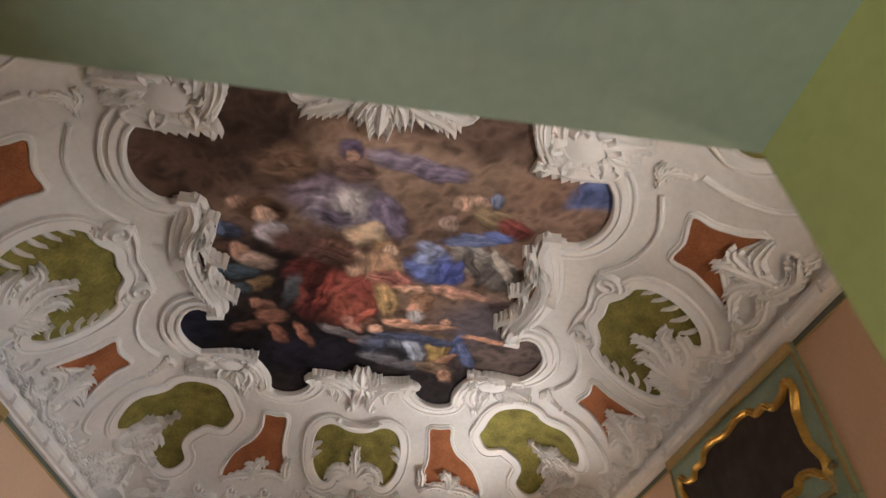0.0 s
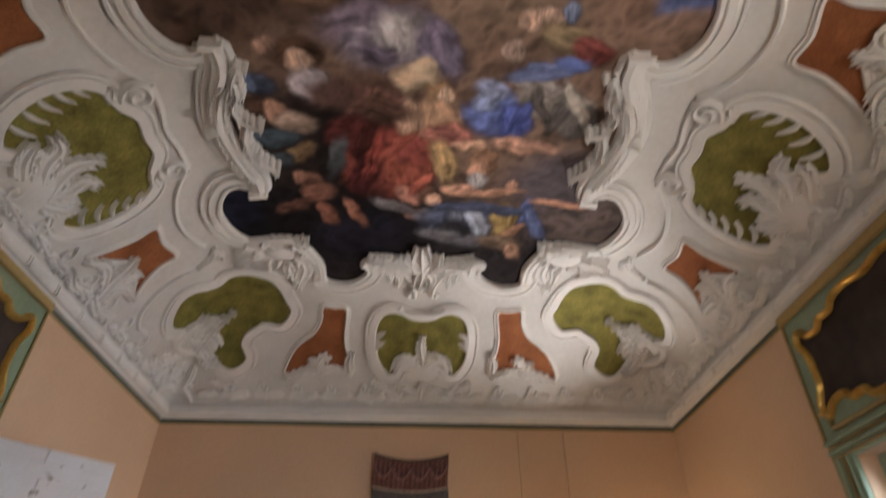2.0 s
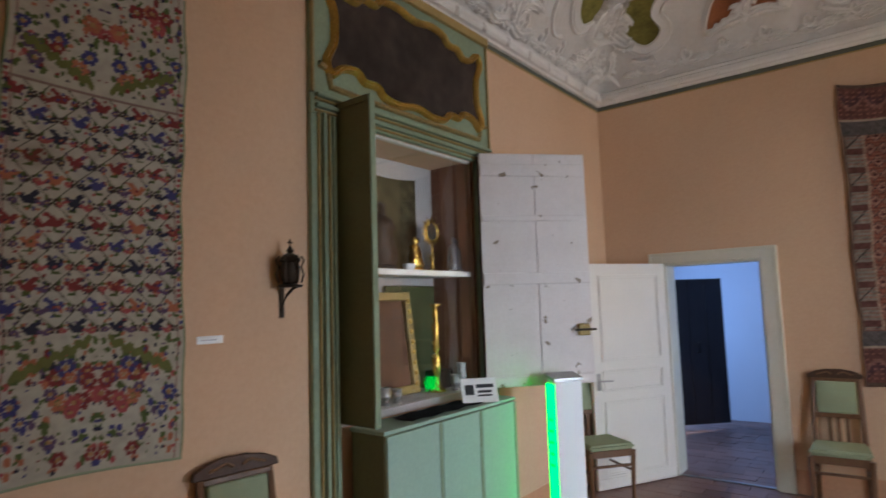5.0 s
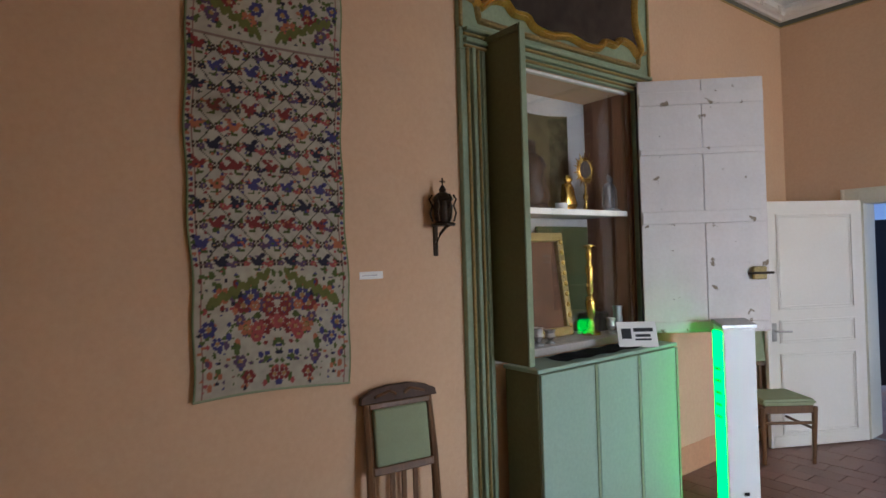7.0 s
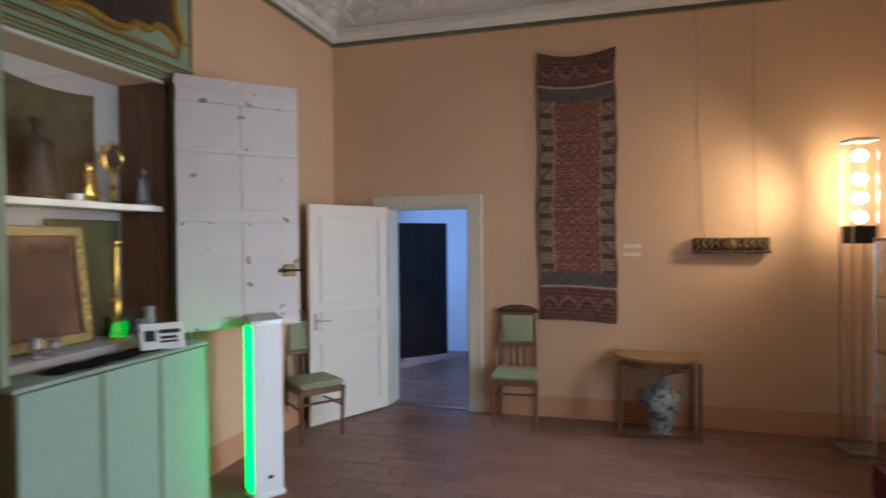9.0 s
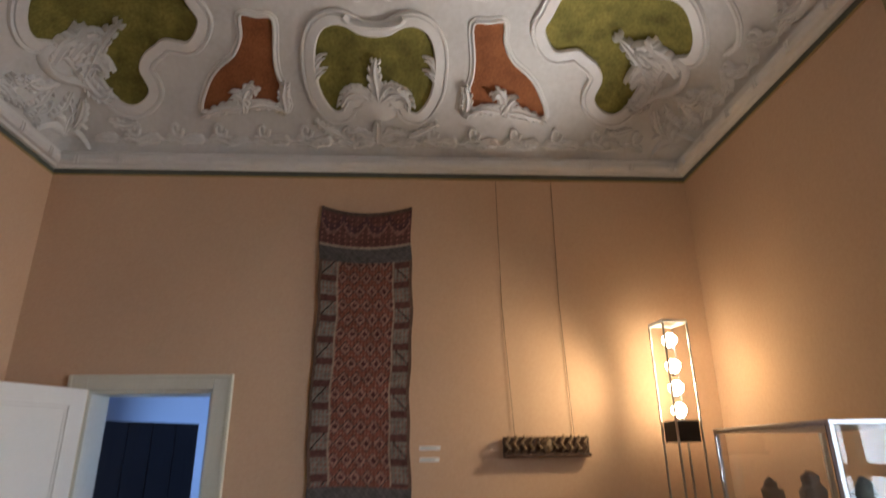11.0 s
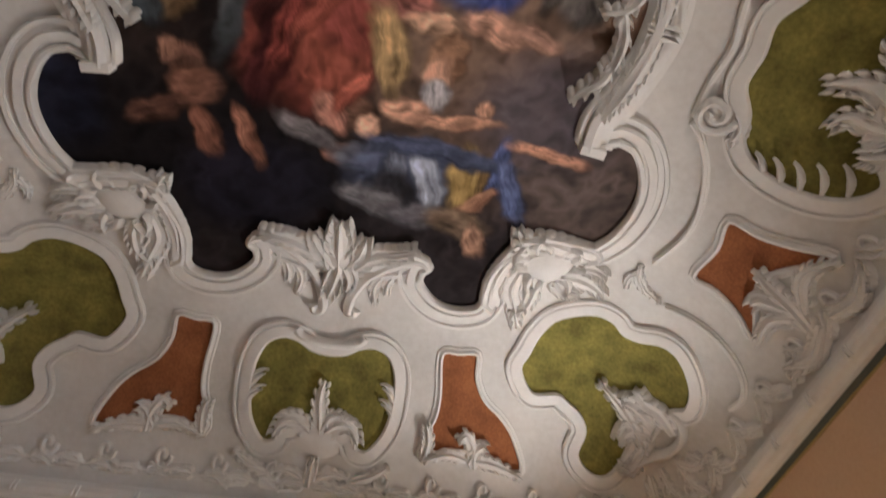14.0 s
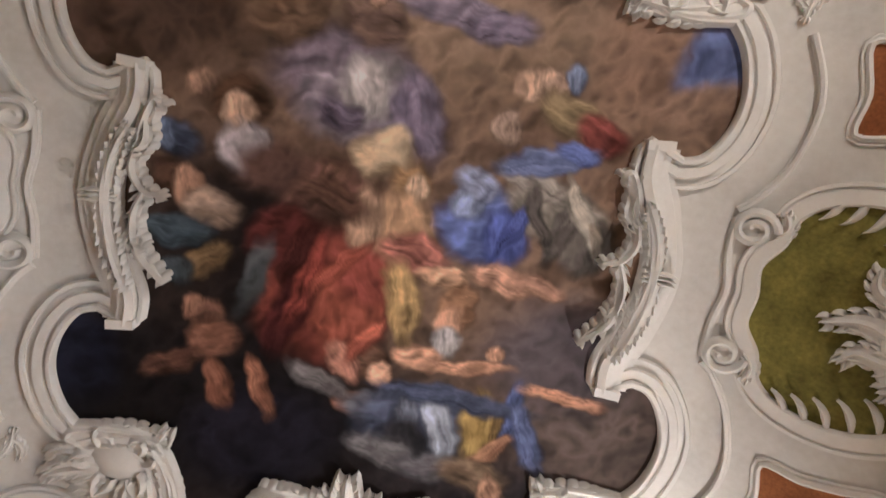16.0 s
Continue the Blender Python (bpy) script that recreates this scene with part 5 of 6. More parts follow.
bmesh.ops.solidify(bm, geom=bm.faces[:], thickness=0.004)
part("cloth_sheet", bm, mat("dark_blue_cloth", (0.018, 0.022, 0.030), 0.9, vary=0.3, scale=10, fine=200, bump=0.5), cloth)

card = thing("display_card", (LX - 0.10, 5.62, 1.006), -62, "white tilted card with a dark round mark and printed bars", "sign")
card.matrix_world = pose(LX - 0.05, 5.60, 1.0075, 0, 0, -42)
part("board", prism([(0.0, 0.0), (0.012, 0.0), (-0.058, 0.135), (-0.070, 0.135)], -0.11, 0.11, "y"), PAPER, card)
part("foot", prism([(-0.075, 0.0), (-0.006, 0.0), (-0.04, 0.07)], -0.10, 0.10, "y"), PAPER, card)


def on_card(y, z, w, h):
    """A printed bar on the sloping face."""
    k = -0.070 / 0.135
    p = lambda zz: 0.0135 + k * zz
    return prism([(p(z), z), (p(z) + 0.001, z), (p(z + h) + 0.001, z + h), (p(z + h), z + h)], y - w / 2, y + w / 2, "y")


part("round_mark", on_card(-0.062, 0.045, 0.055, 0.055), INK, card)
part("print_bar", on_card(0.035, 0.082, 0.11, 0.020), INK, card)
part("print_bar", on_card(0.030, 0.054, 0.085, 0.014), INK, card)
part("print_bar", on_card(0.030, 0.035, 0.09, 0.010), INK, card)

# ---- things in the niche ----


def figure(name, at, tall, wide, material, label):
    """A small carved figure as one plain turned and bent shape on its base."""
    bm = lathe([(wide * 0.62, 0), (wide * 0.62, tall * 0.07), (wide * 0.42, tall * 0.09), (wide * 0.52, tall * 0.2), (wide * 0.44, tall * 0.45), (wide * 0.5, tall * 0.62), (wide * 0.36, tall * 0.74), (wide * 0.14, tall * 0.79), (wide * 0.2, tall * 0.87), (wide * 0.17, tall * 0.96), (wide * 0.04, tall)], 14)
    for v in bm.verts:
        v.co.x *= 0.75
        f = noise.noise(v.co * 18 + Vector(at)) * wide * 0.22
        v.co.x += f
        v.co.y += f * 0.7
    ob = part(name, bm, material, smooth=True)
    ob.location = at
    return tagged(ob, label, "statue")


NX = W - 0.20
hang = thing("damask_hanging", (0, 0, 0), 0, "dark brocade panel hung on the niche back", "textile")
bm = bmesh.new()
vv = [[bm.verts.new((W - 0.345 + 0.010 * math.sin(b * 9), b, 1.83 + (0.66 - 0.04 * math.sin((b - 5.1) * 4)) * k / 10)) for k in range(11)] for b in np.linspace(5.10, 5.73, 20)]
for i in range(19):
    for k in range(10):
        bm.faces.new((vv[i][k], vv[i + 1][k], vv[i + 1][k + 1], vv[i][k + 1]))
bmesh.ops.solidify(bm, geom=bm.faces[:], thickness=0.006)
part("brocade", bm, DAMASK, hang)
figure("dark_figure", (NX - 0.02, 5.27, 1.812), 0.44, 0.17, mat("dark_brown_wood_carving", (0.035, 0.02, 0.014), 0.5, vary=0.4, scale=14), "dark brown carved wooden figure on the niche shelf")
figure("gilt_figure", (NX + 0.0, 5.555, 1.812), 0.235, 0.11, GOLD, "small gilded figure on the niche shelf")
figure("silver_figure", (NX + 0.10, 5.84, 1.812), 0.24, 0.105, mat("tarnished_silver", (0.16, 0.15, 0.15), 0.35, metal=0.8, vary=0.5, scale=20), "small tarnished silver figure on the niche shelf")
mon = thing("monstrance", (NX + 0.02, 5.705, 1.811), 0, "gilded sunburst monstrance on a slender stem", "monstrance")
part("stem", lathe([(0.045, 0), (0.045, 0.012), (0.016, 0.03), (0.008, 0.07), (0.016, 0.09), (0.02, 0.105), (0.008, 0.125), (0.007, 0.175), (0.014, 0.185)], 14), GOLD, mon, smooth=True)
bm = bmesh.new()
for i in range(28):
    a = 2 * math.pi * i / 28
    r0, r1 = 0.068, 0.098 + (0.022 if i % 2 else 0)
    n = Vector((0, math.cos(a), math.sin(a)))
    s = Vector((0, -math.sin(a), math.cos(a)))
    c = Vector((0, 0, 0.275))
    vs4 = [bm.verts.new(c + n * r0 + s * 0.007 + Vector((d, 0, 0))) for d in (-0.004, 0.004)] + [bm.verts.new(c + n * r0 - s * 0.007 + Vector((d, 0, 0))) for d in (0.004, -0.004)]
    tip = bm.verts.new(c + n * r1)
    for k in range(4):
        bm.faces.new((vs4[k], vs4[(k + 1) % 4], tip))
part("rays", bm, GOLD, mon)
ring_pts = [(0, 0.062 * math.cos(2 * math.pi * i / 24), 0.275 + 0.066 * math.sin(2 * math.pi * i / 24)) for i in range(25)]
part("ring", tube(ring_pts, 0.011, 8), GOLD, mon, smooth=True)
bm = lathe([(0.001, -0.004), (0.054, -0.004), (0.054, 0.004), (0.001, 0.004)], 20)
bmesh.ops.transform(bm, matrix=pose(0, 0, 0.275) @ pose(0, 0, 0, 0, 90, 0), verts=bm.verts)
part("window", bm, DARKPAINTING, mon)
cupw = part("white_cup", lathe([(0.028, 0), (0.032, 0.004), (0.04, 0.045), (0.036, 0.045), (0.028, 0.008)], 16), PAPER, smooth=True)
cupw.location = (NX + 0.08, 5.40, 1.812)
tagged(cupw, "small white cup on the niche shelf", "cup")

pf = thing("framed_painting", (W - 0.36, 5.05, NZ0 + 0.047), 0, "old devotional painting in a carved gilt frame leaning in the niche", "painting")
pf.matrix_world = pose(W - 0.23, 5.31, NZ0 + 0.049, 0, -7, 0)
part("canvas", box(-0.015, 0.0, -0.22, 0.22, 0.05, 0.60), mat("warm_dark_painting", (0.035, 0.022, 0.016), 0.85, vary=0.7, scale=6, fine=18, tint=(0.12, 0.055, 0.03), bump=0.1), pf, "dim red-brown painted canvas")
for a, b, c, d in ((-0.27, 0.27, 0.0, 0.055), (-0.27, 0.27, 0.595, 0.65), (-0.27, -0.215, 0.055, 0.595), (0.215, 0.27, 0.055, 0.595)):
    bm = box(-0.012, 0.03, a, b, c, d, 0.008, segments=2)
    part("frame_bar", bm, GILT_DULL, pf)
for i in range(9):
    part("frame_boss", lathe([(0.017, 0), (0.014, 0.008), (0.004, 0.013)], 8), GILT, pf).matrix_local = pose(0.03, 0.243, 0.06 + i * 0.066, 0, 90, 0)
vel = thing("velvet_panel", (0, 0, 0), 0, "dark green velvet covered board standing in the niche", "panel")
part("board", box(W - 0.35, W - 0.325, 5.40, 5.90, NZ0 + 0.046, 1.73, 0.006), GREENVELVET, vel)


def candlestick(at, tall, label):
    ob = thing("candlestick", at, 0, label, "candlestick", "gilt candlesticks in the niche")
    k = tall
    part("base", lathe([(0.06, 0), (0.06, 0.012), (0.03, 0.03), (0.02, 0.05)], 14), GOLD, ob, smooth=True)
    part("shaft", lathe([(0.016, 0.048), (0.026, 0.10 * k), (0.014, 0.16 * k), (0.030, 0.22 * k), (0.034, 0.36 * k), (0.016, 0.44 * k), (0.026, 0.48 * k), (0.020, 0.62 * k), (0.030, 0.74 * k), (0.014, 0.80 * k), (0.024, 0.86 * k), (0.018, 0.94 * k)], 14), GOLD, ob, smooth=True)
    part("drip_pan", lathe([(0.018, 0.94 * k), (0.040, 0.975 * k), (0.040, 0.99 * k), (0.012, k)], 14), GOLD, ob, smooth=True)
    return ob


candlestick((W - 0.15, 5.68, NZ0 + 0.046), 0.57, "tall turned gilt candlestick")
for y, hgt in ((5.86, 0.17), (5.79, 0.10), (5.12, 0.10), (5.22, 0.08)):
    ob = part("silver_vessel", lathe([(0.03, 0), (0.03, 0.008), (0.012, 0.02), (0.034, hgt * 0.5), (0.026, hgt * 0.75), (0.034, hgt), (0.028, hgt), (0.01, hgt * 0.5)], 14), STEEL, smooth=True)
    ob.location = (W - 0.08, y, NZ0 + 0.046)
    tagged(ob, "small tarnished metal vessel in the niche", "vessel", "vessels in the niche")
blk = part("dark_box", box(-0.06, 0.06, -0.08, 0.08, 0, 0.12, 0.006), BLACKWOOD)
blk.location = (W - 0.25, 5.83, NZ0 + 0.046)
tagged(blk, "dark wooden box at the back of the niche", "box")

# ---- information stand with a green light ----
st = thing("info_stand", (-1.391, 6.104, 0.0), 54, "white floor stand with a glowing green side panel", "stand")
bm = prism([(0.0, 0.03), (0.12, 0.03), (0.12, 1.11), (0.0, 1.085)], -0.09, 0.10, "x")
bmesh.ops.bevel(bm, geom=bm.edges[:], offset=0.006, segments=2, affect="EDGES")
part("body", bm, PLASTIC, st)
part("foot", box(-0.10, 0.11, -0.005, 0.13, 0.0, 0.032, 0.005), PLASTIC, st)
bm = prism([(-0.006, 1.090), (0.126, 1.117), (0.126, 1.135), (-0.006, 1.108)], -0.097, 0.107, "x")
part("cap", bm, STEEL, st, "grey sloping cap")
part("light_panel", box(-0.099, -0.0905, 0.006, 0.114, 0.05, 1.07, 0.002), GREENLED, st, "glowing green light panel")
for i in range(5):
    part("print_bar", box(-0.1005, -0.0992, 0.03, 0.09, 0.84 - i * 0.07, 0.855 - i * 0.07), SAGE, st)
part("socket", box(0.0, 0.03, -0.008, -0.001, 0.12, 0.14, 0.002), BLACK, st)
cord = thing("power_cord", (0, 0, 0), 0, "thin black cable lying on the tiles beside the stand", "cable")
pts = spline([(-1.48, 6.10), (-1.55, 5.98), (-1.48, 5.86), (-1.36, 5.86), (-1.33, 5.96), (-1.45, 6.02), (-1.62, 5.96), (-1.64, 5.80), (-1.62, 5.60)], 6)
part("cable", tube([(a, b, 0.007) for a, b in pts], 0.005, 6), BLACK, cord, smooth=True)

# ---- textiles ----


def woven(name, w, h, step, paint_rgb, place, material_name, label, sag=0.03, wave=0.012, group=""):
    """A hanging cloth: rows of small faces with woven colours, slight waves, a sagging top edge and a thick hem."""
    us, vs = np.arange(0, w + step / 2, step), np.arange(0, h + step / 2, step)
    A, B = np.meshgrid(us, vs, indexing="ij")
    rgb = paint_rgb(A, B)
    s = A / w
    drop = sag * 4 * s * (1 - s) * (B / h) ** 3
    out = wave * (np.sin(A * 9 + B * 1.3) * 0.5 + np.sin(A * 4 - B * 2.1)) * (1 - 0.5 * B / h) + 0.022
    side = 0.008 * np.sin(B * 5.0) + 0.004 * np.sin(B * 17)
    bottom = 0.018 * np.sin(A * 5 + 0.6) * (1 - B / h) ** 2
    pts = [place(a, b, c) for a, b, c in zip((A + side).ravel(), (B - drop + bottom).ravel(), out.ravel())]
    n = np.arange(A.size).reshape(A.shape)
    faces = np.stack([n[:-1, :-1], n[1:, :-1], n[1:, 1:], n[:-1, 1:]], -1).reshape(-1, 4)
    me = bpy.data.meshes.new("cloth")
    me.from_pydata(pts, [], faces.tolist())
    lay = me.color_attributes.new("weave", "FLOAT_COLOR", "POINT")
    rgba = np.ones((A.size, 4), np.float32)
    rgba[:, :3] = rgb.reshape(-1, 3).clip(0.003, 0.9)
    lay.data.foreach_set("color", rgba.ravel())
    m = mat(material_name, (0.5, 0.5, 0.5), 0.95, vary=0.15, scale=12, fine=420, bump=0.6, spec=0.1)
    t = m.node_tree
    bs = t.nodes["Principled BSDF"]
    col = t.nodes.new("ShaderNodeVertexColor")
    col.layer_name = "weave"
    mix = t.nodes.new("ShaderNodeMix")
    mix.data_type, mix.blend_type = "RGBA", "OVERLAY"
    mix.inputs["Factor"].default_value = 0.4
    oldc = bs.inputs["Base Color"].links[0].from_socket
    t.links.new(col.outputs["Color"], mix.inputs["A"])
    t.links.new(oldc, mix.inputs["B"])
    t.links.new(mix.outputs["Result"], bs.inputs["Base Color"])
    me.materials.append(m)
    me.shade_smooth()
    top = thing(name, (0, 0, 0), 0, label, "wall hanging", group)
    ob = new("cloth", me)
    ob.parent = top
    mod = ob.modifiers.new("thickness", "SOLIDIFY")
    mod.thickness, mod.offset = 0.006, 0
    hem = [place(a, b, c + 0.003) for a, b, c in zip((A + side)[:, 0], (B - drop + bottom)[:, 0], out[:, 0])]
    part("hem", tube(hem[::3] + [hem[-1]], 0.005, 6), GREENCLOTH if sag < 0.02 else DARKWOOD, top)
    return top


def lin(r, g, b):
    return np.array([((c / 255 + 0.055) / 1.055) ** 2.4 * 1.3 for c in (r, g, b)])


def embroidery(A, B):
    """Cream ground, a lattice of diamonds with small birds and flowers, floral borders at both ends."""
    rgb = np.ones(A.shape + (3,)) * lin(160, 152, 134)
    rs = np.random.RandomState(3)
    hues = [lin(120, 42, 40), lin(58, 56, 108), lin(160, 88, 52), lin(84, 62, 92), lin(72, 84, 40), lin(44, 44, 60), lin(150, 60, 60)]

    def spot(u, v, ru, rv, c, k=2.0):
        m = (np.abs((A - u) / ru) ** k + np.abs((B - v) / rv) ** k) < 1
        rgb[m] = c

    w, h = A.max(), B.max()
    end = 0.50
    inner = (B > end) & (B < h - end) & (A > 0.035) & (A < w - 0.035)
    dx, dy = 0.137, 0.148
    p, q = (A - 0.04) / dx, (B - end) / dy
    lines = (np.abs((p + q) % 1 - 0.5) > 0.480) | (np.abs((p - q) % 1 - 0.5) > 0.480)
    rgb[inner & lines] = lin(70, 68, 52)
    rgb[(np.abs(A - 0.03) < 0.004) | (np.abs(A - (w - 0.03)) < 0.004)] = lin(128, 86, 76)
    for e in (end, h - end):
        rgb[np.abs(B - e) < 0.005] = lin(120, 96, 88)
    for i in range(-1, 11):
        for j in range(0, 20):
            u = 0.04 + i * dx / 2
            v = end + j * dy / 2
            if not (end - 0.01 < v < h - end + 0.01) or not (0.03 < u < w - 0.03):
                continue
            if (i + j) % 2 == 0:
                [spot(u + p1 * 0.008, v + p2 * 0.008, 0.006, 0.006, lin(60, 46, 40)) for p1 in (-1, 1) for p2 in (-1, 1)]
            else:
                c = (hues[5], hues[1], hues[0])[j % 3] if rs.rand() < 0.88 else hues[2]
                c2 = (hues[0], hues[5], hues[3], hues[6])[rs.randint(4)]
                q = 1 if j % 2 else -1
                # a small bird: body, head, beak, raised wings, tail, with a flower on each side
                spot(u, v, 0.025, 0.014, c)
                spot(u + q * 0.024, v + 0.014, 0.010, 0.010, c)
                spot(u + q * 0.035, v + 0.015, 0.006, 0.004, lin(150, 96, 50))
                for a in range(3):
                    spot(u - q * (0.002 + 0.009 * a), v + 0.014 + 0.008 * a, 0.011, 0.007, c)
                    spot(u - q * (0.022 + 0.009 * a), v - 0.004 - 0.005 * a, 0.010, 0.006, c2)
                spot(u, v - 0.020, 0.004, 0.009, hues[4])
                spot(u + q * 0.010, v - 0.026, 0.014, 0.005, hues[4])
                for x in (u - 0.048, u + 0.048):
                    spot(x, v - 0.004, 0.012, 0.011, c2)
                    spot(x, v - 0.004, 0.004, 0.004, lin(150, 120, 70))
                    spot(x, v + 0.014, 0.006, 0.009, hues[4])
                for k in range(9):
                    spot(u + rs.uniform(-0.05, 0.05), v + rs.uniform(-0.034, 0.034), 0.006, 0.005, hues[rs.randint(7)])
    for k in range(44):
        for x in (0.016, w - 0.016):
            spot(x, end + k * 0.021, 0.007, 0.008, hues[k % 7])
    for base, up in ((0.0, 1), (h, -1)):
        for k in range(260):
            u, v = rs.uniform(0.02, w / 2), rs.uniform(0.02, end - 0.03)
            ru = rs.uniform(0.004, 0.011)
            c = hues[rs.randint(7)] if rs.rand() < 0.55 else lin(78, 92, 44)
            tilt = rs.uniform(0.5, 1.7)
            for x in (u, w - u):
                spot(x, base + up * v, ru, ru * tilt, c)
        for k in range(18):
            r, cc = rs.uniform(0.014, 0.024), hues[(0, 1, 6, 2, 0, 3)[k % 6]]
            u, v = rs.uniform(0.04, w / 2), rs.uniform(0.05, end - 0.08)
            for x in (u, w - u):
                for a in range(6):
                    spot(x + r * math.cos(a * 1.047), base + up * v + r * math.sin(a * 1.047), r * 0.5, r * 0.5, cc)
                spot(x, base + up * v, r * 0.45, r * 0.45, lin(150, 110, 60))
        for k in range(40):
            s = k / 40
            for x in (0.06 + s * (w / 2 - 0.09), w - 0.06 - s * (w / 2 - 0.09)):
                spot(x, base + up * (end - 0.15 + 0.11 * s + 0.01 * math.sin(k)), 0.010, 0.014, lin(96, 100, 44))
    rgb[(A < 0.008) | (A > w - 0.008)] = lin(110, 124, 84)
    rgb *= (0.85 + 0.3 * cloudy(A, B, 40, 60, 2))[..., None]
    rgb = rgb * 0.72 + rgb.mean(axis=2, keepdims=True) * 0.18
    stain = np.clip(1.4 - np.hypot((A - 0.12) / 0.07, (B - 1.10) / 0.05), 0, 1)[..., None] * 0.35
    return rgb * (1 - stain) + lin(70, 56, 30) * stain


def carpet(A, B):
    """Red field with rows of small lozenges, pale and dark side borders, panelled ends."""
    w, h = A.max(), B.max()
    rgb = np.ones(A.shape + (3,)) * lin(116, 64, 50)
    s = np.minimum(A, w - A)
    e = np.minimum(B, h - B)
    p, q = A / (w * 0.128), B / 0.105
    lo = np.abs((p + 0.5 * (np.floor(q) % 2)) % 1 - 0.5) * 2 + np.abs(q % 1 - 0.5) * 2
    rgb[lo < 0.85] = lin(138, 98, 82)
    rgb[lo < 0.45] = lin(74, 40, 40)
    rgb[(lo > 0.85) & (lo < 1.05)] = lin(64, 50, 50)
    flo = np.abs(np.sin(A * 140) * np.sin(B * 120))
    rgb[(flo > 0.86)] = lin(150, 112, 90)
    bord = (s < 0.135) & (e > 0.42)
    cell = (B + np.where(A > w / 2, 0.05, 0.0)) / 0.15
    pale = (cell % 1) > 0.30
    rgb = np.where((bord & pale)[..., None], lin(116, 108, 97), np.where(bord[..., None], lin(86, 54, 48), rgb))
    knots = np.abs(np.sin(A * 120) * np.sin(B * 105))
    rgb[bord & pale & (knots > 0.55)] = lin(104, 86, 78)
    rgb[bord & pale & (knots > 0.85)] = lin(140, 72, 58)
    stroke = np.abs((s - 0.065) * 0.9 - ((cell % 1) - 0.65) * 0.12) < 0.005
    rgb[bord & pale & stroke & (np.floor(cell) % 2 == 0)] = lin(26, 22, 24)
    rgb[(np.abs(s - 0.135) < 0.008) & (e > 0.42)] = lin(140, 118, 98)
    rgb[(s < 0.022) & (e > 0.1)] = lin(96, 74, 60)
    band = (e > 0.30) & (e < 0.42)
    rgb[band] = lin(92, 86, 82)
    rgb[band & (((A * 60 + B * 60).astype(int) % 2) == 0)] = lin(72, 68, 68)
    end = e <= 0.30
    arch = np.abs((A / (w / 4)) % 1 - 0.5) * 2
    rgb[end] = lin(92, 58, 52)
    z = end & (np.abs(e - 0.09 - 0.10 * (1 - arch ** 2)) < 0.018)
    rgb[z] = lin(122, 86, 74)
    z = end & (np.abs(e - 0.05 - 0.10 * (1 - arch ** 2)) < 0.03)
    rgb[z] = lin(78, 52, 54)
    rgb[end & (np.abs(np.sin(A * 75) * np.sin(B * 85)) > 0.85)] = lin(140, 92, 78)
    rgb[np.abs(e - 0.295) < 0.007] = lin(150, 130, 112)
    rgb[e < 0.028] = lin(82, 66, 56)
    rgb *= (0.62 + 0.75 * cloudy(A, B, 55, 80, 2))[..., None] * (0.85 + 0.3 * cloudy(A, B, 4, 90, 3))[..., None]
    rgb = rgb * 0.85 + rgb.mean(axis=2, keepdims=True) * 0.15
    return rgb


woven("embroidered_hanging", 0.63, 1.86, 0.005, embroidery, lambda a, b, c: (W + c, 3.234 + a, 1.045 + b), "embroidered_cotton", "cream embroidered cloth with a lattice of birds and flowers", 0.012, 0.008)
woven("wall_carpet", 0.667, 2.37, 0.006, carpet, lambda a, b, c: (0.042 + a, N - c, 0.87 + b), "knotted_wool", "long red and brown patterned carpet hung on the wall", 0.06, 0.008)

# ---- small things on the walls ----
for at, size, axis in (((W, 3.938, 1.466), (0.118, 0.033), "w"), ((0.766, N, 1.512), (0.14, 0.026), "n"), ((0.768, N, 1.440), (0.13, 0.026), "n")):
    lb = thing("wall_label", at, 0, "small white printed label fixed to the wall", "label", "wall labels")
    if axis == "w":
        part("card", box(0.0005, 0.005, 0, size[0], 0, size[1], 0.001), PAPER, lb)
        part("print_bar", box(0.005, 0.0056, 0.012, size[0] - 0.03, 0.013, 0.019), STEEL, lb)
    else:
        part("card", box(0, size[0], -0.005, -0.0005, 0, size[1], 0.001), PAPER, lb)
        part("print_bar", box(0.012, size[0] - 0.03, -0.0056, -0.005, 0.010, 0.016), STEEL, lb)

sc = thing("wall_lantern", (W, 4.355, 1.56), 0, "dark bronze lantern on a curled wall bracket", "lantern")
part("bracket", tube([(0.004, 0, 0.0), (0.012, 0, 0.06), (0.045, 0, 0.105), (0.09, 0, 0.135), (0.115, 0, 0.14)], 0.007, 8), IRON, sc, smooth=True)
part("wall_strip", box(0.001, 0.009, -0.014, 0.014, 0.0, 0.15, 0.003), IRON, sc)
part("tray", lathe([(0.055, 0.14), (0.058, 0.15), (0.04, 0.155)], 16, at=(0.07, 0, 0)), IRON, sc)
bm = lathe([(0.032, 0.155), (0.042, 0.175), (0.046, 0.23), (0.04, 0.255), (0.05, 0.262), (0.046, 0.275), (0.03, 0.29), (0.014, 0.30), (0.018, 0.31), (0.006, 0.33)], 12, at=(0.07, 0, 0))
part("body", bm, IRON, sc, smooth=True)
for k in range(6):
    a = k * math.pi / 3
    x, y = 0.07 + 0.05 * math.cos(a), 0.05 * math.sin(a)
    part("scroll", tube([(x, y, 0.16), (x + 0.012 * math.cos(a), y + 0.012 * math.sin(a), 0.20), (x, y, 0.235), (x + 0.014 * math.cos(a), y + 0.014 * math.sin(a), 0.265), (x, y, 0.285)], 0.005, 6), IRON, sc, smooth=True)
part("cross", tube([(0.07, 0, 0.32), (0.07, 0, 0.365)], 0.004, 6), IRON, sc)
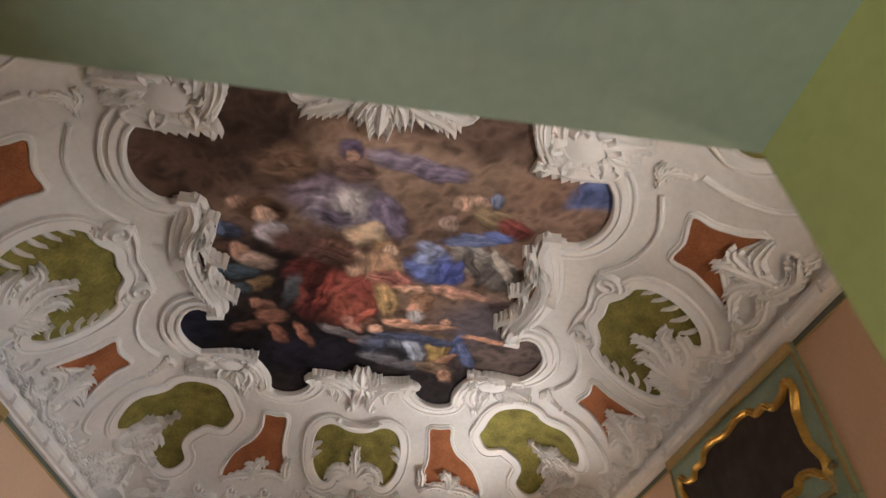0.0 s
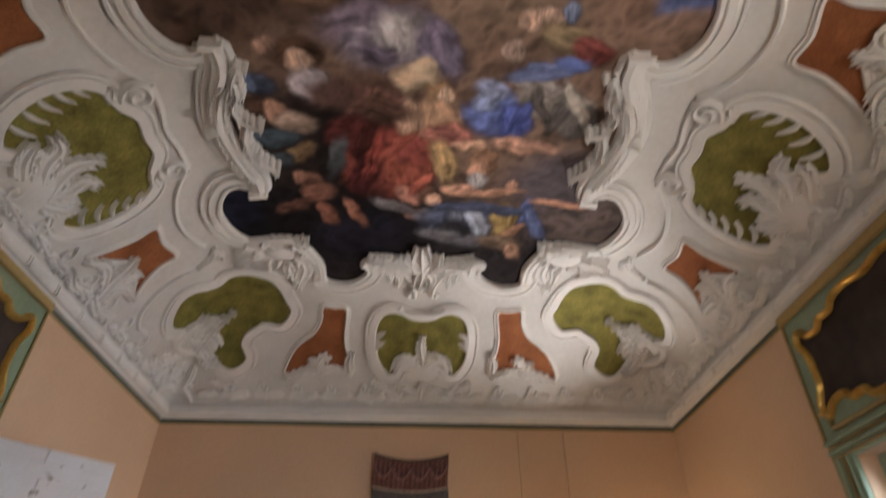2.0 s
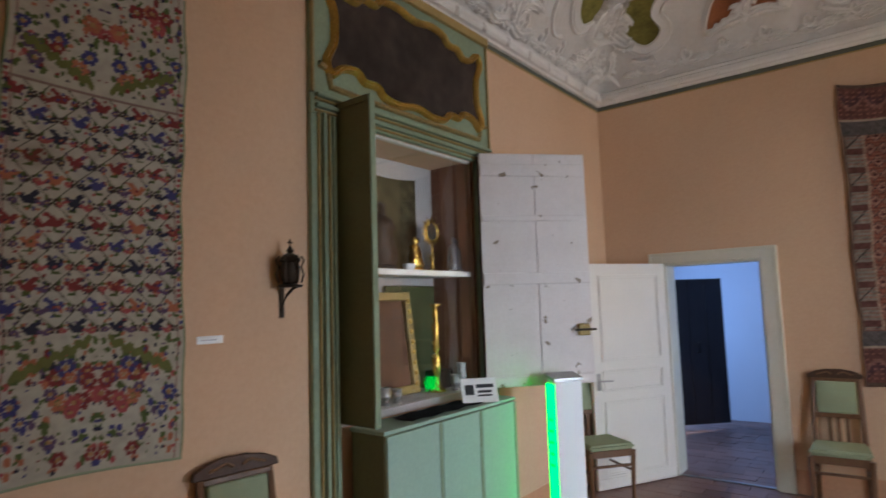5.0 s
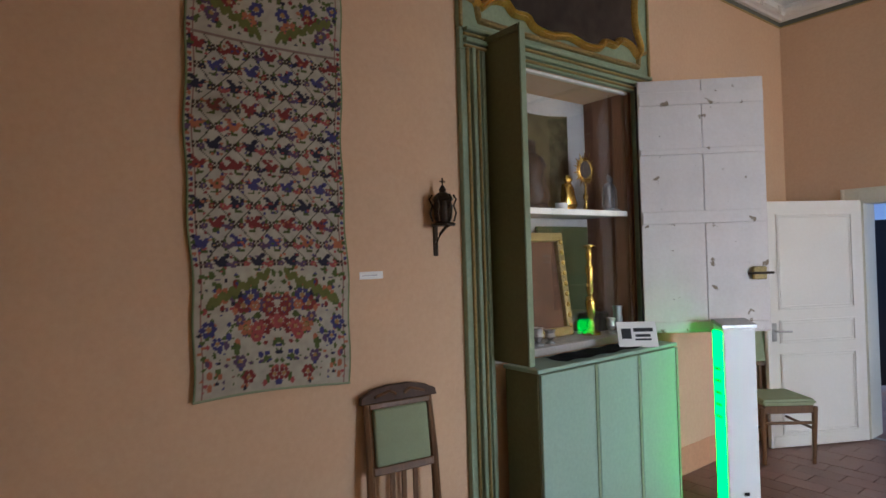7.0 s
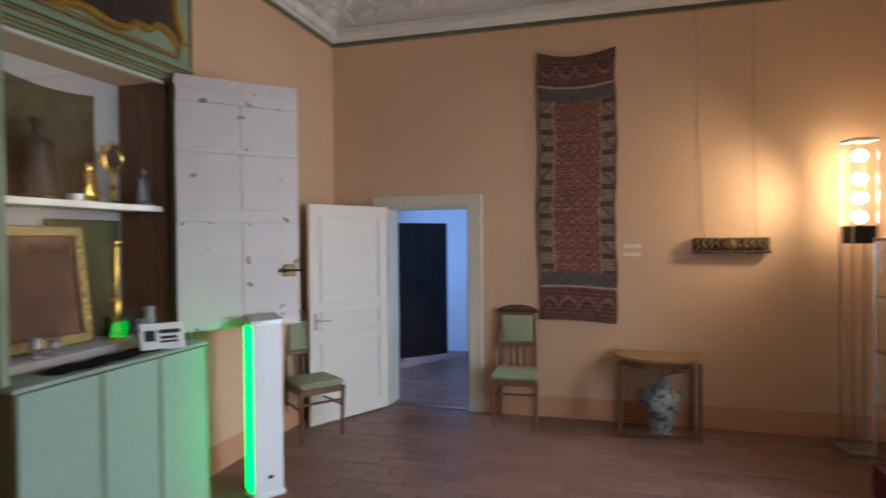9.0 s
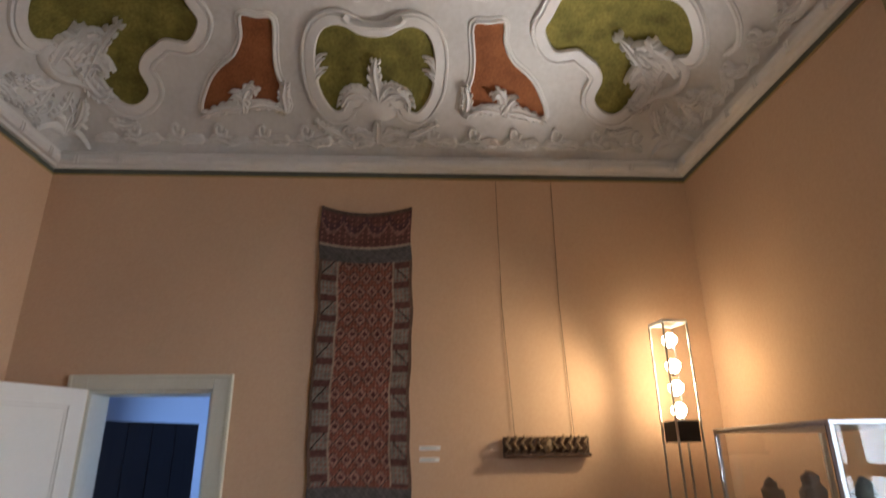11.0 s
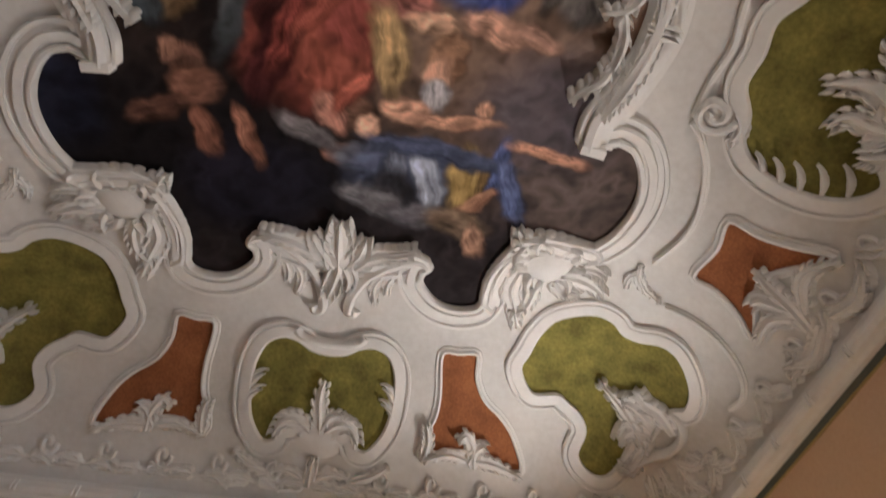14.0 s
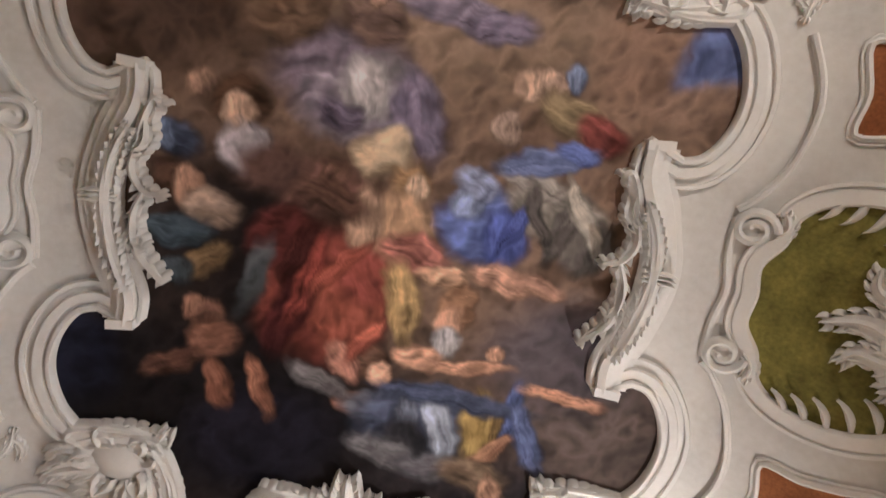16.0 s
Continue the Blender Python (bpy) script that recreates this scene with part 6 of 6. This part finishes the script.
part("cross_arm", tube([(0.07, -0.014, 0.348), (0.07, 0.014, 0.348)], 0.004, 6), IRON, sc)

ws = thing("carved_shelf", (1.316, N, 1.464), 0, "carved and pierced dark wooden frieze piece hung on the wall", "carving")
part("back_board", box(0.0, 0.575, -0.028, -0.012, 0.0, 0.125, 0.004), DARKWOOD, ws)
part("bottom_ledge", box(0.0, 0.575, -0.075, -0.0285, 0.0, 0.02, 0.004), DARKWOOD, ws)
random.seed(12)
for i in range(11):
    x = 0.028 + i * 0.052
    pts = [(x - 0.016, -0.06, 0.02), (x + 0.012, -0.055, 0.05), (x - 0.012, -0.06, 0.085), (x + 0.014, -0.05, 0.115), (x + 0.004, -0.045, 0.13 + random.uniform(-0.006, 0.01))]
    part("carved_scroll", tube(pts, 0.010, 7, taper=[0.7, 1.2, 1.0, 1.1, 0.5]), mat("gilt_brown_carving", (0.20, 0.13, 0.07), 0.5, vary=0.5, scale=25, fine=90) if i == 0 else bpy.data.materials["gilt_brown_carving"], ws, smooth=True)
part("boss", lathe([(0.045, 0), (0.04, 0.02), (0.015, 0.03)], 14), bpy.data.materials["gilt_brown_carving"], ws, smooth=True).matrix_local = pose(0.29, -0.035, 0.07, 90, 0, 0)
for x0, x1 in ((1.345, 1.40), (1.775, 1.80)):
    wr = thing("hanging_wire", (0, 0, 0), 0, "thin dark wire hanging down the wall from the cornice", "wire", "wires holding the carving")
    part("wire", tube([(x0, N - 0.008, 3.46), ((x0 + x1) / 2 - 0.02, N - 0.006, 2.5), (x1, N - 0.012, 1.585)], 0.0016, 6), DARKWOOD, wr)

# ---- chairs ----


def dining_chair():
    ch = thing("upholstered_chair", (0, 0, 0), 0, "dark wooden chair with green upholstered seat and back", "chair", "matching green chairs")
    for sx in (-1, 1):
        bm = tube([(sx * 0.175, -0.17, 0.0), (sx * 0.18, -0.175, 0.2), (sx * 0.185, -0.18, 0.41)], 0.019, 8, taper=[0.68, 0.9, 1.1])
        part("leg", bm, WALNUT, ch, smooth=True)
        bm = tube([(sx * 0.165, 0.235, 0.0), (sx * 0.162, 0.19, 0.22), (sx * 0.158, 0.18, 0.43), (sx * 0.155, 0.195, 0.70), (sx * 0.15, 0.235, 0.965)], 0.019, 8, taper=[0.75, 0.95, 1.1, 0.95, 0.85])
        part("leg", bm, WALNUT, ch, smooth=True)
        part("seat_rail", box(sx * 0.17 - 0.012, sx * 0.17 + 0.012, -0.165, 0.17, 0.365, 0.42, 0.003), WALNUT, ch)
        part("stretcher", tube([(sx * 0.178, -0.17, 0.25), (sx * 0.164, 0.19, 0.25)], 0.010, 6), WALNUT, ch)
    part("seat_rail", box(-0.17, 0.17, -0.19, -0.166, 0.365, 0.42, 0.003), WALNUT, ch)
    part("seat_rail", box(-0.15, 0.15, 0.165, 0.185, 0.365, 0.42, 0.003), WALNUT, ch)
    part("stretcher", box(-0.175, 0.175, -0.185, -0.168, 0.285, 0.305, 0.003), WALNUT, ch)
    bm = prism([(-0.195, -0.205), (0.195, -0.205), (0.175, 0.165), (-0.175, 0.165)], 0.4205, 0.465)
    bmesh.ops.bevel(bm, geom=[e for e in bm.edges], offset=0.018, segments=3, affect="EDGES")
    part("seat", bm, GREENCLOTH, ch, "green woven upholstered seat", smooth=True)
    back = pose(0, 0.185, 0.62, -7, 0, 0)
    bm = box(-0.13, 0.13, -0.022, 0.012, 0.05, 0.29, 0.012, segments=3)
    bmesh.ops.transform(bm, matrix=back, verts=bm.verts)
    part("back_cushion", bm, GREENCLOTH, ch, "green woven upholstered back panel", smooth=True)
    for z0, z1 in ((0.015, 0.05), (0.29, 0.315)):
        bm = box(-0.145, 0.145, -0.014, 0.012, z0, z1, 0.004)
        bmesh.ops.transform(bm, matrix=back, verts=bm.verts)
        part("back_rail", bm, WALNUT, ch)
    crest = [(-0.185, 0.315), (-0.18, 0.345), (-0.12, 0.372), (-0.05, 0.385), (0.05, 0.385), (0.12, 0.372), (0.18, 0.345), (0.185, 0.315)]
    bm = prism(crest, -0.018, 0.016, "y")
    bmesh.ops.bevel(bm, geom=bm.edges[:], offset=0.004, segments=1, affect="EDGES")
    bmesh.ops.transform(bm, matrix=back, verts=bm.verts)
    cr = part("crest_rail", bm, DARKWOOD, ch, "carved dark crest rail")
    for q in (-1, 1):
        bm = tube([(q * 0.02, -0.02, 0.345), (q * 0.05, -0.022, 0.362), (q * 0.09, -0.021, 0.35), (q * 0.12, -0.02, 0.34)], 0.007, 6)
        bmesh.ops.transform(bm, matrix=back, verts=bm.verts)
        part("carving", bm, WALNUT, cr, smooth=True)
    for x in (-0.055, 0.0, 0.055):
        part("splat", box(x - 0.012, x + 0.012, 0.185, 0.195, 0.42, 0.64, 0.003), WALNUT, ch)
    return ch


chair = dining_chair()
chair.matrix_world = pose(-0.135, 7.955, 0, 0, 0, 4)
copy_thing(chair, pose(-1.715, 7.275, 0, 0, 0, 90 - 38))
copy_thing(chair, pose(-1.68, 4.055, 0, 0, 0, 83))

# ---- console table and vase ----
tb = thing("console_table", (1.02, N - 0.005, 0), 0, "half-round wooden console table against the wall", "table")
arc = [(0.345 * math.cos(a), -0.02 - 0.42 * max(0.0, math.sin(a)) ** 0.6) for a in np.linspace(math.pi, 0, 21)]
bm = prism(arc[::-1], 0.612, 0.636)
part("top", bm, TOPWOOD, tb, "light wooden half-round top")
apron = [(0.30 * math.cos(a), -0.03 - 0.36 * max(0.0, math.sin(a)) ** 0.6) for a in np.linspace(math.pi, 0, 21)]
part("apron", prism(apron[::-1], 0.55, 0.6115), WALNUT, tb)
for q in (-1, 1):
    part("leg", box(q * 0.30 - 0.018, q * 0.30 + 0.018, -0.39, -0.354, 0, 0.6115, 0.004), WALNUT, tb)
    part("leg", box(q * 0.29 - 0.018, q * 0.29 + 0.018, -0.046, -0.010, 0, 0.549, 0.004), WALNUT, tb)
    part("stretcher", box(q * 0.295 - 0.008, q * 0.295 + 0.008, -0.353, -0.047, 0.03, 0.05, 0.002), WALNUT, tb)
    bm = prism([(q * 0.28, 0.55), (q * 0.10, 0.55), (q * 0.02, 0.50), (q * 0.16, 0.535)][::q], -0.375, -0.36, "y")
    part("bracket", bm, WALNUT, tb)
part("stretcher", box(-0.28, 0.28, -0.38, -0.364, 0.02, 0.035, 0.002), WALNUT, tb)


def vase_material():
    """White glaze with blue and green brushed marks."""
    m = mat("painted_glaze", (0.36, 0.38, 0.36), 0.25, vary=0.1, scale=6, fine=40, bump=0.05)
    t = m.node_tree
    b = t.nodes["Principled BSDF"]
    co = t.nodes["Texture Coordinate"]
    prev = b.inputs["Base Color"].links[0].from_socket
    for sc_, lo, c in ((11, 0.53, (0.05, 0.09, 0.22)), (15, 0.57, (0.09, 0.16, 0.08)), (8, 0.60, (0.30, 0.20, 0.06))):
        nz = t.nodes.new("ShaderNodeTexNoise")
        nz.inputs["Scale"].default_value, nz.inputs["Detail"].default_value, nz.inputs["Distortion"].default_value = sc_, 3, 1.5
        t.links.new(co.outputs["Object"], nz.inputs["Vector"])
        cut = t.nodes.new("ShaderNodeMapRange")
        cut.inputs["From Min"].default_value, cut.inputs["From Max"].default_value = lo, lo + 0.03
        t.links.new(nz.outputs["Fac"], cut.inputs["Value"])
        mx = t.nodes.new("ShaderNodeMix")
        mx.data_type = "RGBA"
        mx.inputs["B"].default_value = (*c, 1)
        t.links.new(cut.outputs["Result"], mx.inputs["Factor"])
        t.links.new(prev, mx.inputs["A"])
        prev = mx.outputs["Result"]
    t.links.new(prev, b.inputs["Base Color"])
    return m


GLAZE = vase_material()
vz = thing("ceramic_vase", (1.045, 7.96, 0.0), 0, "lidded white vase with blue and green painting and two ears", "vase")
part("body", lathe([(0.075, 0), (0.08, 0.01), (0.07, 0.04), (0.095, 0.12), (0.135, 0.23), (0.14, 0.29), (0.115, 0.345), (0.065, 0.375), (0.06, 0.395), (0.075, 0.405)], 28), GLAZE, vz, smooth=True)
part("lid", lathe([(0.074, 0.4055), (0.07, 0.42), (0.04, 0.44), (0.018, 0.45), (0.022, 0.465), (0.005, 0.48)], 24), GLAZE, vz, smooth=True)
for q in (-1, 1):
    part("ear", tube([(q * 0.11, 0, 0.345), (q * 0.16, 0, 0.36), (q * 0.178, 0, 0.32), (q * 0.165, 0, 0.27), (q * 0.138, 0, 0.25)], 0.014, 8, taper=[0.8, 1, 1.1, 1, 0.8]), GLAZE, vz, smooth=True)

# ---- floor lamp in the corner ----
fl = thing("floor_lamp", (2.42, 7.93, 0), 8, "tall lit column lamp with four bulbs between thin steel posts", "lamp")
part("base", box(-0.13, 0.13, -0.13, 0.13, 0, 0.025, 0.006), STEEL, fl)
for q in (-1, 1):
    for r in (-1, 1):
        part("post", box(q * 0.085 - 0.006, q * 0.085 + 0.006, r * 0.085 - 0.006, r * 0.085 + 0.006, 0.0255, 2.285, 0.002), STEEL, fl)
part("transformer_box", box(-0.078, 0.078, -0.078, 0.078, 1.54, 1.67, 0.005), BLACK, fl, "black box under the bulbs")
bm = box(-0.09, 0.09, -0.09, -0.078, 2.2855, 2.305, 0.002)
box(-0.09, 0.09, 0.078, 0.09, 2.2855, 2.305, 0.002, bm=bm)
box(-0.09, -0.078, -0.078, 0.078, 2.2855, 2.305, 0.002, bm=bm)
box(0.078, 0.09, -0.078, 0.078, 2.2855, 2.305, 0.002, bm=bm)
part("top_frame", bm, PAPER, fl, "white open top frame")
for z in (1.735, 1.875, 2.015, 2.185):
    part("bulb", lathe([(0.012, -0.045), (0.03, -0.035), (0.048, -0.01), (0.048, 0.012), (0.032, 0.034), (0.01, 0.045)], 16, at=(0, 0, z)), BULB, fl, "glowing warm bulb", smooth=True)
    part("socket", lathe([(0.016, -0.066), (0.016, -0.0455), (0.010, -0.0452)], 10, at=(0, 0, z)), STEEL, fl)

# Second lamp, never in view, added as the source of the south-east beam.
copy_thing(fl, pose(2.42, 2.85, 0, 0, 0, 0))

# ---- glass showcase by the east wall ----
vt = thing("glass_showcase", (0, 0, 0), 0, "glass showcase with steel edges, glass shelves and a maroon base", "showcase")
VX0, VX1, VY0, VY1 = 2.20, 2.76, 6.25, 7.10
part("base", box(VX0, VX1, VY0, VY1, 0.0, 0.20, 0.006), MAROON, vt, "maroon covered base")
for x in (VX0 + 0.012, VX1 - 0.012):
    for y in (VY0 + 0.012, VY1 - 0.012):
        part("post", box(x - 0.010, x + 0.010, y - 0.010, y + 0.010, 0.2005, 1.565, 0.002), STEEL, vt)
part("top", box(VX0, VX1, VY0, VY1, 1.5655, 1.585, 0.003), STEEL, vt)
for a, b, c, d in ((VX0 + 0.001, VX0 + 0.005, VY0 + 0.023, VY1 - 0.023), (VX0 + 0.023, VX1 - 0.023, VY0 + 0.001, VY0 + 0.005), (VX0 + 0.023, VX1 - 0.023, VY1 - 0.005, VY1 - 0.001)):
    part("pane", box(a, b, c, d, 0.201, 1.565), CLEAR, vt).visible_shadow = False
SHELFGLASS = glass("greenish_glass", (0.75, 0.82, 0.74), 0.15)
for z in (0.56, 0.89, 1.225):
    part("glass_shelf", box(VX0 + 0.006, VX1 - 0.006, VY0 + 0.006, VY1 - 0.006, z, z + 0.012, 0.002), SHELFGLASS, vt, "greenish glass shelf")
DARKSTONE = mat("dark_carved_stone", (0.045, 0.042, 0.04), 0.6, vary=0.4, scale=15, fine=80, bump=0.4)
for x, y, z, s in ((2.33, 6.90, 1.238, 0.13), (2.36, 6.66, 1.238, 0.16), (2.40, 6.42, 1.238, 0.14)):
    bm = lathe([(s * 0.5, 0), (s * 0.48, s * 0.12), (s * 0.3, s * 0.2), (s * 0.34, s * 0.55), (s * 0.2, s * 0.7), (s * 0.22, s * 0.85), (s * 0.06, s)], 12)
    for v in bm.verts:
        v.co += v.co.normalized() * noise.noise(v.co * 30 + Vector((x, y, z)) * 9) * s * 0.18
        v.co.z = max(v.co.z, 0)
    ob = part("stone_carving", bm, DARKSTONE, smooth=True)
    ob.location = (x, y, z)
    tagged(ob, "small dark stone carving on a glass shelf", "carving", "carvings in the showcase")
for y in (6.52, 6.78):
    ob = thing("dark_book", (2.36, y, 0.903), 12, "dark bound book standing upright on a glass shelf", "book", "books in the showcase")
    part("cover", prism([(-0.02, 0), (0.035, 0), (0.012, 0.22), (-0.03, 0.22)], -0.085, 0.085, "y"), BLACKWOOD, ob)
    part("page_block", prism([(-0.012, 0.004), (0.028, 0.004), (0.006, 0.216), (-0.022, 0.216)], 0.0851, 0.0865, "y"), PAPER, ob)
ob = thing("old_pistol", (2.37, 6.72, 0.573), 80, "old dark metal and wood pistol lying on a glass shelf", "pistol")
part("barrel", tube([(-0.15, 0, 0.02), (0.06, 0, 0.02)], 0.014, 10), BLACK, ob, smooth=True)
part("grip", tube([(0.04, 0, 0.02), (0.10, 0.01, 0.018), (0.15, 0.04, 0.015)], 0.018, 8, taper=[0.8, 1, 0.9]), DARKWOOD, ob, smooth=True)
for y in (6.45, 6.7):
    ob = thing("paper_label", (2.31, y, 0.573), 10, "small white label card on the glass shelf", "label", "labels in the showcase")
    part("card", box(-0.04, 0.04, -0.03, 0.03, 0, 0.003, 0.0008), PAPER, ob)

# ---- east window ----
ec = thing("window_casing", (0, 0, 0), 0, "sage green window casing with gilt lines and an overpanel painting", "casing")
casing(ec, E, -1)
wi = thing("window_1", (0, 0, 0), 0, "tall white framed window with daylight behind it", "window", kind="structure")
part("window_sill", box(E + 0.001, E + 0.18, NY0 + 0.001, NY1 - 0.001, 0.2505, 0.29, 0.006), WHITE, wi)
for a, b in ((NY0 + 0.001, NY0 + 0.07), (5.285, 5.365), (NY1 - 0.07, NY1 - 0.001)):
    part("window_frame", box(E + 0.10, E + 0.15, a, b, 0.2905, NZ1 - 0.001, 0.005), MINT, wi)
for z0, z1 in ((0.2905, 0.36), (1.36, 1.42), (NZ1 - 0.07, NZ1 - 0.001)):
    for a, b in ((NY0 + 0.0705, 5.2845), (5.3655, NY1 - 0.0705)):
        part("window_frame", box(E + 0.10, E + 0.15, a, b, z0, z1, 0.005), MINT, wi)
for a, b in ((NY0 + 0.071, 5.284), (5.366, NY1 - 0.071)):
    for z0, z1 in ((0.361, 1.359), (1.421, NZ1 - 0.071)):
        part("pane", box(E + 0.123, E + 0.127, a, b, z0, z1), CLEAR, wi).visible_shadow = False
